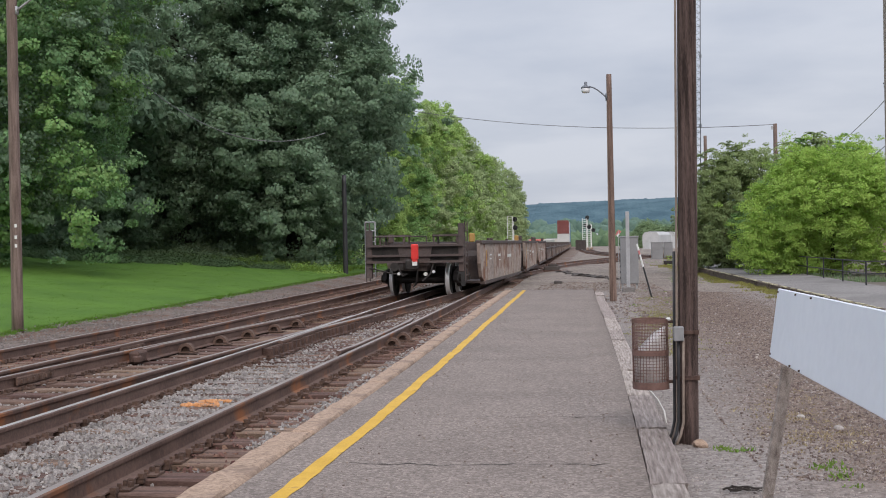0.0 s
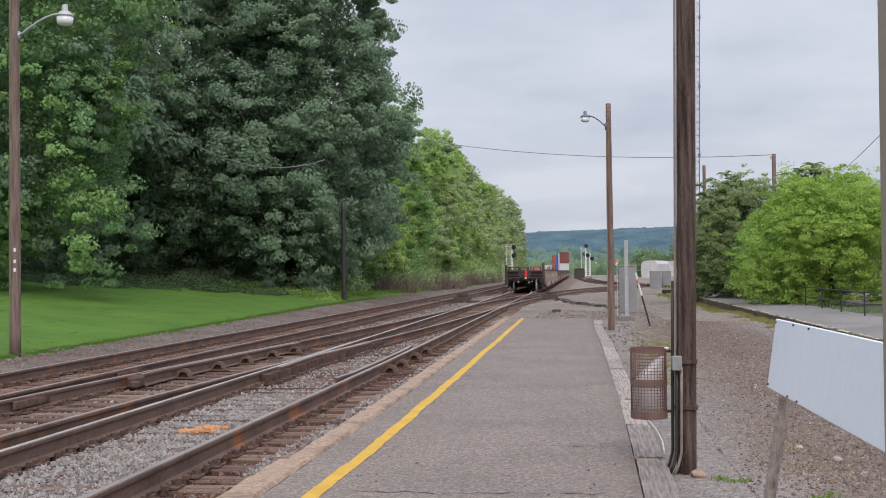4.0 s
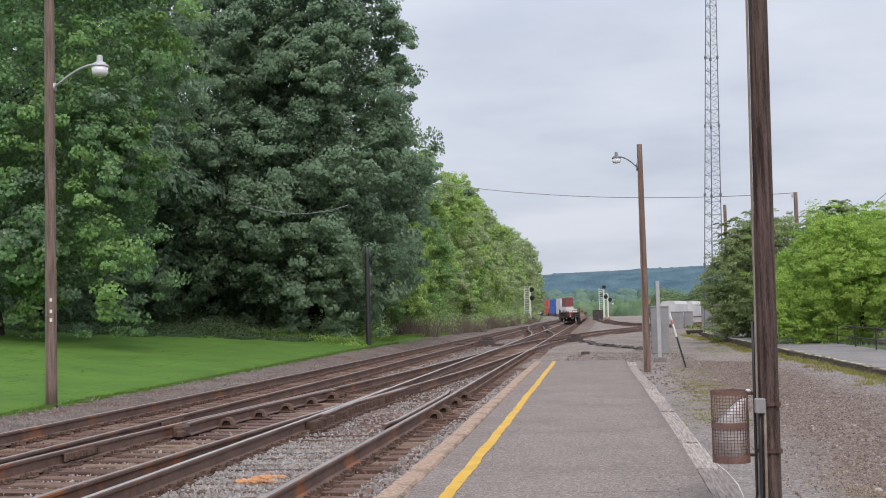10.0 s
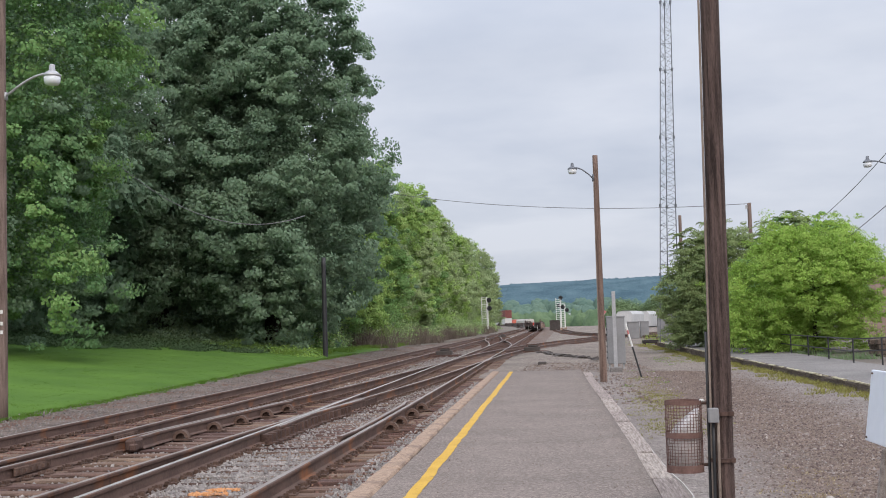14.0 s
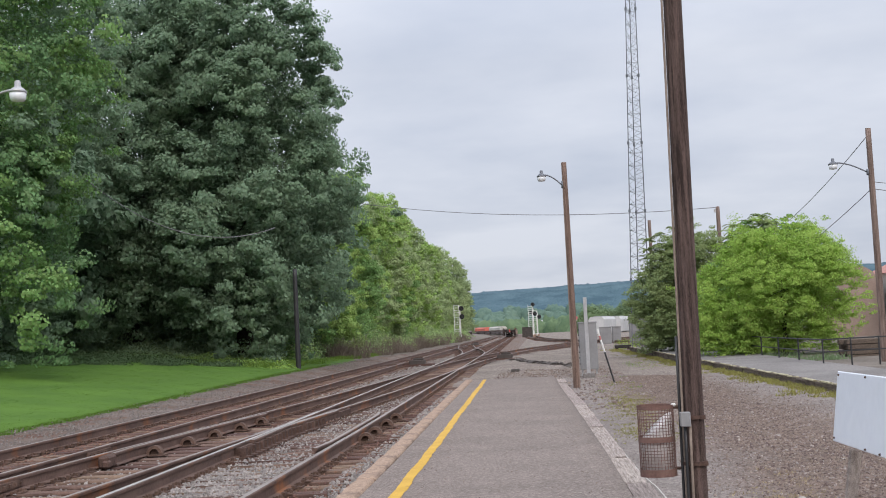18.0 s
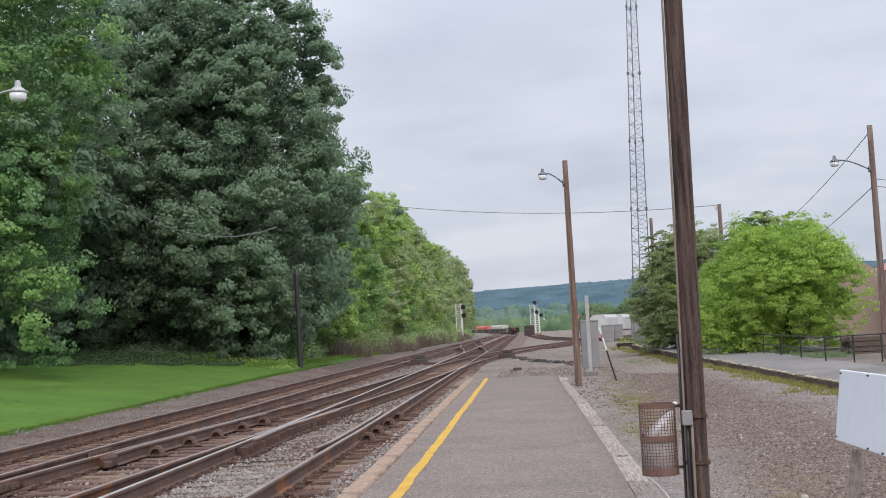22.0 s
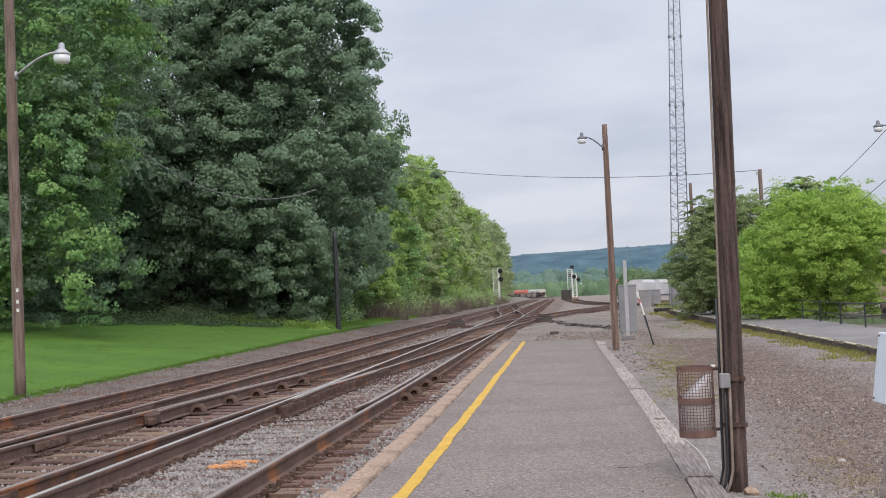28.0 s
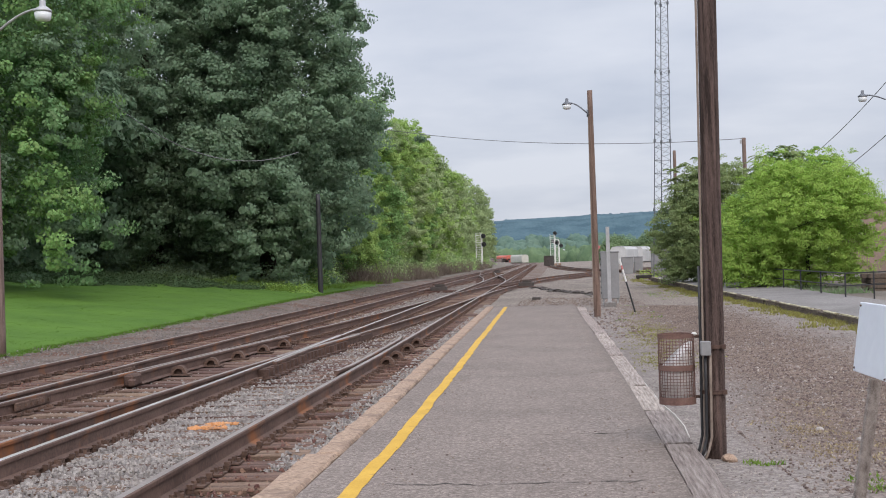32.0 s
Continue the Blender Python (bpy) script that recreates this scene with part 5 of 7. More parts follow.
def cable(name, a, b, sag, label, r=0.018, n=30):
    a, b = Vector(a), Vector(b)
    bm = bmesh.new()
    pts = []
    for k in range(n + 1):
        u = k / n
        p = a.lerp(b, u)
        pts.append((p.x, p.y, p.z - 4 * sag * u * (1 - u)))
    pipe(bm, pts, r, 5)
    ob = part(name, bm, WIRE, smooth=True)
    return tagged(ob, label, "cable")


cable("overhead_wire", (-16.5, 96.0, 12.8), (11.7, 74.9, 8.35), 0.85, "long sagging wire across the tracks to a pole", 0.022)
cable("overhead_wire", (-18.8, 49.0, 8.6), (-11.6, 53.0, 6.5), 1.25, "dark cable hanging in front of the maple trees", 0.02)
cable("overhead_wire", (9.42, 33.5, 6.25), (11.7, 74.9, 5.4), 0.9, "wire from the lamp post to the far utility pole", 0.012)
cable("overhead_wire", (9.42, 33.5, 4.75), (10.4, 60.0, 3.0), 0.3, "service wire behind the bushes", 0.012)
cable("overhead_wire", (9.48, 33.5, 4.75), (19.0, 36.0, 4.4), 0.25, "service wire leading off from the lamp post", 0.012)
cable("overhead_wire", (9.48, 33.5, 4.95), (19.0, 36.5, 5.0), 0.3, "upper service wire leading off from the lamp post", 0.01)

# the near pole with its conduits and box
NP = pose(0.990, 8.40, -0.045)
LEAN = 0.0115
npole = thing("utility_pole", NP, "dark brown cracked wooden pole with conduits and a small grey box", "utility pole")
part("pole", pole_mesh(9.0, 0.070, 0.057, (9.0 * LEAN, 0)), POLE_WOOD, npole, smooth=True)
for dx, dy, r, top, mt, lab in ((-0.076, -0.030, 0.008, 9.0, CONDUIT_TAN, "tan painted vertical conduit"), (-0.066, -0.070, 0.011, 0.72, BLACK_PAINT, "black cable conduit"),
                                (-0.036, -0.082, 0.010, 0.70, CONDUIT_TAN, "thin tan conduit"), (-0.092, -0.01, 0.010, 1.3, BLACK_PAINT, "black cable conduit")):
    bm = bmesh.new()
    pipe(bm, [(dx - 0.05, dy - 0.02, -0.03), (dx - 0.02, dy, 0.03)] + [(dx + LEAN * z, dy, z) for z in (0.12, top * 0.4, top * 0.7, top)], r, 8)
    part("conduit", bm, mt, npole, lab, True)
bm = bmesh.new()
box(bm, -0.060, -0.098, 0.733, 0.070, 0.06, 0.10, bevel=0.006)
part("junction_box", bm, CABINET, npole, "small grey electrical box")
for z in (0.74, 0.425):
    bm = bmesh.new()
    lathe(bm, [(0.077, -0.013), (0.086, -0.013), (0.086, 0.013), (0.077, 0.013)], 20, (0, 0, z))
    box(bm, 0.066, -0.066, z, 0.03, 0.025, 0.03)
    part("band", bm, RUST_IRON, npole, "rusty steel band")

# litter basket on a bracket
can = thing("litter_basket", pose(0.744, 8.45, 0.295), "rusty wire-mesh litter basket with a pale liner hung on the pole", "litter basket")
R, Hc = 0.124, 0.49
for z0, z1 in ((0.0, 0.05), (0.235, 0.275), (0.462, 0.49)):
    bm = bmesh.new()
    ring(bm, R, R + 0.004, z0, z1)
    part("hoop", bm, MESH_RUST, can, "rusty steel hoop")
bm = bmesh.new()
for k in range(34):
    a = 2 * math.pi * k / 34
    box(bm, R * math.cos(a), R * math.sin(a), Hc / 2, 0.0036, 0.0036, Hc, Matrix.Rotation(a, 4, 'Z'))
for k in range(20):
    z = 0.05 + k * 0.0218
    ring(bm, R - 0.0018, R + 0.0018, z - 0.0018, z + 0.0018, 24)
tagged(part("wire_mesh", bm, MESH_RUST, can, "rusty square wire mesh"), kind="stuff")
bm = bmesh.new()
lathe(bm, [(0.05, 0.012), (R - 0.012, 0.02), (R - 0.010, 0.20), (R - 0.014, 0.40)], 24)
for v in bm.verts:
    a = math.atan2(v.co.y, v.co.x)
    if v.co.z > 0.3:
        v.co.z = 0.335 + 0.10 * math.cos(a - 0.2)
    v.co.x *= 1 + 0.03 * math.sin(a * 5)
part("liner", bm, LINER, can, "pale plastic bin liner", True)
for z, h in ((0.47, 0.03), (0.05, 0.02)):
    bm = bmesh.new()
    tube(bm, (0.117, -0.023, z), (0.196, -0.04, z), 0.011, seg=8)
    part("bracket", bm, RUST_IRON, can, "rusty bracket to the pole")

bm = bmesh.new()
box(bm, 0.125, -0.03, 0.487, 0.035, 0.03, 0.022, bevel=0.008)
part("cap", bm, WHITE_PAINT, can, "white plastic cap on the bracket")

# white sign seen from behind, edge towards the platform
sgn = thing("sign", pose(1.024, 4.12, -0.087), "blank white sign board on a leaning grey post", "sign")
bm = bmesh.new()
box(bm, -0.105, 0.06, 0.48, 0.036, 0.034, 1.02, Matrix.Rotation(radians(9.5), 4, 'Y'), bevel=0.004)
part("post", bm, TIMBER, sgn, "weathered grey wooden post")
bm = bmesh.new()
box(bm, 0, -0.62, 0, 0.012, 1.66, 0.246, bevel=0.003)
board = part("board", bm, SIGN_WHITE, sgn, "white painted sheet board")
board.matrix_basis = pose(-0.032, 0.0, 1.120, 0, 8, 1.5)
for y, z in ((-0.12, 0.114), (-0.36, 0.114), (-0.17, -0.116), (-0.32, -0.116), (0.190, -0.110), (0.190, 0.110)):
    bm = bmesh.new()
    r = bmesh.ops.create_cone(bm, cap_ends=True, segments=8, radius1=0.004, radius2=0.003, depth=0.006)
    bmesh.ops.transform(bm, matrix=pose(-0.008, y, z, 0, -90), verts=r["verts"])
    part("bolt", bm, RUST_IRON, board)

# painted steel post close to the camera
pst = thing("steel_column", pose(0.650 + 0.09, 1.22, 0), "tan and brown painted square steel column", "column")
bm = bmesh.new()
box(bm, 0, 0, 1.5, 0.18, 0.13, 3.0, bevel=0.004)
part("shaft", bm, BROWN_POST, pst)
bm = bmesh.new()
box(bm, -0.0925, 0, 1.5, 0.004, 0.128, 3.0)
part("side_plate", bm, BEIGE_POST, pst, "tan painted side face")

# signal cabinet with a galvanised post
cab = thing("signal_cabinet", pose(1.41, 34.0, -0.12), "grey steel signal cabinet on short legs", "cabinet")
bm = bmesh.new()
box(bm, 0, 0, 0.90, 0.50, 0.42, 1.30, bevel=0.012)
part("body", bm, CABINET, cab)
bm = bmesh.new()
box(bm, 0, 0, 1.57, 0.53, 0.45, 0.045, bevel=0.01)
part("lid", bm, CABINET, cab)
for x in (-0.2, 0.2):
    bm = bmesh.new()
    box(bm, x, -0.1, 0.13, 0.05, 0.05, 0.26)
    part("leg", bm, GALV, cab)
for k in range(7):
    bm = bmesh.new()
    box(bm, -0.262, -0.1, 0.42 + 0.16 * k, 0.02, 0.06, 0.05)
    part("hinge", bm, BLACK_PAINT, cab, "dark hinge")
wp = thing("steel_post", pose(1.35, 33.2, -0.1), "tall galvanised steel post in front of the cabinet", "post")
bm = bmesh.new()
box(bm, 0, 0, 1.12, 0.10, 0.06, 2.26, bevel=0.005)
part("shaft", bm, GALV, wp)
bm = bmesh.new()
box(bm, 0, 0, 0.08, 0.34, 0.22, 0.16, bevel=0.02)
part("footing", bm, ASPHALT_OLD, wp, "concrete footing")
flag = thing("marker_flag", pose(1.16, 36.0, -0.1), "small red and white marker on a thin stake", "marker")
bm = bmesh.new()
tube(bm, (0, 0, 0), (0, 0, 1.75), 0.012)
part("stake", bm, GALV, flag)
bm = bmesh.new()
box(bm, 0.0, 0, 1.68, 0.10, 0.012, 0.17, Matrix.Rotation(radians(35), 4, 'Y'))
part("tag", bm, FADED_RED, flag, "faded red tag")
bm = bmesh.new()
box(bm, -0.01, -0.008, 1.62, 0.05, 0.008, 0.10, Matrix.Rotation(radians(35), 4, 'Y'))
part("tag", bm, WHITE_PAINT, flag, "white half of the tag")
stick = thing("guy_marker", pose(1.80, 29.2, -0.1), "leaning black and white guy-wire marker with an orange top", "marker")
for a, b, mt, lab in ((0.0, 0.80, BLACK_PAINT, "black lower sleeve"), (0.80, 1.10, WHITE_PAINT, "white sleeve"), (1.10, 1.20, FADED_RED, "faded red band"), (1.20, 1.36, WHITE_PAINT, "white tip")):
    bm = bmesh.new()
    tube(bm, (-0.26 * a, 0, a), (-0.26 * b, 0, b), 0.022, seg=8)
    part("sleeve", bm, mt, stick, lab)

# railing behind the pavement
rail_ob = thing("railing", pose(0, 0, 0), "dark two-bar steel railing along the pavement", "railing")
posts = [(7.35, 31.6), (8.15, 31.9), (8.95, 32.2), (9.75, 32.5), (10.6, 32.8), (7.38, 34.6), (7.42, 37.6), (7.46, 40.6), (7.5, 43.6)]
for x, y in posts:
    bm = bmesh.new()
    tube(bm, (x, y, -0.1), (x, y, 0.72), 0.022, seg=8)
    part("post", bm, BLACK_PAINT, rail_ob)
for z in (0.38, 0.70):
    bm = bmesh.new()
    pipe(bm, [(7.5, 43.6, z), (7.35, 31.6, z), (10.6, 32.8, z)], 0.018, 8)
    part("bar", bm, BLACK_PAINT, rail_ob)

# kerb of the pavement: dark timbers with a pale flaking lip
kerb2 = thing("pavement_kerb", pose(0, 0, 0), "dark old timber kerb of the pavement with flaking pale and yellow paint", "kerb", kind="structure")
rng = random.Random(9)
y = 3.0
while y < 66:
    ln = rng.uniform(1.6, 2.6)
    bm = bmesh.new()
    box(bm, x_kerb(y + ln / 2) - 0.08, y + ln / 2, -0.04 + rng.uniform(-0.02, 0.012), 0.17, ln - 0.03, 0.24, bevel=0.015)
    for v in bm.verts:
        v.co += Vector((rng.uniform(-1, 1), rng.uniform(-1, 1), rng.uniform(-1, 1))) * 0.014
    beam = part("timber", bm, KERB_WOOD, kerb2)
    at = y
    while at < y + ln - 0.3:
        q = rng.uniform(0.25, 0.7)
        bm = bmesh.new()
        box(bm, x_kerb(at) - 0.135 + rng.uniform(-0.02, 0.03), at + q / 2, 0.085 + rng.uniform(-0.008, 0.004), rng.uniform(0.05, 0.10), q - 0.06, 0.028, bevel=0.006)
        for v in bm.verts:
            v.co += Vector((rng.uniform(-1, 1), rng.uniform(-1, 1) * 3, 0)) * 0.01
        part("paint_flake", bm, KERB_PAINT, beam, "flaking pale yellow paint")
        at += q * rng.choice((1.0, 1.0, 1.3, 2.2))
    y += ln

# lattice tower
tw = thing("lattice_tower", pose(6.47, 75.0, -0.2, 0, 1.55, 0), "tall slender tapering galvanised lattice radio tower", "tower")
TH, PANEL = 41.0, 0.41


def tower_leg(k, z):
    w = 1.17 - 0.0255 * z
    return Vector(((-w / 2, -w * 0.29), (w / 2, -w * 0.29), (0, w * 0.58))[k % 3] + (z,))


for k in range(3):
    bm = bmesh.new()
    tube(bm, tower_leg(k, 0), tower_leg(k, TH), 0.036, 0.024, seg=6)
    for j in range(1, 10):
        p = tower_leg(k, 4.3 * j)
        tube(bm, p - Vector((0, 0, 0.09)), p + Vector((0, 0, 0.09)), 0.075, seg=8)
    part("leg", bm, TOWER_STEEL, tw)
for k in range(3):
    bm = bmesh.new()
    for j in range(int(TH / PANEL)):
        z0, z1 = PANEL * j, PANEL * (j + 1)
        p, q = (k, k + 1) if j % 2 == 0 else (k + 1, k)
        tube(bm, tower_leg(p, z0), tower_leg(q, z1), 0.012, seg=4, caps=False)
        if j % 2:
            tube(bm, tower_leg(k, z1), tower_leg(k + 1, z1), 0.010, seg=4, caps=False)
    part("bracing", bm, TOWER_STEEL, tw)

# railway signals


def signal_mast(x, y, h, label, heads, back=False):
    s = thing("railway_signal", pose(x, y, BED_Z), label, "railway signal")
    bm = bmesh.new()
    tube(bm, (0, 0, 0), (0, 0, h), 0.09, seg=10)
    part("mast", bm, WHITE_PAINT, s)
    bm = bmesh.new()
    for dx in (-1.0, -0.15):
        tube(bm, (dx, -0.3, 0.3), (dx, -0.25, h + 0.1), 0.055, seg=6)
    for k in range(int(h / 0.4)):
        tube(bm, (-1.0, -0.3, 0.5 + 0.4 * k), (-0.15, -0.3, 0.5 + 0.4 * k), 0.035, seg=5)
    part("ladder", bm, WHITE_PAINT, s, "pale steel ladder")
    bm = bmesh.new()
    box(bm, 0, 0, 0.2, 0.6, 0.6, 0.5)
    part("base", bm, CURB, s)
    for z, dx in heads:
        bm = bmesh.new()
        r = bmesh.ops.create_cone(bm, cap_ends=True, segments=18, radius1=0.42, radius2=0.42, depth=0.06)
        bmesh.ops.transform(bm, matrix=pose(dx, -0.16, z, 90), verts=r["verts"])
        head = part("signal_head", bm, BLACK_PAINT, s, "round black signal target")
        bm = bmesh.new()
        for zz in (-0.18, 0, 0.18):
            tube(bm, (dx, -0.19, z + zz), (dx, -0.5, z + zz - 0.03), 0.1, seg=10, caps=False)
        part("hood", bm, BLACK_PAINT, head)
    return s


signal_mast(-12.6, 200, 6.0, "pale signal mast with a ladder beside the far track", [(5.6, 0.25), (4.2, 0.3)])
signal_mast(-0.35, 242, 6.3, "tall signal mast with black targets between the tracks", [(6.5, 0.0), (4.6, 0.35)])
signal_mast(0.45, 246, 5.2, "second signal mast with a ladder beside the first", [(4.0, 0.4), (5.0, -1.2)])
rb = thing("relay_hut", pose(-1.6, 226, BED_Z), "rusty brown relay hut beside the signals", "hut")
bm = bmesh.new()
box(bm, 0, 0, 0.95, 1.95, 1.8, 1.8, bevel=0.03)
for k in range(4):
    box(bm, 0, -0.92, 0.35 + 0.42 * k, 1.97, 0.06, 0.12)
part("body", bm, DARK_IRON, rb)
bm = bmesh.new()
box(bm, 0, 0, 1.92, 1.9, 2.0, 0.12, bevel=0.02)
part("roof", bm, DARK_IRON, rb)

# switch machines and stands beside the tracks


def switch_machine(x, y, label, s=1.0):
    t = thing("switch_machine", pose(x, y, BED_Z + 0.02), label, "switch machine")
    bm = bmesh.new()
    for dy in (-0.22, 0.22):
        box(bm, 0, dy * s, 0.05, 1.7 * s, 0.2 * s, 0.12, bevel=0.012)
    part("timbers", bm, TIE, t)
    bm = bmesh.new()
    vs = box(bm, 0, 0, 0.20 * s, 0.82 * s, 0.46 * s, 0.22 * s, bevel=0.03)
    part("housing", bm, DARK_IRON, t)
    bm = bmesh.new()
    box(bm, 0.06 * s, 0, 0.36 * s, 0.52 * s, 0.34 * s, 0.12 * s, bevel=0.035)
    part("motor_cover", bm, DARK_IRON, t)
    bm = bmesh.new()
    for dx in (-0.34, 0.34):
        tube(bm, (dx * s, -0.2 * s, 0.1), (dx * s * 0.8, -0.12 * s, 0.44 * s), 0.025, seg=6)
    tube(bm, (-0.28 * s, -0.12 * s, 0.44 * s), (0.28 * s, -0.12 * s, 0.44 * s), 0.025, seg=6)
    part("guard_bar", bm, RUST_IRON, t, "rusty guard bar")
    bm = bmesh.new()
    tube(bm, (-0.4 * s, 0.0, 0.14), (-1.5 * s, 0.0, 0.12), 0.03, seg=6)
    part("throw_rod", bm, RUST_IRON, t)
    return t


switch_machine(-1.75, 63.5, "low dark rusty switch machine on timber baulks")
switch_machine(-6.05, 59.5, "low dark rusty switch machine between the tracks")
switch_machine(-6.6, 128.0, "low dark switch machine far down the tracks")
dr = thing("drain_box", pose(-0.84, 42.2, -0.25), "small dark iron box in the dirt", "iron box")
bm = bmesh.new()
box(bm, 0, 0, 0.09, 0.3, 0.3, 0.24, bevel=0.02)
part("body", bm, DARK_IRON, dr)
# pale cable lying along the timbers
bm = bmesh.new()
pipe(bm, [(0.775, 17.2, -0.03), (0.80, 15.6, -0.03), (0.82, 13.6, -0.03), (0.83, 12.2, -0.03), (0.845, 11.0, -0.025), (0.885, 10.2, -0.02), (0.90, 9.6, -0.03), (0.885, 9.1, -0.05)], 0.007, 6)
tagged(part("pale_cable", bm, PLASTIC_PIPE, smooth=True), "thin pale cable lying along the timber edging", "cable")
# dead twigs and a tan stone beside the near pole
rng = random.Random(71)
twig = thing("dead_twig", pose(1.16, 6.67, yard_z(1.16, 6.67) + 0.012), "dark dead twig lying on the gravel", "twig")
for k in range(5):
    bm = bmesh.new()
    x0, y0 = rng.uniform(-0.14, 0.02), rng.uniform(-0.03, 0.03)
    pts = [(x0, y0, 0.0)]
    for j in range(5):
        pts.append((pts[-1][0] + rng.uniform(0.02, 0.045), pts[-1][1] + rng.uniform(-0.03, 0.03), 0.004 + 0.012 * rng.random()))
    pipe(bm, pts, [0.006, 0.006, 0.005, 0.004, 0.003, 0.002], 6)
    part("stick", bm, BARK, twig)
for k, (x, y, sz, mt, lab) in enumerate(((1.06, 8.24, 0.055, CURB, "tan broken stone at the foot of the pole"), (1.98, 9.75, 0.032, STONE, "pale broken stone on the gravel"),
                                        (2.15, 9.1, 0.035, STONE, "pale broken stone on the gravel"))):
    bm = bmesh.new()
    bmesh.ops.create_icosphere(bm, subdivisions=2, radius=sz)
    for v in bm.verts:
        v.co *= 1 + 0.35 * noise.noise(v.co * 20 + Vector((k * 3.0, 0, 0)))
        v.co.z *= 0.65
    ob = part("stone", bm, mt)
    ob.matrix_basis = pose(x, y, yard_z(x, y) + sz * 0.35)
    tagged(ob, lab, "stone")
# broken tarmac beyond the platform
rng = random.Random(19)
for k in range(90):
    u = rng.random() ** 0.8
    x = -1.45 + 2.7 * u + rng.uniform(-0.16, 0.16)
    y = 61.5 - 15 * u + rng.gauss(0, 0.7)
    sl = thing("tarmac_slab", pose(x, y, yard_z(x, y) + 0.012, rng.uniform(-16, 16), rng.uniform(-16, 16), rng.uniform(0, 90)),
               "broken slab of dark tarmac lying in the dirt", "slab", "broken tarmac slabs")
    bm = bmesh.new()
    w = rng.uniform(0.06, 0.26)
    box(bm, 0, 0, 0, w * rng.uniform(0.8, 1.6), w, rng.uniform(0.03, 0.085), bevel=0.012)
    for v in bm.verts:
        v.co += Vector((rng.uniform(-1, 1), rng.uniform(-1, 1), rng.uniform(-0.3, 0.3))) * w * 0.2
    part("slab", bm, DARK_IRON, sl)

# ---- turnout details ----
TOP = RAIL_Z


def guard(xf, off, y0, y1, parent):
    """A check rail beside a running rail, its ends bent away."""
    def g(y):
        e = 0.05 * (smoothstep(y0 + 0.9, y0, y) + smoothstep(y1 - 0.9, y1, y))
        return xf(y) + off + (e if off > 0 else -e)
    return child("guard_rail", rail_mesh("guard_rail", g, steps((y0, y1, 24)), 0.0, RAIL_TOP, -0.006), parent, label="worn check rail")


guard(lambda y: x_turn(y) - HALF, 0.125, 15.9, 23.2, trackT)
guard(lambda y: x_main(y) + HALF, -0.125, 15.4, 22.2, trackM)


def brace_mesh():
    """A cast arch that stands against the rail's web, on its plate."""
    bm = bmesh.new()
    n, y0, y1 = 12, -0.06, 0.06
    rows = []
    for k in range(n + 1):
        a = math.pi * (0.02 + 0.98 * k / n)
        rows.append([bm.verts.new((0.125 + r * math.cos(a) * 1.05, y, r * math.sin(a) * 1.15)) for r, y in ((0.072, y0), (0.112, y0), (0.112, y1), (0.072, y1))])
    for p, q in zip(rows, rows[1:]):
        for k in range(4):
            bm.faces.new((p[k], p[(k + 1) % 4], q[(k + 1) % 4], q[k]))
    bm.faces.new(rows[0])
    bm.faces.new(list(reversed(rows[-1])))
    box(bm, 0.17, 0, -0.01, 0.26, 0.17, 0.022)
    box(bm, 0.10, 0.03, 0.05, 0.10, 0.03, 0.10)
    bmesh.ops.recalc_face_normals(bm, faces=bm.faces)
    me = bpy.data.meshes.new("rail_brace")
    bm.to_mesh(me)
    bm.free()
    me.materials.append(PLATE_IRON)
    return me


BRACE = brace_mesh()
for y in (17.9, 19.0, 20.6, 22.1):
    child("rail_brace", BRACE, trackM, pose(x_main(y) + HALF + 0.01, y, TIE_Z + 0.03))
for y in (17.2, 18.6, 19.9, 21.3, 22.6):
    child("rail_brace", BRACE, trackT, pose(x_turn(y) - HALF + 0.15, y, TIE_Z + 0.03))
# flared end casting of the check rail
bm = bmesh.new()
box(bm, 0, 0, 0.085, 0.15, 0.34, 0.17, bevel=0.03)
box(bm, 0.05, -0.16, 0.06, 0.10, 0.12, 0.10, bevel=0.02)
ob = part("end_casting", bm, RUST_IRON, trackT)
ob.matrix_basis = pose(x_turn(15.7) - HALF + 0.17, 15.75, TIE_Z + 0.01)


def joint_bar(xf, off, y, parent, side):
    bm = bmesh.new()
    box(bm, side * 0.030, 0, 0.085, 0.03, 0.92, 0.095, bevel=0.008)
    for k in range(6):
        box(bm, side * 0.052, -0.37 + 0.148 * k, 0.085, 0.03, 0.035, 0.035)
    ob = part("joint_bar", bm, PLATE_IRON, parent)
    ob.matrix_basis = pose(xf(y) + off, y, RAIL_Z - RAIL_H)


joint_bar(x_turn, -HALF, 13.2, trackT, 1)
joint_bar(x_turn, HALF, 9.0, trackT, 1)
joint_bar(x_far, HALF, 17.0, trackA, 1)
# frog: a cast body between the crossing rails with wing rails
bm = bmesh.new()
v = []
for y, w in ((16.4, 0.24), (18.5, 0.22), (20.5, 0.20), (22.6, 0.20), (24.5, 0.34)):
    xm, xt = x_main(y) - HALF, x_turn(y) + HALF
    a, b = min(xm, xt) - 0.09, max(xm, xt) + 0.09
    v.append([bm.verts.new(p) for p in ((a, y, TOP - 0.17), (b, y, TOP - 0.17), (b, y, TOP - 0.045), (a, y, TOP - 0.045))])
for p, q in zip(v, v[1:]):
    for k in range(4):
        bm.faces.new((p[k], p[(k + 1) % 4], q[(k + 1) % 4], q[k]))
bm.faces.new(list(reversed(v[0])))
bm.faces.new(v[-1])
part("frog", bm, RUST_IRON, trackT, "cast steel crossing frog")
wing = lambda y: max(x_main(y) - HALF, x_turn(y) + HALF)
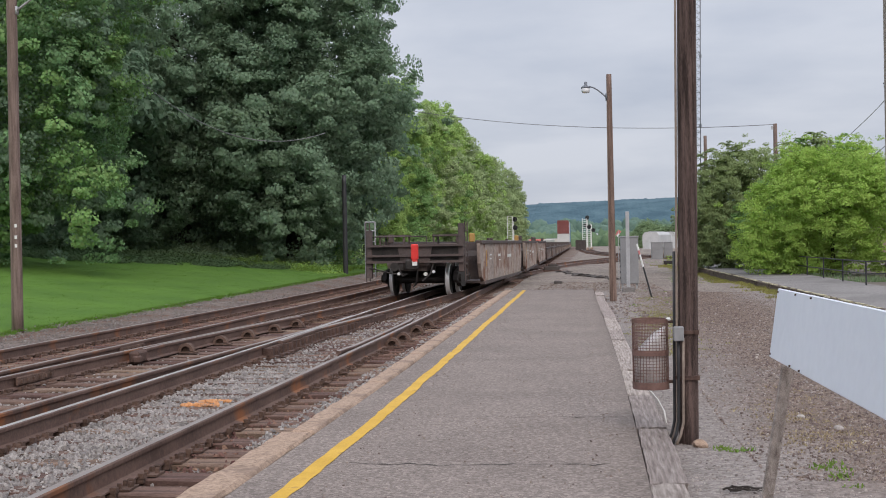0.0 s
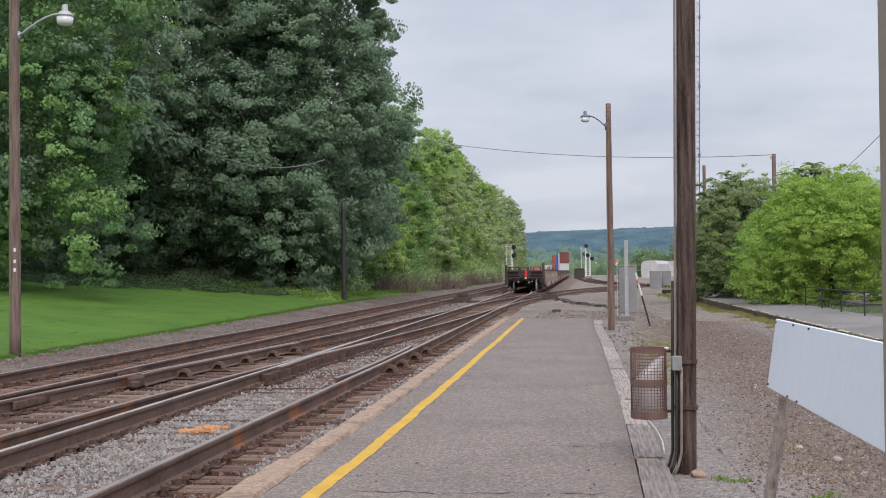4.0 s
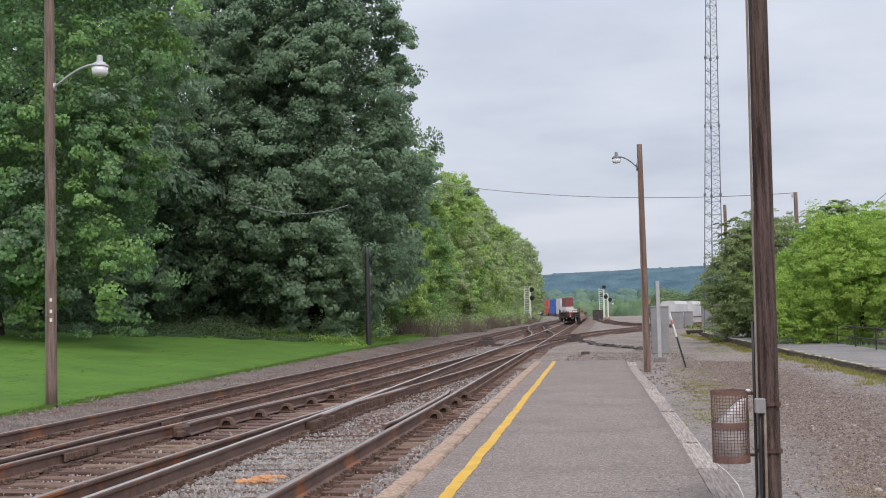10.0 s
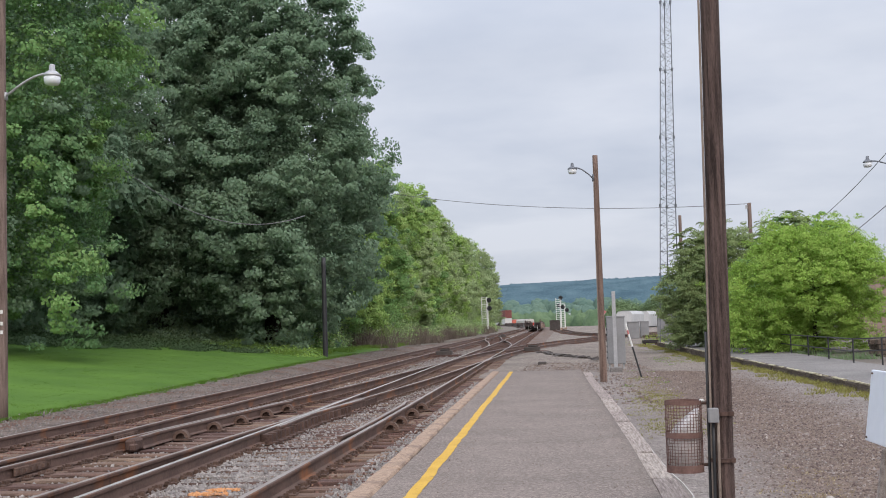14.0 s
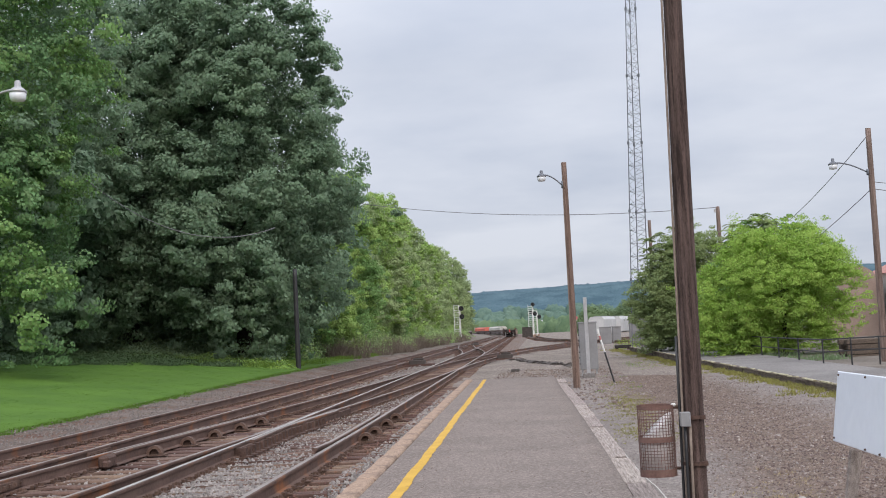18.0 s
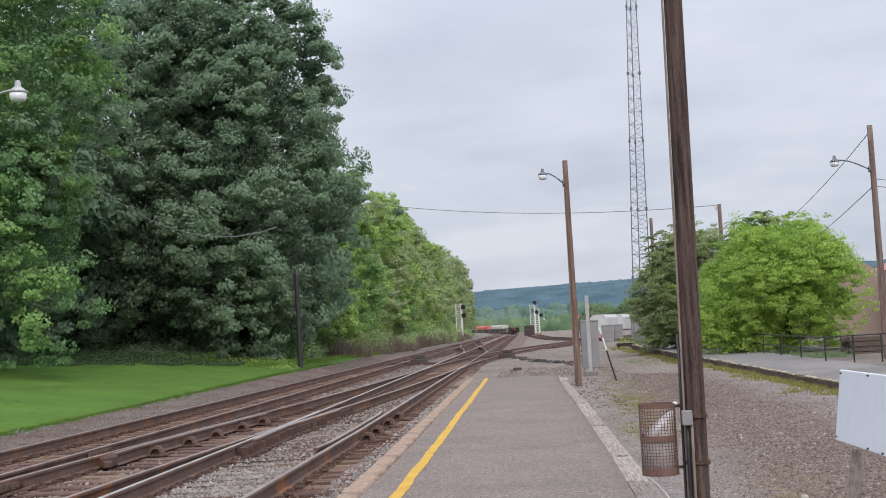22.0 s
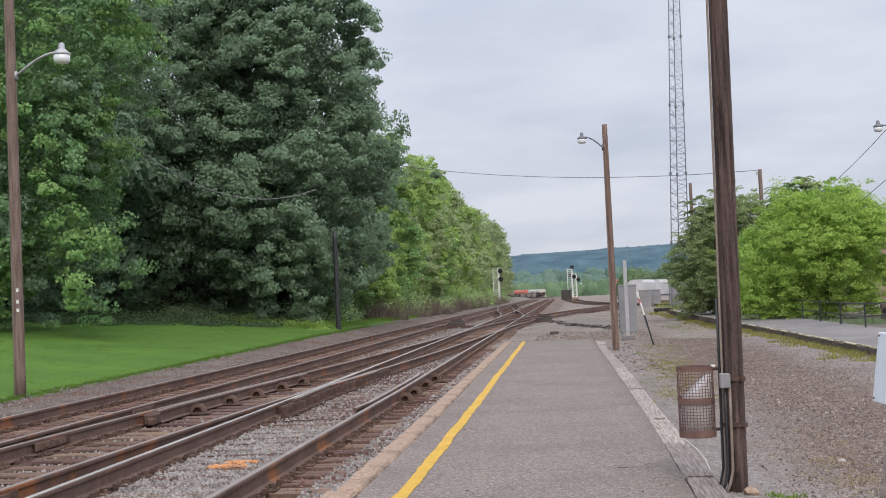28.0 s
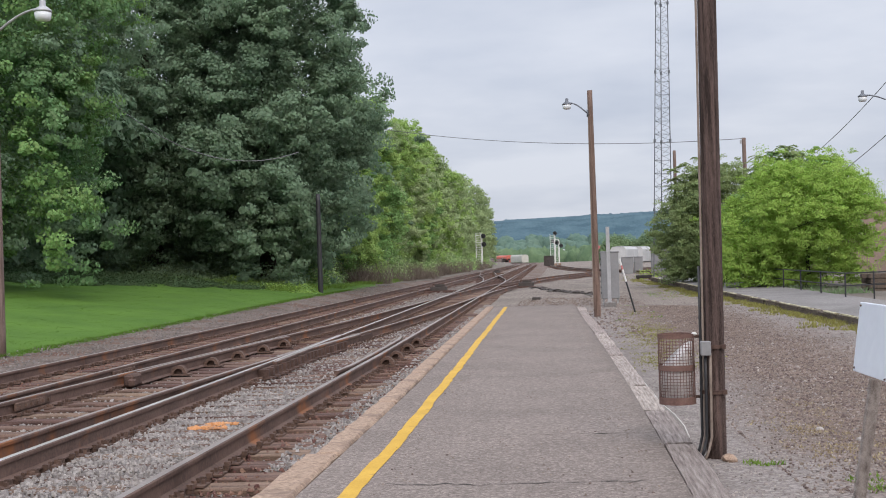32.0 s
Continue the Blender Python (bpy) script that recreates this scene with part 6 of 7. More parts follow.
child("wing_rail", rail_mesh("wing_rail", lambda y: wing(y) + 0.05 + 0.02 * abs(y - 20.6) * 0.3, steps((17.2, 23.4, 16)), 0.0, RAIL_TOP, 0.001), trackT)
child("wing_rail", rail_mesh("wing_rail", lambda y: min(x_main(y) - HALF, x_turn(y) + HALF) - 0.05, steps((18.2, 23.4, 16)), 0.0, RAIL_TOP, 0.001), trackT)
cv, cf = [], []
for k in range(22):
    y = 16.4 + k * 0.26
    x = max(x_main(y) - HALF, x_turn(y) + HALF) + 0.14
    add_box(cv, cf, (x, y, TIE_Z + 0.07), (0.09, 0.09, 0.14))
    add_box(cv, cf, (x + 0.06, y, TIE_Z + 0.02), (0.14, 0.13, 0.03))
ob = child("frog_clips", mesh_from("frog_clips", cv, cf, RUST_IRON), trackT)
tagged(ob, "rusty clips along the frog", kind="stuff")
# ---- loose stone ----
ROCK = np.array([(math.cos(q) * r, math.sin(q) * r, z) for r, z in ((1.25, -0.8), (0.75, 0.85)) for q in (0.2, 2.3, 4.4)])


def stones(name, pts, size, mat, label, seed, category="stones"):
    """Angular chips at the points, each a broken three-sided block with no underside, one mass."""
    g = np.random.default_rng(seed)
    n = len(pts)
    v = (ROCK[None] + g.uniform(-0.42, 0.42, (n, 6, 3))) * (0.72 * size * g.uniform(0.45, 1.35, (n, 1, 1))) * g.uniform(0.6, 1.25, (n, 1, 3)) * np.array([1, 1, 0.75])
    a = g.uniform(0, 2 * np.pi, n)
    b = g.uniform(-0.5, 0.5, n)
    ca, sa, cb, sb = np.cos(a), np.sin(a), np.cos(b), np.sin(b)
    rot = np.zeros((n, 3, 3))
    rot[:, 0, 0], rot[:, 0, 1], rot[:, 1, 0], rot[:, 1, 1] = ca, -sa, sa * cb, ca * cb
    rot[:, 1, 2], rot[:, 2, 0], rot[:, 2, 1], rot[:, 2, 2] = -sb, sa * sb, ca * sb, cb
    v = np.einsum("nij,nkj->nki", rot, v) + np.asarray(pts)[:, None, :]
    loops = (np.array([0, 1, 4, 3, 1, 2, 5, 4, 2, 0, 3, 5, 3, 4, 5])[None] + 6 * np.arange(n)[:, None]).astype(np.int32)
    me = bpy.data.meshes.new(name)
    me.vertices.add(6 * n)
    me.vertices.foreach_set("co", v.astype(np.float32).ravel())
    me.loops.add(15 * n)
    me.loops.foreach_set("vertex_index", loops.ravel())
    me.polygons.add(4 * n)
    me.polygons.foreach_set("loop_start", (np.array([0, 4, 8, 12])[None] + 15 * np.arange(n)[:, None]).astype(np.int32).ravel())
    me.polygons.foreach_set("loop_total", np.tile(np.array([4, 4, 4, 3], np.int32), n))
    me.materials.append(mat)
    me.update(calc_edges=True)
    return tagged(new(name, me), label, category, kind="stuff")


g = np.random.default_rng(5)


def scatter(n, y0, y1, left, right, z, spread, power=1.6):
    """Points between two lines x(y), denser near the camera."""
    y = y0 + (y1 - y0) * g.random(n) ** power
    lo = np.array([left(q) for q in y])
    hi = np.array([right(q) for q in y])
    x = lo + (hi - lo) * g.random(n)
    return np.stack([x, y, z + spread * g.normal(0, 1, n)], 1)


m_l, m_r = (lambda y: x_main(y) - HALF), (lambda y: x_main(y) + HALF)
t_l, t_r = (lambda y: x_turn(y) - HALF), (lambda y: x_turn(y) + HALF)
a_l, a_r = (lambda y: x_far(y) - HALF), (lambda y: x_far(y) + HALF)
grey = [scatter(21000, 4.5, 14.8, lambda y: m_l(y) + 0.13, lambda y: m_r(y) - 0.13, TIE_Z - 0.018, 0.012, 1.15),
        scatter(14000, 14, 33, lambda y: m_l(y) + 0.13, lambda y: m_r(y) - 0.13, TIE_Z - 0.03, 0.018, 1.2),
        scatter(5000, 4.5, 10, lambda y: m_r(y) + 0.11, lambda y: kerb_in(y) - 0.26, TIE_Z - 0.085, 0.016),
        scatter(17000, 9.2, 33, lambda y: m_r(y) + 0.40, lambda y: kerb_in(y) - 0.21, TIE_Z - 0.028, 0.014, 1.3),
        scatter(9000, 9.2, 26, lambda y: m_r(y) + 0.88, lambda y: kerb_in(y) - 0.21, TIE_Z + 0.004, 0.012, 1.2),
        scatter(10000, 8, 24, lambda y: t_l(y) + 0.13, lambda y: t_r(y) - 0.2, TIE_Z - 0.045, 0.014),
        scatter(15000, 12, 75, lambda y: -11.3, lambda y: a_l(y) - 0.35, BED_Z + 0.01, 0.015, 1.5),
        scatter(4000, 22, 75, lambda y: a_r(y) + 0.5, lambda y: x_turn(y) - HALF - 0.2, TIE_Z + 0.0, 0.02, 1.3)]
shoulder = grey.pop(-2)
for q in shoulder:
    q[2] += lawn_rise(q[1]) * smoothstep(-9.4, -10.9, q[0])
stones("ballast_stones", np.concatenate(grey), 0.0245, STONE, "loose grey crushed ballast stones between the rails", 21, "ballast")
stones("shoulder_stones", shoulder, 0.024, SHOULDER_STONE, "dark grey ballast stones on the shoulder beside the lawn", 28, "ballast")
op = np.concatenate([np.stack([g.uniform(-3.73, -3.36, 150), g.normal(11.42, 0.016, 150), np.full(150, TIE_Z + 0.016)], 1),
                     np.stack([g.uniform(-3.66, -3.32, 100), g.normal(11.70, 0.014, 100), np.full(100, TIE_Z + 0.016)], 1)])
stones("painted_stones", op, 0.026, ORANGE_PAINT, "ballast stones marked with worn orange paint", 26, "ballast")
rusty = [scatter(5000, 12, 45, lambda y: a_l(y) + 0.12, lambda y: a_r(y) - 0.12, TIE_Z - 0.02, 0.014, 1.4),
         scatter(2500, 11, 22, lambda y: a_r(y) + 0.1, lambda y: t_l(y) - 0.1, TIE_Z - 0.02, 0.02, 1.2),
         scatter(3000, 20, 50, lambda y: m_l(y) + 0.13, lambda y: m_r(y) - 0.13, TIE_Z - 0.06, 0.014, 1.2),
         scatter(3500, 8, 33, lambda y: m_r(y) + 0.11, lambda y: kerb_in(y) - 0.21, TIE_Z - 0.03, 0.02, 1.2)]
stones("rusty_stones", np.concatenate(rusty), 0.022, RUST_STONE, "rust-brown ballast stones", 22, "ballast")


gx = np.concatenate([g.uniform(-1.15, 0.5, 700), g.normal(-1.12, 0.06, 260), g.normal(0.40, 0.07, 200)])
gy = 4.0 + 26.0 * g.random(len(gx)) ** 1.7
gx += 0.5 * (np.array([kerb_in(q) + plat_r(q) for q in gy]) - kerb_in(8.0) - plat_r(8.0))
stones("platform_grit", np.stack([gx, gy, np.array([rough(p, q, 0.006, 0.6) for p, q in zip(gx, gy)]) + 0.002], 1), 0.009, BROWN_STONE,
       "small dark chips of stone lying on the asphalt", 29, "grit")


def on_yard(n, y0, y1, x0, x1, power=1.6):
    p = scatter(n, y0, y1, lambda y: x0, lambda y: x1, 0, 0, power)
    for q in p:
        q[2] = yard_z(q[0], q[1])
    return p


stones("yard_gravel", np.concatenate([on_yard(26000, 4, 20, 0.86, 5.4, 1.6), on_yard(12000, 33.4, 56, -1.6, 4.5, 1.2)]), 0.0125, YARD_STONE, "fine grey gravel on the yard", 23, "gravel")
stones("yard_rubble", np.concatenate([on_yard(1200, 7, 30, 2.2, 5.3, 1.2), on_yard(2600, 33.5, 52, -1.7, 3.6, 1.2), on_yard(700, 24, 33, 0.75, 2.3, 1.0)]), 0.026, YARD_STONE, "larger brown stones on the yard", 24, "gravel")
brown = on_yard(36000, 7, 33, 0, 1, 1.4)
brown[:, 0] = np.clip(g.normal(2.9, 0.68, len(brown)) + 0.012 * (brown[:, 1] - 15), 1.35, 5.2)
for q in brown:
    q[2] = yard_z(q[0], q[1]) + 0.002
stones("brown_rubble", brown, 0.0150, BROWN_STONE, "brown broken stone along the middle of the yard", 27, "gravel")
stones("rough_ground", np.concatenate([on_yard(1500, 33.4, 44, -1.4, 2.4, 1.0), on_yard(260, 20, 31, 0.62, 1.5, 1.0)]), 0.042, BROWN_STONE, "rough lumps of broken stone past the platform end", 30, "gravel")
stones("yard_pale_stones", np.concatenate([on_yard(900, 6, 22, 2.0, 5.2, 1.1), on_yard(500, 33.6, 50, -1.5, 3.5, 1.1)]), 0.019, STONE, "pale stones on the yard", 25, "gravel")


def tufts(name, spots, blades, h, mat, label, seed, thick=0.05, vary=0.0):
    """Grass tufts: thin upright blades, one mass. spots are (x, y, z, radius)."""
    g2 = np.random.default_rng(seed)
    n = len(spots) * blades
    sp = np.repeat(np.array(spots), blades, 0)
    a = g2.uniform(0, 2 * np.pi, n)
    r = sp[:, 3] * np.sqrt(g2.random(n))
    root = sp[:, :3] + np.stack([r * np.cos(a), r * np.sin(a), np.zeros(n)], 1)
    hh = h * g2.uniform(0.4, 1.3, n) * np.repeat(g2.uniform(1 - vary, 1 + vary, len(spots)), blades)
    lean = g2.normal(0, 0.45, (n, 2)) * hh[:, None]
    w = 0.007 + thick * h * g2.random(n)
    side = np.stack([np.cos(a * 3), np.sin(a * 3), np.zeros(n)], 1) * w[:, None]
    tip = root + np.concatenate([lean, hh[:, None]], 1)
    co = np.stack([root - side, root + side, tip], 1).reshape(-1, 3).astype(np.float32)
    me = bpy.data.meshes.new(name)
    me.vertices.add(3 * n)
    me.vertices.foreach_set("co", co.ravel())
    me.loops.add(3 * n)
    me.loops.foreach_set("vertex_index", np.arange(3 * n, dtype=np.int32))
    me.polygons.add(n)
    me.polygons.foreach_set("loop_start", np.arange(0, 3 * n, 3, dtype=np.int32))
    me.polygons.foreach_set("loop_total", np.full(n, 3, dtype=np.int32))
    me.materials.append(mat)
    me.update(calc_edges=True)
    return tagged(new(name, me), label, "grass", kind="stuff")


r2 = random.Random(31)
kerb_spots = [(x_kerb(y) - 0.20 - abs(r2.gauss(0, 0.38)) * (0.5 + 0.5 * math.sin(y * 0.5) ** 2), y, yard_z(5.0, y), r2.uniform(0.08, 0.25)) for y in np.linspace(12, 75, 420)]
tufts("kerb_weeds", kerb_spots, 45, 0.075, WEED, "yellow-green grass and weeds along the kerb", 61)
patch = [(1.23 + r2.gauss(0, 0.05), 8.15 + r2.gauss(0, 0.08), yard_z(1.23, 8.15), 0.05) for k in range(7)]
patch += [(1.80 + r2.gauss(0, 0.10), 7.15 + r2.gauss(0, 0.20), yard_z(1.8, 7.15), 0.07) for k in range(9)]
patch += [(1.9 + r2.gauss(0, 0.35), r2.uniform(24, 33), yard_z(1.9, 29), 0.15) for k in range(8)]
patch += [(r2.uniform(3.2, 4.6), r2.uniform(30, 48), yard_z(4.0, 40), 0.16) for k in range(60)]
dry = []
for k in range(260):
    y = r2.uniform(14.5, 23) if k < 210 else r2.uniform(23, 30)
    x = 1.36 + 0.03 * (y - 15) + r2.gauss(0, 0.22)
    dry.append((x, y, yard_z(x, y), 0.16))
straw = []
for k in range(90):
    x, y = 1.98 + r2.gauss(0, 0.20), 9.2 + r2.gauss(0, 0.9)
    straw.append((x, y, yard_z(x, y), 0.10))
tufts("dry_straw", straw, 16, 0.016, STRAW, "dry straw-coloured grass on the gravel", 69)
dry += [(r2.uniform(3.6, 5.0), r2.uniform(34, 60), yard_z(4.0, 40), 0.22) for k in range(120)]
tufts("dry_weeds", dry, 20, 0.018, WEED, "low dry yellow-green weeds on the yard", 66)
patch += [(4.6 + r2.gauss(0, 0.5), r2.uniform(60, 95), yard_z(4.6, 75), 0.4) for k in range(60)]
tufts("yard_weeds", patch, 16, 0.028, WEED_GREEN, "small weeds growing through the gravel", 62)
edge = [(-10.95 + r2.gauss(0, 0.14), y, BED_Z + 0.02 + lawn_rise(y), 0.12) for y in np.linspace(14, 62, 420)]
tufts("lawn_edge", edge, 34, 0.05, BLADE, "ragged grass along the edge of the lawn", 63)
lawn_spots = []
for k in range(3400):
    y = 14 + 40 * r2.random() ** 1.3
    x = r2.uniform(-24, -11.1)
    lawn_spots.append((x, y, ground_z(x, y) + lawn_rise(y) + 0.02 + rough(x, y, 0.05, 0.25), 0.22))
tufts("lawn_grass", lawn_spots, 16, 0.022, BLADE, "short mown grass blades of the lawn", 64)
weeds_r = [(7.9 + r2.random() * 1.2, r2.uniform(36, 50), -0.05, 0.3) for k in range(30)] + [(6.4 + r2.random() * 1.4, r2.uniform(50, 70), -0.05, 0.35) for k in range(60)]
tufts("pavement_weeds", weeds_r, 50, 0.22, LEAF_SHADE, "tall weeds under the bushes", 65)
twigs = []
for k in range(26):
    yc = 76 + 140 * (k / 26) + r2.uniform(-3, 3)
    twigs += [(-13.0 + r2.gauss(0, 0.6), yc + r2.gauss(0, 1.3), BED_Z + 0.05, r2.uniform(0.4, 0.9)) for j in range(r2.randint(2, 9))]
tufts("dry_scrub", twigs, 130, 1.05, SCRUB, "brown leafless scrub beside the far track", 67, thick=0.018, vary=0.6)
slope = []
for k in range(240):
    x, y = r2.uniform(-20.0, -11.8), r2.uniform(54.5, 60.0)
    slope.append((x, y, ground_z(x, y) + lawn_rise(y) + 0.02, 0.45))
for k in range(200):
    y = r2.uniform(62, 92)
    slope.append((-12.4 - 0.02 * (y - 62) + r2.gauss(0, 0.35), y, BED_Z - 0.02 + lawn_rise(y), 0.35))
tufts("tall_grass", slope, 80, 0.26, WEED_GREEN, "tall green grass at the edge of the lawn", 68)

# ---- far wagons, boxes and houses ----


def hopper(x, y, z, heading, mat, label, group):
    """A covered hopper wagon, 15 m long."""
    t = thing("hopper_wagon", pose(x, y, z, 0, 0, heading), label, "wagon", group)
    bm = bmesh.new()
    prof = [(-1.5, 1.3), (1.5, 1.3), (1.58, 2.4), (1.55, 3.8), (1.1, 4.35), (-1.1, 4.35), (-1.55, 3.8), (-1.58, 2.4)]
    rings = [[bm.verts.new((px, yy, pz)) for px, pz in prof] for yy in (-6.4, -6.0, 0, 6.0, 6.4)]
    for a, b in zip(rings, rings[1:]):
        for k in range(8):
            bm.faces.new((a[k], b[k], b[(k + 1) % 8], a[(k + 1) % 8]))
    bm.faces.new(rings[0])
    bm.faces.new(list(reversed(rings[-1])))
    part("body", bm, mat, t)
    for yy in (-4, 0, 4):
        bm = bmesh.new()
        vs = box(bm, 0, yy, 0.95, 2.4, 3.0, 0.7)
        for v in vs:
            if v.co.z < 0.9:
                v.co.x *= 0.4
                v.co.y = yy + (v.co.y - yy) * 0.4
        part("chute", bm, mat, t)
    for yy in (-5.3, 5.3):
        bm = bmesh.new()
        box(bm, 0, yy, 0.55, 2.2, 2.4, 0.5, bevel=0.05)
        for w in (-0.9, 0.9):
            for sx in (-0.75, 0.75):
                tube(bm, (sx - 0.06, yy + w, 0.45), (sx + 0.06, yy + w, 0.45), 0.45, seg=14)
        part("bogie", bm, CAR_BLACK, t)
    for yy in (-6.9, 6.9):
        bm = bmesh.new()
        box(bm, 0, yy, 1.15, 2.8, 1.0, 0.2)
        box(bm, 0, yy + (0.4 if yy > 0 else -0.4), 2.0, 0.1, 0.1, 1.8)
        part("end_platform", bm, mat, t)
    bm = bmesh.new()
    box(bm, 0, 0, 4.42, 1.0, 12.2, 0.1)
    part("roof_walk", bm, GALV, t)
    return t


hopper(-16.2, 512, -1.5, 24, HOPPER_GREY, "pale grey covered hopper wagon standing far off", "far hopper wagons")
hopper(-23.2, 527, -1.5, 24, HOPPER_RED, "orange-red covered hopper wagon standing far off", "far hopper wagons")
hopper(-30.2, 542, -1.5, 24, HOPPER_GREY, "pale grey covered hopper wagon standing far off", "far hopper wagons")
hopper(13.2, 236, -1.35, -14, HOPPER_WHITE, "white covered hopper wagon on a yard track", "yard hopper wagons")
hopper(17.6, 253, -1.35, -14, HOPPER_WHITE, "white covered hopper wagon on a yard track", "yard hopper wagons")


def equipment_box(x, y, w, d, h, label):
    t = thing("equipment_box", pose(x, y, yard_z(x, y) - 0.03), label, "equipment box")
    bm = bmesh.new()
    box(bm, 0, 0, h / 2, w, d, h, bevel=0.02)
    part("body", bm, CABINET, t)
    bm = bmesh.new()
    box(bm, 0, 0, h + 0.03, w + 0.08, d + 0.08, 0.06)
    part("lid", bm, CABINET, t)
    bm = bmesh.new()
    box(bm, -w * 0.2, -d / 2 - 0.012, h * 0.5, w * 0.45, 0.02, h * 0.8)
    part("door", bm, CABINET, t)


equipment_box(6.1, 106, 1.0, 0.8, 1.45, "light grey equipment box in the weeds")
equipment_box(7.2, 108, 0.75, 0.8, 1.45, "light grey equipment box beside another")
equipment_box(7.75, 92, 1.25, 0.9, 2.35, "tall grey equipment box beside the bushes")
buf = thing("timber_barrier", pose(5.25, 74.0, -0.2), "low dark timber barrier at the end of the pavement", "barrier")
bm = bmesh.new()
box(bm, 0, 0, 0.18, 1.0, 0.25, 0.2, bevel=0.02)
part("beam", bm, CAR_BLACK, buf)
for x in (-0.35, 0.35):
    bm = bmesh.new()
    box(bm, x, 0.02, 0.04, 0.15, 0.22, 0.16)
    part("block", bm, RUST_IRON, buf)
stack = thing("timber_stack", pose(12.4, 39.0, -0.15), "stack of dark old railway ties behind the railing", "timber stack")
rng = random.Random(52)
for k in range(4):
    for j in range(3):
        for i in range(2):
            bm = bmesh.new()
            box(bm, -1.35 + i * 2.65 + rng.uniform(-0.12, 0.12), j * 0.34 + rng.uniform(-0.04, 0.04), 0.09 + k * 0.165, 2.55, 0.24, 0.15, bevel=0.012)
            part("tie", bm, KERB_WOOD, stack)

house = thing("house", pose(24.0, 72.0, -0.2), "pale metal-clad building with a faded red roof behind the bushes", "house")
bm = bmesh.new()
box(bm, 0, 0, 1.9, 6.4, 8.0, 3.8)
part("wall", bm, BOX_WHITE, house)
for k in range(16):
    bm = bmesh.new()
    box(bm, -3.1 + k * 0.4, -4.02, 1.9, 0.05, 0.05, 3.76)
    part("wall_rib", bm, GALV, house)
bm = bmesh.new()
vs = box(bm, 0, 0, 4.55, 6.8, 8.4, 1.5)
for v in vs:
    if v.co.z > 4.6:
        v.co.x *= 0.05
part("roof", bm, ROOF_RED, house, "faded red sheet roof")
silo = thing("round_roofed_shed", pose(18.7, 74.0, -0.2), "brown rounded shed beside the metal-clad building", "shed")
bm = bmesh.new()
prof = [(1.65 * math.cos(a), 2.9 + 1.5 * math.sin(a)) for a in np.linspace(0, math.pi, 17)]
prof = [(1.65, 0)] + prof + [(-1.65, 0)]
fr = [bm.verts.new((x, -2.5, z)) for x, z in prof]
bk = [bm.verts.new((x, 2.5, z)) for x, z in prof]
for k in range(len(prof) - 1):
    bm.faces.new((fr[k], fr[k + 1], bk[k + 1], bk[k]))
bm.faces.new(list(reversed(fr)))
bm.faces.new(bk)
part("shell", bm, ROOF_BROWN, silo)
bm = bmesh.new()
box(bm, 0, -2.53, 1.1, 1.2, 0.06, 2.2)
part("door", bm, ROOF_BROWN, silo)
# small houses in the valley
rng = random.Random(44)
for k in range(5):
    x, y = rng.uniform(0, 60), rng.uniform(640, 820)
    h = thing("valley_house", pose(x, y, -2.9, 0, 0, rng.uniform(0, 60)), "tiny pale house among the valley woods", "house", "valley houses")
    bm = bmesh.new()
    box(bm, 0, 0, 3.2, 7, 6, 6.4)
    part("wall", bm, BOX_WHITE, h)
    bm = bmesh.new()
    vs = box(bm, 0, 0, 7.4, 8, 7, 2.4)
    for v in vs:
        if v.co.z > 7.5:
            v.co.y *= 0.05
    part("roof", bm, ROOF_BROWN if k % 2 else GALV, h)

# ---- the train: articulated well wagons, empty at the rear, loaded ahead ----
PITCH = 16.0
WHEEL_R = 0.44


def x_train(y):
    return x_turn(y)


TAIL = [(0, 32.6), (1, 45.2), (2, 58.4), (3, 71.0), (4, 83.2), (5, 95.4), (7, 119.6), (9, 144.0), (13, 192.6), (19, 265.6), (25, 338.6), (32, 423.8)]


def tail_at(t):
    ts = [p[0] for p in TAIL]
    return float(np.interp(t, ts, [p[1] for p in TAIL]))


def unit_pose(y0, length=PITCH):
    xa, xb = x_train(y0), x_train(y0 + length)
    return pose(xa, y0, RAIL_Z, 0, 0, math.degrees(-math.atan2(xb - xa, length)))


def wheelset_mesh():
    bm = bmesh.new()
    tube(bm, (-0.78, 0, 0), (0.78, 0, 0), 0.085, seg=10)
    for s in (-1, 1):
        prof = [(0.0, 0.70), (0.16, 0.70), (0.20, 0.735), (0.36, 0.735), (0.40, 0.70), (WHEEL_R + 0.028, 0.70), (WHEEL_R + 0.028, 0.735),
                (WHEEL_R, 0.745), (WHEEL_R - 0.006, 0.83), (0.40, 0.84), (0.35, 0.80), (0.20, 0.80), (0.16, 0.85), (0.0, 0.85)]
        seg = 28
        rings = []
        for r, x in prof[1:-1]:
            rings.append([bm.verts.new((s * x, r * math.cos(2 * math.pi * k / seg), r * math.sin(2 * math.pi * k / seg))) for k in range(seg)])
        for i, (a, b) in enumerate(zip(rings, rings[1:])):
            for k in range(seg):
                f = bm.faces.new((a[k], a[(k + 1) % seg], b[(k + 1) % seg], b[k]))
                f.material_index = 1 if i in (5, 6, 7) else 0
        bm.faces.new(rings[0])
        bm.faces.new(rings[-1])
    bmesh.ops.recalc_face_normals(bm, faces=bm.faces)
    me = bpy.data.meshes.new("wheelset")
    bm.to_mesh(me)
    bm.free()
    me.materials.append(CAR_BLACK)
    me.materials.append(WHEEL_TREAD)
    return me


WHEELSET = wheelset_mesh()


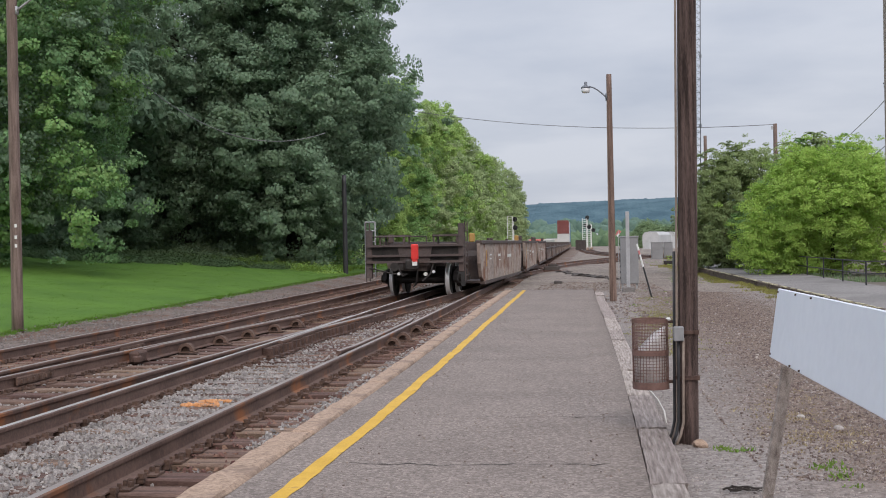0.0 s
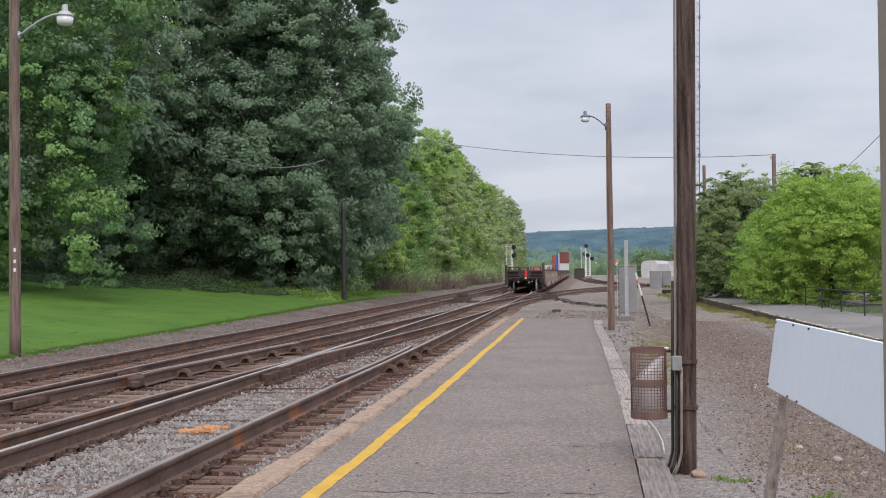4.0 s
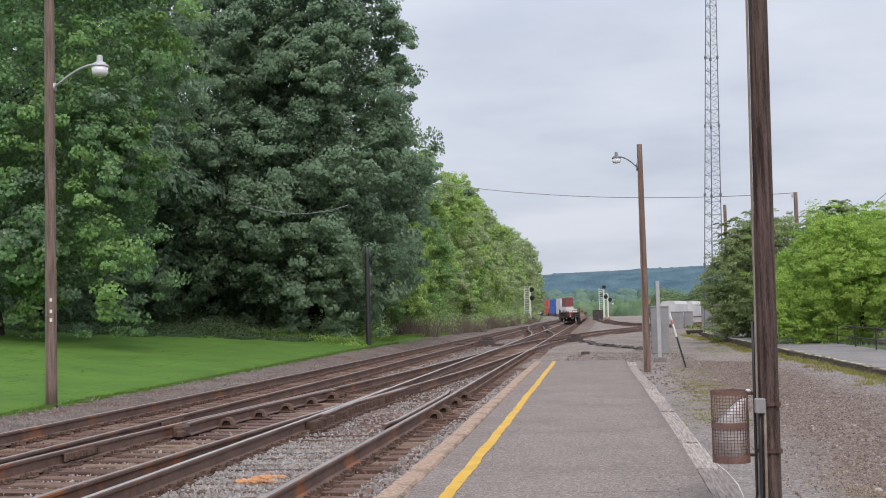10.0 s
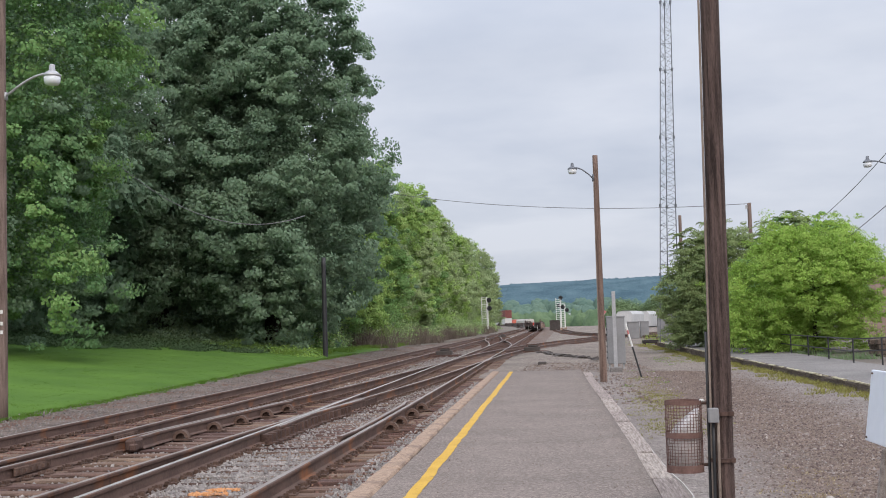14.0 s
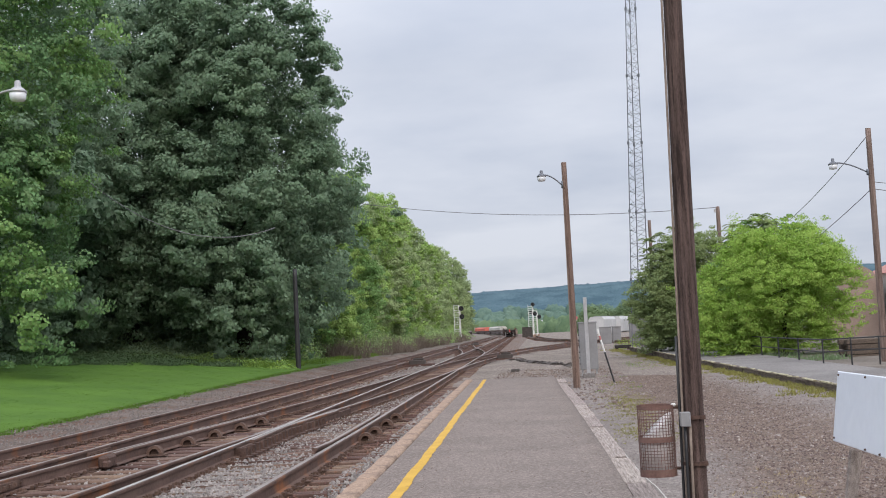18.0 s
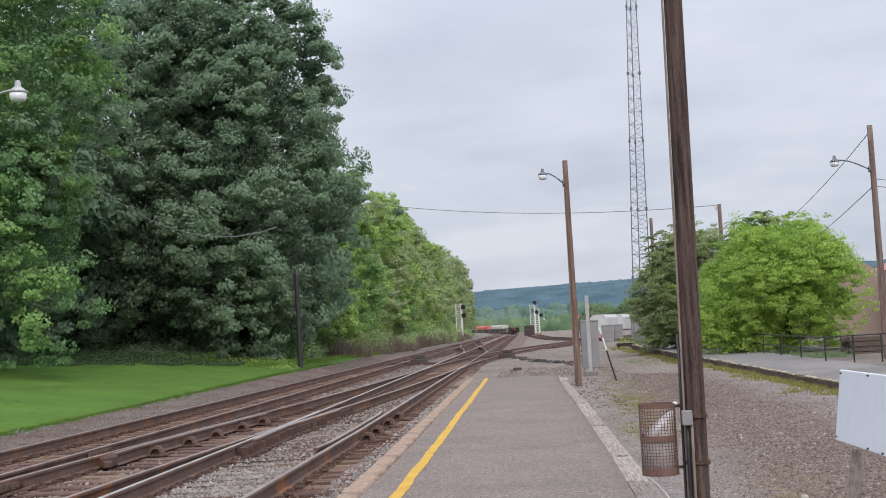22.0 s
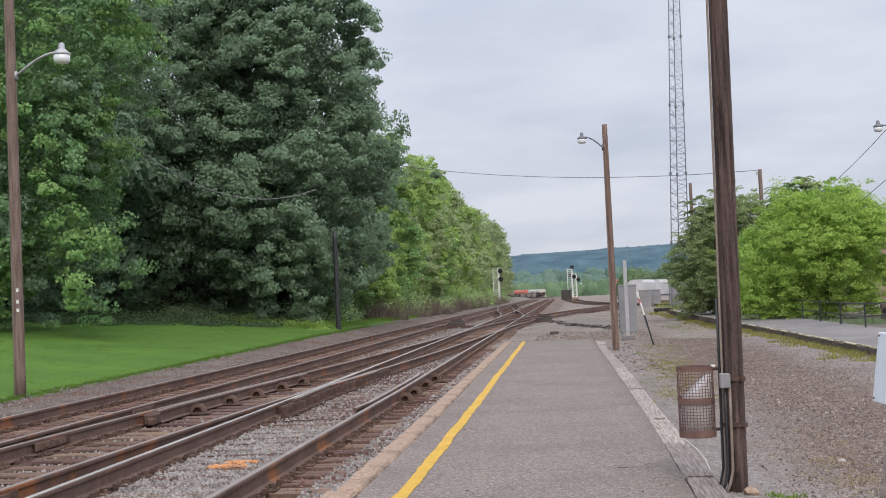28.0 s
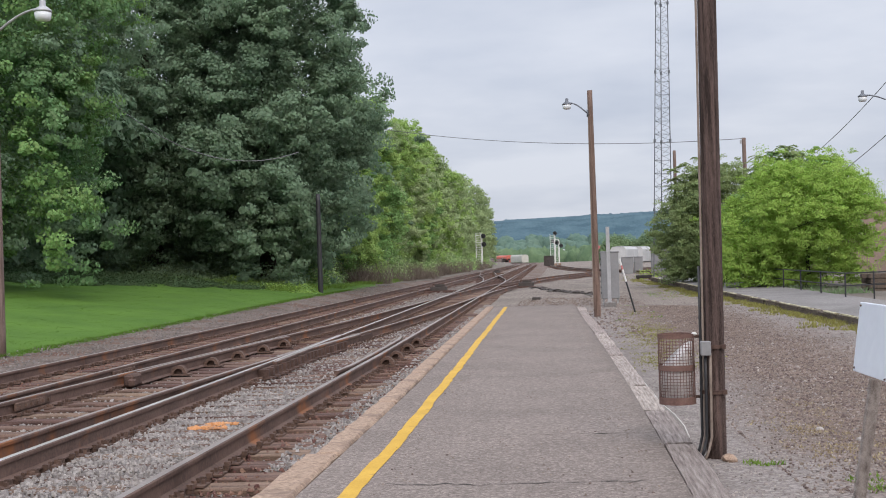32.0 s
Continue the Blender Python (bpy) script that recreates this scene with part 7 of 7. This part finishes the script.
def side_frame_mesh(side):
    bm = bmesh.new()
    pts = [(-1.25, 0.42), (-1.05, 0.62), (-0.5, 0.72), (0.5, 0.72), (1.05, 0.62), (1.25, 0.42), (1.05, 0.36), (0.55, 0.30), (0.35, 0.20), (-0.35, 0.20), (-0.55, 0.30), (-1.05, 0.36)]
    a = [bm.verts.new((side * 0.93, y, z)) for y, z in pts]
    b = [bm.verts.new((side * 1.05, y, z)) for y, z in pts]
    n = len(pts)
    for k in range(n):
        bm.faces.new((a[k], a[(k + 1) % n], b[(k + 1) % n], b[k]))
    bm.faces.new(a)
    bm.faces.new(list(reversed(b)))
    for y in (-0.15, 0, 0.15):
        tube(bm, (side * 0.99, y, 0.3), (side * 0.99, y, 0.6), 0.06, seg=8)
    for y in (-0.88, 0.88):
        tube(bm, (side * 0.92, y, 0.46), (side * 1.12, y, 0.46), 0.11, seg=10)
    bmesh.ops.recalc_face_normals(bm, faces=bm.faces)
    me = bpy.data.meshes.new("side_frame")
    bm.to_mesh(me)
    bm.free()
    me.materials.append(CAR_BLACK)
    return me


SF = {s: side_frame_mesh(s) for s in (-1, 1)}


def add_truck(t, y):
    """A two-axle truck centred at y."""
    bm = bmesh.new()
    box(bm, 0, y, 0.62, 1.9, 0.42, 0.3, bevel=0.04)
    box(bm, 0, y - 0.5, 0.36, 1.5, 0.1, 0.1)
    box(bm, 0, y + 0.5, 0.36, 1.5, 0.1, 0.1)
    truck = part("truck", bm, CAR_BLACK, t)
    for s in (-1, 1):
        child("side_frame", SF[s], truck, pose(0, y, 0))
    sets = [child("wheelset", WHEELSET, t, pose(0, y + d, WHEEL_R), "steel wheelset with bright treads") for d in (-0.88, 0.88)]
    return sets


def side_panel(bm, side, top):
    pts = [(2.0, top), (15.4, top), (15.4, 0.85), (15.1, 0.45), (14.5, 0.22), (3.0, 0.22), (2.35, 0.42), (2.1, 0.8)]
    a = [bm.verts.new((side * 1.30, y, z)) for y, z in pts]
    b = [bm.verts.new((side * 1.40, y, z)) for y, z in pts]
    n = len(pts)
    for k in range(n):
        bm.faces.new((a[k], a[(k + 1) % n], b[(k + 1) % n], b[k]))
    bm.faces.new(a)
    bm.faces.new(list(reversed(b)))
    bmesh.ops.recalc_face_normals(bm, faces=bm.faces)


def well_unit(first, low=False):
    """One well of the articulated wagon; its rear axle stands at y = 0. The wagons ahead of the rear three are low."""
    t = thing("well_wagon", pose(0, 0, 0), "low dark empty well wagon of the receding train" if low else "rusty brown empty well wagon of the receding train"
              if not first else "rear brown well wagon with a red end marker on the coupler", "wagon", "well wagons")
    top = 0.95 if low else 1.40
    for s in (-1, 1):
        bm = bmesh.new()
        side_panel(bm, s, top)
        sp = part("side_panel", bm, CAR_BROWN if low else CAR_SIDE, t, "faded and stained side panel")
        bm = bmesh.new()
        box(bm, s * 1.36, 8.7, top + 0.04, 0.20, 13.4, 0.10, bevel=0.01)
        part("top_chord", bm, CAR_BROWN, sp)
        bm = bmesh.new()
        box(bm, s * 1.38, 8.75, 0.22, 0.16, 12.2, 0.09)
        part("bottom_chord", bm, CAR_BROWN, sp)
        for y in (2.9, 5.6, 8.7, 11.8, 14.6):
            bm = bmesh.new()
            box(bm, s * 1.415, y, top / 2 + 0.12, 0.03, 0.10, top - 0.3)
            part("rib", bm, CAR_SIDE, sp)
        for y, z, w, h in () if low else ((3.5, 0.95, 0.10, 0.5), (4.6, 1.04, 0.5, 0.05), (4.6, 0.92, 0.4, 0.04), (7.1, 1.0, 0.7, 0.09), (7.2, 0.84, 0.4, 0.04), (10.4, 0.95, 1.3, 0.10)):
            bm = bmesh.new()
            box(bm, s * 1.408, y, z, 0.012, w, h)
            part("lettering_bar", bm, CAR_YELLOW if y < 4 else BOX_WHITE, sp, "faded lettering")
    bm = bmesh.new()
    box(bm, 0, 8.7, 0.26, 2.6, 12.2, 0.06)
    for y in (4.2, 8.7, 13.2):
        box(bm, 0, y, 0.33, 2.6, 0.4, 0.12)
    part("well_floor", bm, CAR_BROWN, t)
    for y0, y1 in ((-0.85 if first else 0.2, 2.1), (15.3, 15.9)):
        bm = bmesh.new()
        box(bm, 0, (y0 + y1) / 2, 1.12, 2.6, y1 - y0, 0.14)
        box(bm, 0, (y0 + y1) / 2, 0.88, 0.6, y1 - y0, 0.4)
        part("end_deck", bm, CAR_BROWN, t)
    bm = bmesh.new()
    box(bm, 0, 2.55, 0.92, 2.6, 0.08, 1.0)
    part("bulkhead", bm, CAR_BROWN, t)
    for y in (1.75, 15.5):
        for s in (-1, 1):
            bm = bmesh.new()
            box(bm, s * 1.2, y, top + 0.17, 0.16, 0.20, 0.26, bevel=0.03)
            part("locking_post", bm, CAR_YELLOW if s > 0 and first else CAR_BROWN, t, "worn container lock")
    bm = bmesh.new()
    box(bm, 0.55, 1.3, 1.30, 0.9, 0.5, 0.24, bevel=0.03)
    part("brake_box", bm, CAR_BROWN, t)
    sets = add_truck(t, 0.88)
    return t, sets


unit, _ = well_unit(False)
low_unit, _ = well_unit(False, True)
tail, tail_sets = well_unit(True)
# end of the rear wagon
bm = bmesh.new()
box(bm, 0, -0.90, 1.16, 2.62, 0.06, 0.46)
es = part("end_sheet", bm, CAR_BLACK, tail)
for z in (0.93, 1.10, 1.37):
    bm = bmesh.new()
    box(bm, 0, -1.0, z, 2.64, 0.12, 0.06)
    part("rib", bm, CAR_BROWN, es)
bm = bmesh.new()
vs = box(bm, 0, -0.97, 1.10, 0.95, 0.05, 0.54)
for v in vs:
    if v.co.z < 1.07:
        v.co.x *= 0.8
part("centre_plate", bm, CAR_BROWN, es)
for s in (-1, 1):
    bm = bmesh.new()
    box(bm, s * 1.26, -0.90, 1.30 if s > 0 else 1.15, 0.15, 0.16, 1.3, bevel=0.01)
    part("corner_post", bm, CAR_BROWN, tail)
    bm = bmesh.new()
    for z in (0.55, 0.85, 1.15, 1.45, 1.75):
        tube(bm, (s * 1.36, -0.9, z), (s * 1.36, -0.45, z), 0.016, seg=6)
    for y in (-0.9, -0.45):
        tube(bm, (s * 1.36, y, 0.4), (s * 1.36, y, 2.0), 0.016, seg=6)
    part("ladder", bm, CAR_BROWN, tail)
for x0, x1 in ((-1.15, -0.4), (0.35, 1.1)):
    bm = bmesh.new()
    box(bm, (x0 + x1) / 2, 0.2, 1.64, x1 - x0, 0.9, 0.05)
    for x in (x0 + 0.04, x1 - 0.04):
        for y in (-0.2, 0.6):
            box(bm, x, y, 1.42, 0.05, 0.05, 0.44)
    part("walkway", bm, CAR_BROWN, tail)
bm = bmesh.new()
for x in (-1.62, -1.34):
    tube(bm, (x, 0.2, 0.5), (x, 0.2, 2.05), 0.022, seg=6)
for z in (0.6, 0.9, 1.2, 1.5, 1.8, 2.05):
    tube(bm, (-1.62, 0.2, z), (-1.34, 0.2, z), 0.018, seg=6)
part("side_ladder", bm, GALV, tail, "pale grey end ladder")
# white discs added as spots of light through gaps in the underframe
for x, z, r in ((-0.42, 0.62, 0.045), (0.30, 0.60, 0.05), (0.52, 0.66, 0.04)):
    bm = bmesh.new()
    tube(bm, (x, -1.02, z), (x, -1.12, z), r, seg=10)
    part("hose_fitting", bm, WHITE_PAINT, tail, "white disc painted in for light through the underframe")
bm = bmesh.new()
pipe(bm, [(-0.45, -1.05, 0.85), (-0.40, -1.12, 0.70), (-0.30, -1.2, 0.55), (-0.15, -1.3, 0.62)], 0.022, 6)
part("air_hose", bm, CAR_BLACK, tail, "black rubber air hose")
bm = bmesh.new()
pipe(bm, [(0.5, -1.0, 0.88), (0.45, -1.15, 0.62), (0.25, -1.3, 0.42)], 0.022, 6)
part("air_hose", bm, CAR_BLACK, tail, "black rubber air hose")
bm = bmesh.new()
box(bm, -0.45, -0.98, 0.80, 0.34, 0.12, 0.22, bevel=0.03)
tube(bm, (-0.55, -1.00, 0.80), (-0.55, -1.10, 0.80), 0.12, seg=14)
part("brake_gear", bm, CAR_BLACK, tail, smooth=False)
bm = bmesh.new()
tube(bm, (-1.2, -0.85, 1.62), (0.3, -0.85, 1.62), 0.016, seg=6)
for x in (-0.9, -0.3, 0.3):
    tube(bm, (x, -0.85, 1.35), (x, -0.85, 1.62), 0.014, seg=6)
part("handrail", bm, CAR_BROWN, tail)
bm = bmesh.new()
box(bm, 0, -1.1, 0.86, 0.22, 0.7, 0.22, bevel=0.03)
box(bm, 0, -1.45, 0.86, 0.32, 0.26, 0.30, bevel=0.05)
part("coupler", bm, CAR_BLACK, tail)
bm = bmesh.new()
box(bm, 0.10, -1.56, 1.20, 0.19, 0.14, 0.42, bevel=0.03)
box(bm, 0.10, -1.56, 0.98, 0.14, 0.12, 0.12, bevel=0.02)
eot = part("end_marker", bm, RED_PLASTIC, tail, "bright red end-of-train marker box")
bm = bmesh.new()
box(bm, 0.10, -1.56, 0.90, 0.12, 0.12, 0.12)
part("clamp", bm, WHITE_PAINT, eot)
bm = bmesh.new()
pipe(bm, [(0.12, -1.5, 0.9), (0.16, -1.52, 0.6), (0.10, -1.45, 0.35), (0.02, -1.3, 0.28)], 0.025, 8)
part("air_hose", bm, CAR_BLACK, tail, smooth=True)
bm = bmesh.new()
pipe(bm, [(-1.25, -1.0, 0.78), (-0.6, -1.08, 0.62), (-0.2, -1.1, 0.60)], 0.02, 6)
part("uncoupling_lever", bm, CAR_BLACK, tail)


def container_mesh(h, mat):
    bm = bmesh.new()
    L, Wd = 12.19, 2.44
    n = 44
    for s in (-1, 1):
        prev = None
        for k in range(n * 2 + 1):
            y = -L / 2 + 0.12 + (L - 0.24) * k / (n * 2)
            x = s * (Wd / 2 - (0.035 if (k // 1) % 2 else 0.0))
            a, b = bm.verts.new((x, y, 0.14)), bm.verts.new((x, y, h - 0.1))
            if prev:
                bm.faces.new((prev[0], a, b, prev[1]))
            prev = (a, b)
    box(bm, 0, 0, 0.07, Wd, L, 0.14)
    box(bm, 0, 0, h - 0.05, Wd, L, 0.1)
    box(bm, 0, L / 2 - 0.05, h / 2, Wd - 0.02, 0.06, h - 0.12)
    for s in (-1, 1):
        for e in (-1, 1):
            box(bm, s * (Wd / 2 - 0.07), e * (L / 2 - 0.07), h / 2, 0.14, 0.14, h)
    me = bpy.data.meshes.new("container_box")
    bm.to_mesh(me)
    bm.free()
    me.materials.append(mat)
    return me


def door_mesh(h, mat):
    bm = bmesh.new()
    for s in (-1, 1):
        box(bm, s * 0.57, -6.06, h / 2, 1.10, 0.05, h - 0.26)
        for k in (-0.25, 0.2):
            tube(bm, (s * (0.57 + k), -6.11, 0.2), (s * (0.57 + k), -6.11, h - 0.2), 0.022, seg=6)
    me = bpy.data.meshes.new("door")
    bm.to_mesh(me)
    bm.free()
    me.materials.append(mat)
    return me


BOXES = {}
for key, mt, lab in (("maroon", BOX_MAROON, "maroon steel shipping container riding in a well wagon"), ("red", BOX_RED, "red steel shipping container riding in a well wagon"),
                     ("blue", BOX_BLUE, "blue steel shipping container riding in a well wagon"), ("white", BOX_WHITE, "off-white shipping container riding in a well wagon")):
    c = thing("container", pose(0, 0, 0), lab, "container", "train containers")
    child("shell", container_mesh(2.9, mt), c)
    child("door", door_mesh(2.9, mt), c)
    BOXES[key] = c

EMPTY, AHEAD = 14, 4
LOADS = [("white", "maroon"), ("white", "white"), ("blue", "blue"), ("red", "red"), ("white",), ("white",)]
moving = [(tail, 0, 0.0, 0.0)]
for k in range(1, EMPTY + len(LOADS) + AHEAD):
    w = unit if k == 1 else low_unit if k == 3 else copy_thing(unit if k == 2 else low_unit, pose(0, 0, 0))
    moving.append((w, k, 0.0, 0.0))
used = set()
for j, load in enumerate(LOADS):
    for level, key in enumerate(load):
        c = BOXES[key] if key not in used else copy_thing(BOXES[key], pose(0, 0, 0))
        used.add(key)
        moving.append((c, EMPTY + j, 8.75, 0.32 + 2.92 * level))


def motions():
    """Keys of the train and of the rear wheelsets."""
    times = [0, 0.5, 1, 1.5, 2, 3, 4, 5, 6, 7, 8, 9, 11, 13, 15, 17, 19, 21, 23, 25, 27, 29, 31, 32]
    for ob, k, along, up in moving:
        rows = []
        for t in times:
            m = unit_pose(tail_at(t) + PITCH * k)
            rows.append((t, m @ pose(0, along, up)))
        walk(ob, rows)
    for ws, at in zip(tail_sets, (0.0, 1.76)):
        rows = []
        for n in range(32 * FPS + 1):
            t = n / FPS
            rows.append((t, pose(0, at, WHEEL_R, -math.degrees((tail_at(t) - tail_at(0)) / WHEEL_R) % 360)))
        walk(ws, rows)


motions()
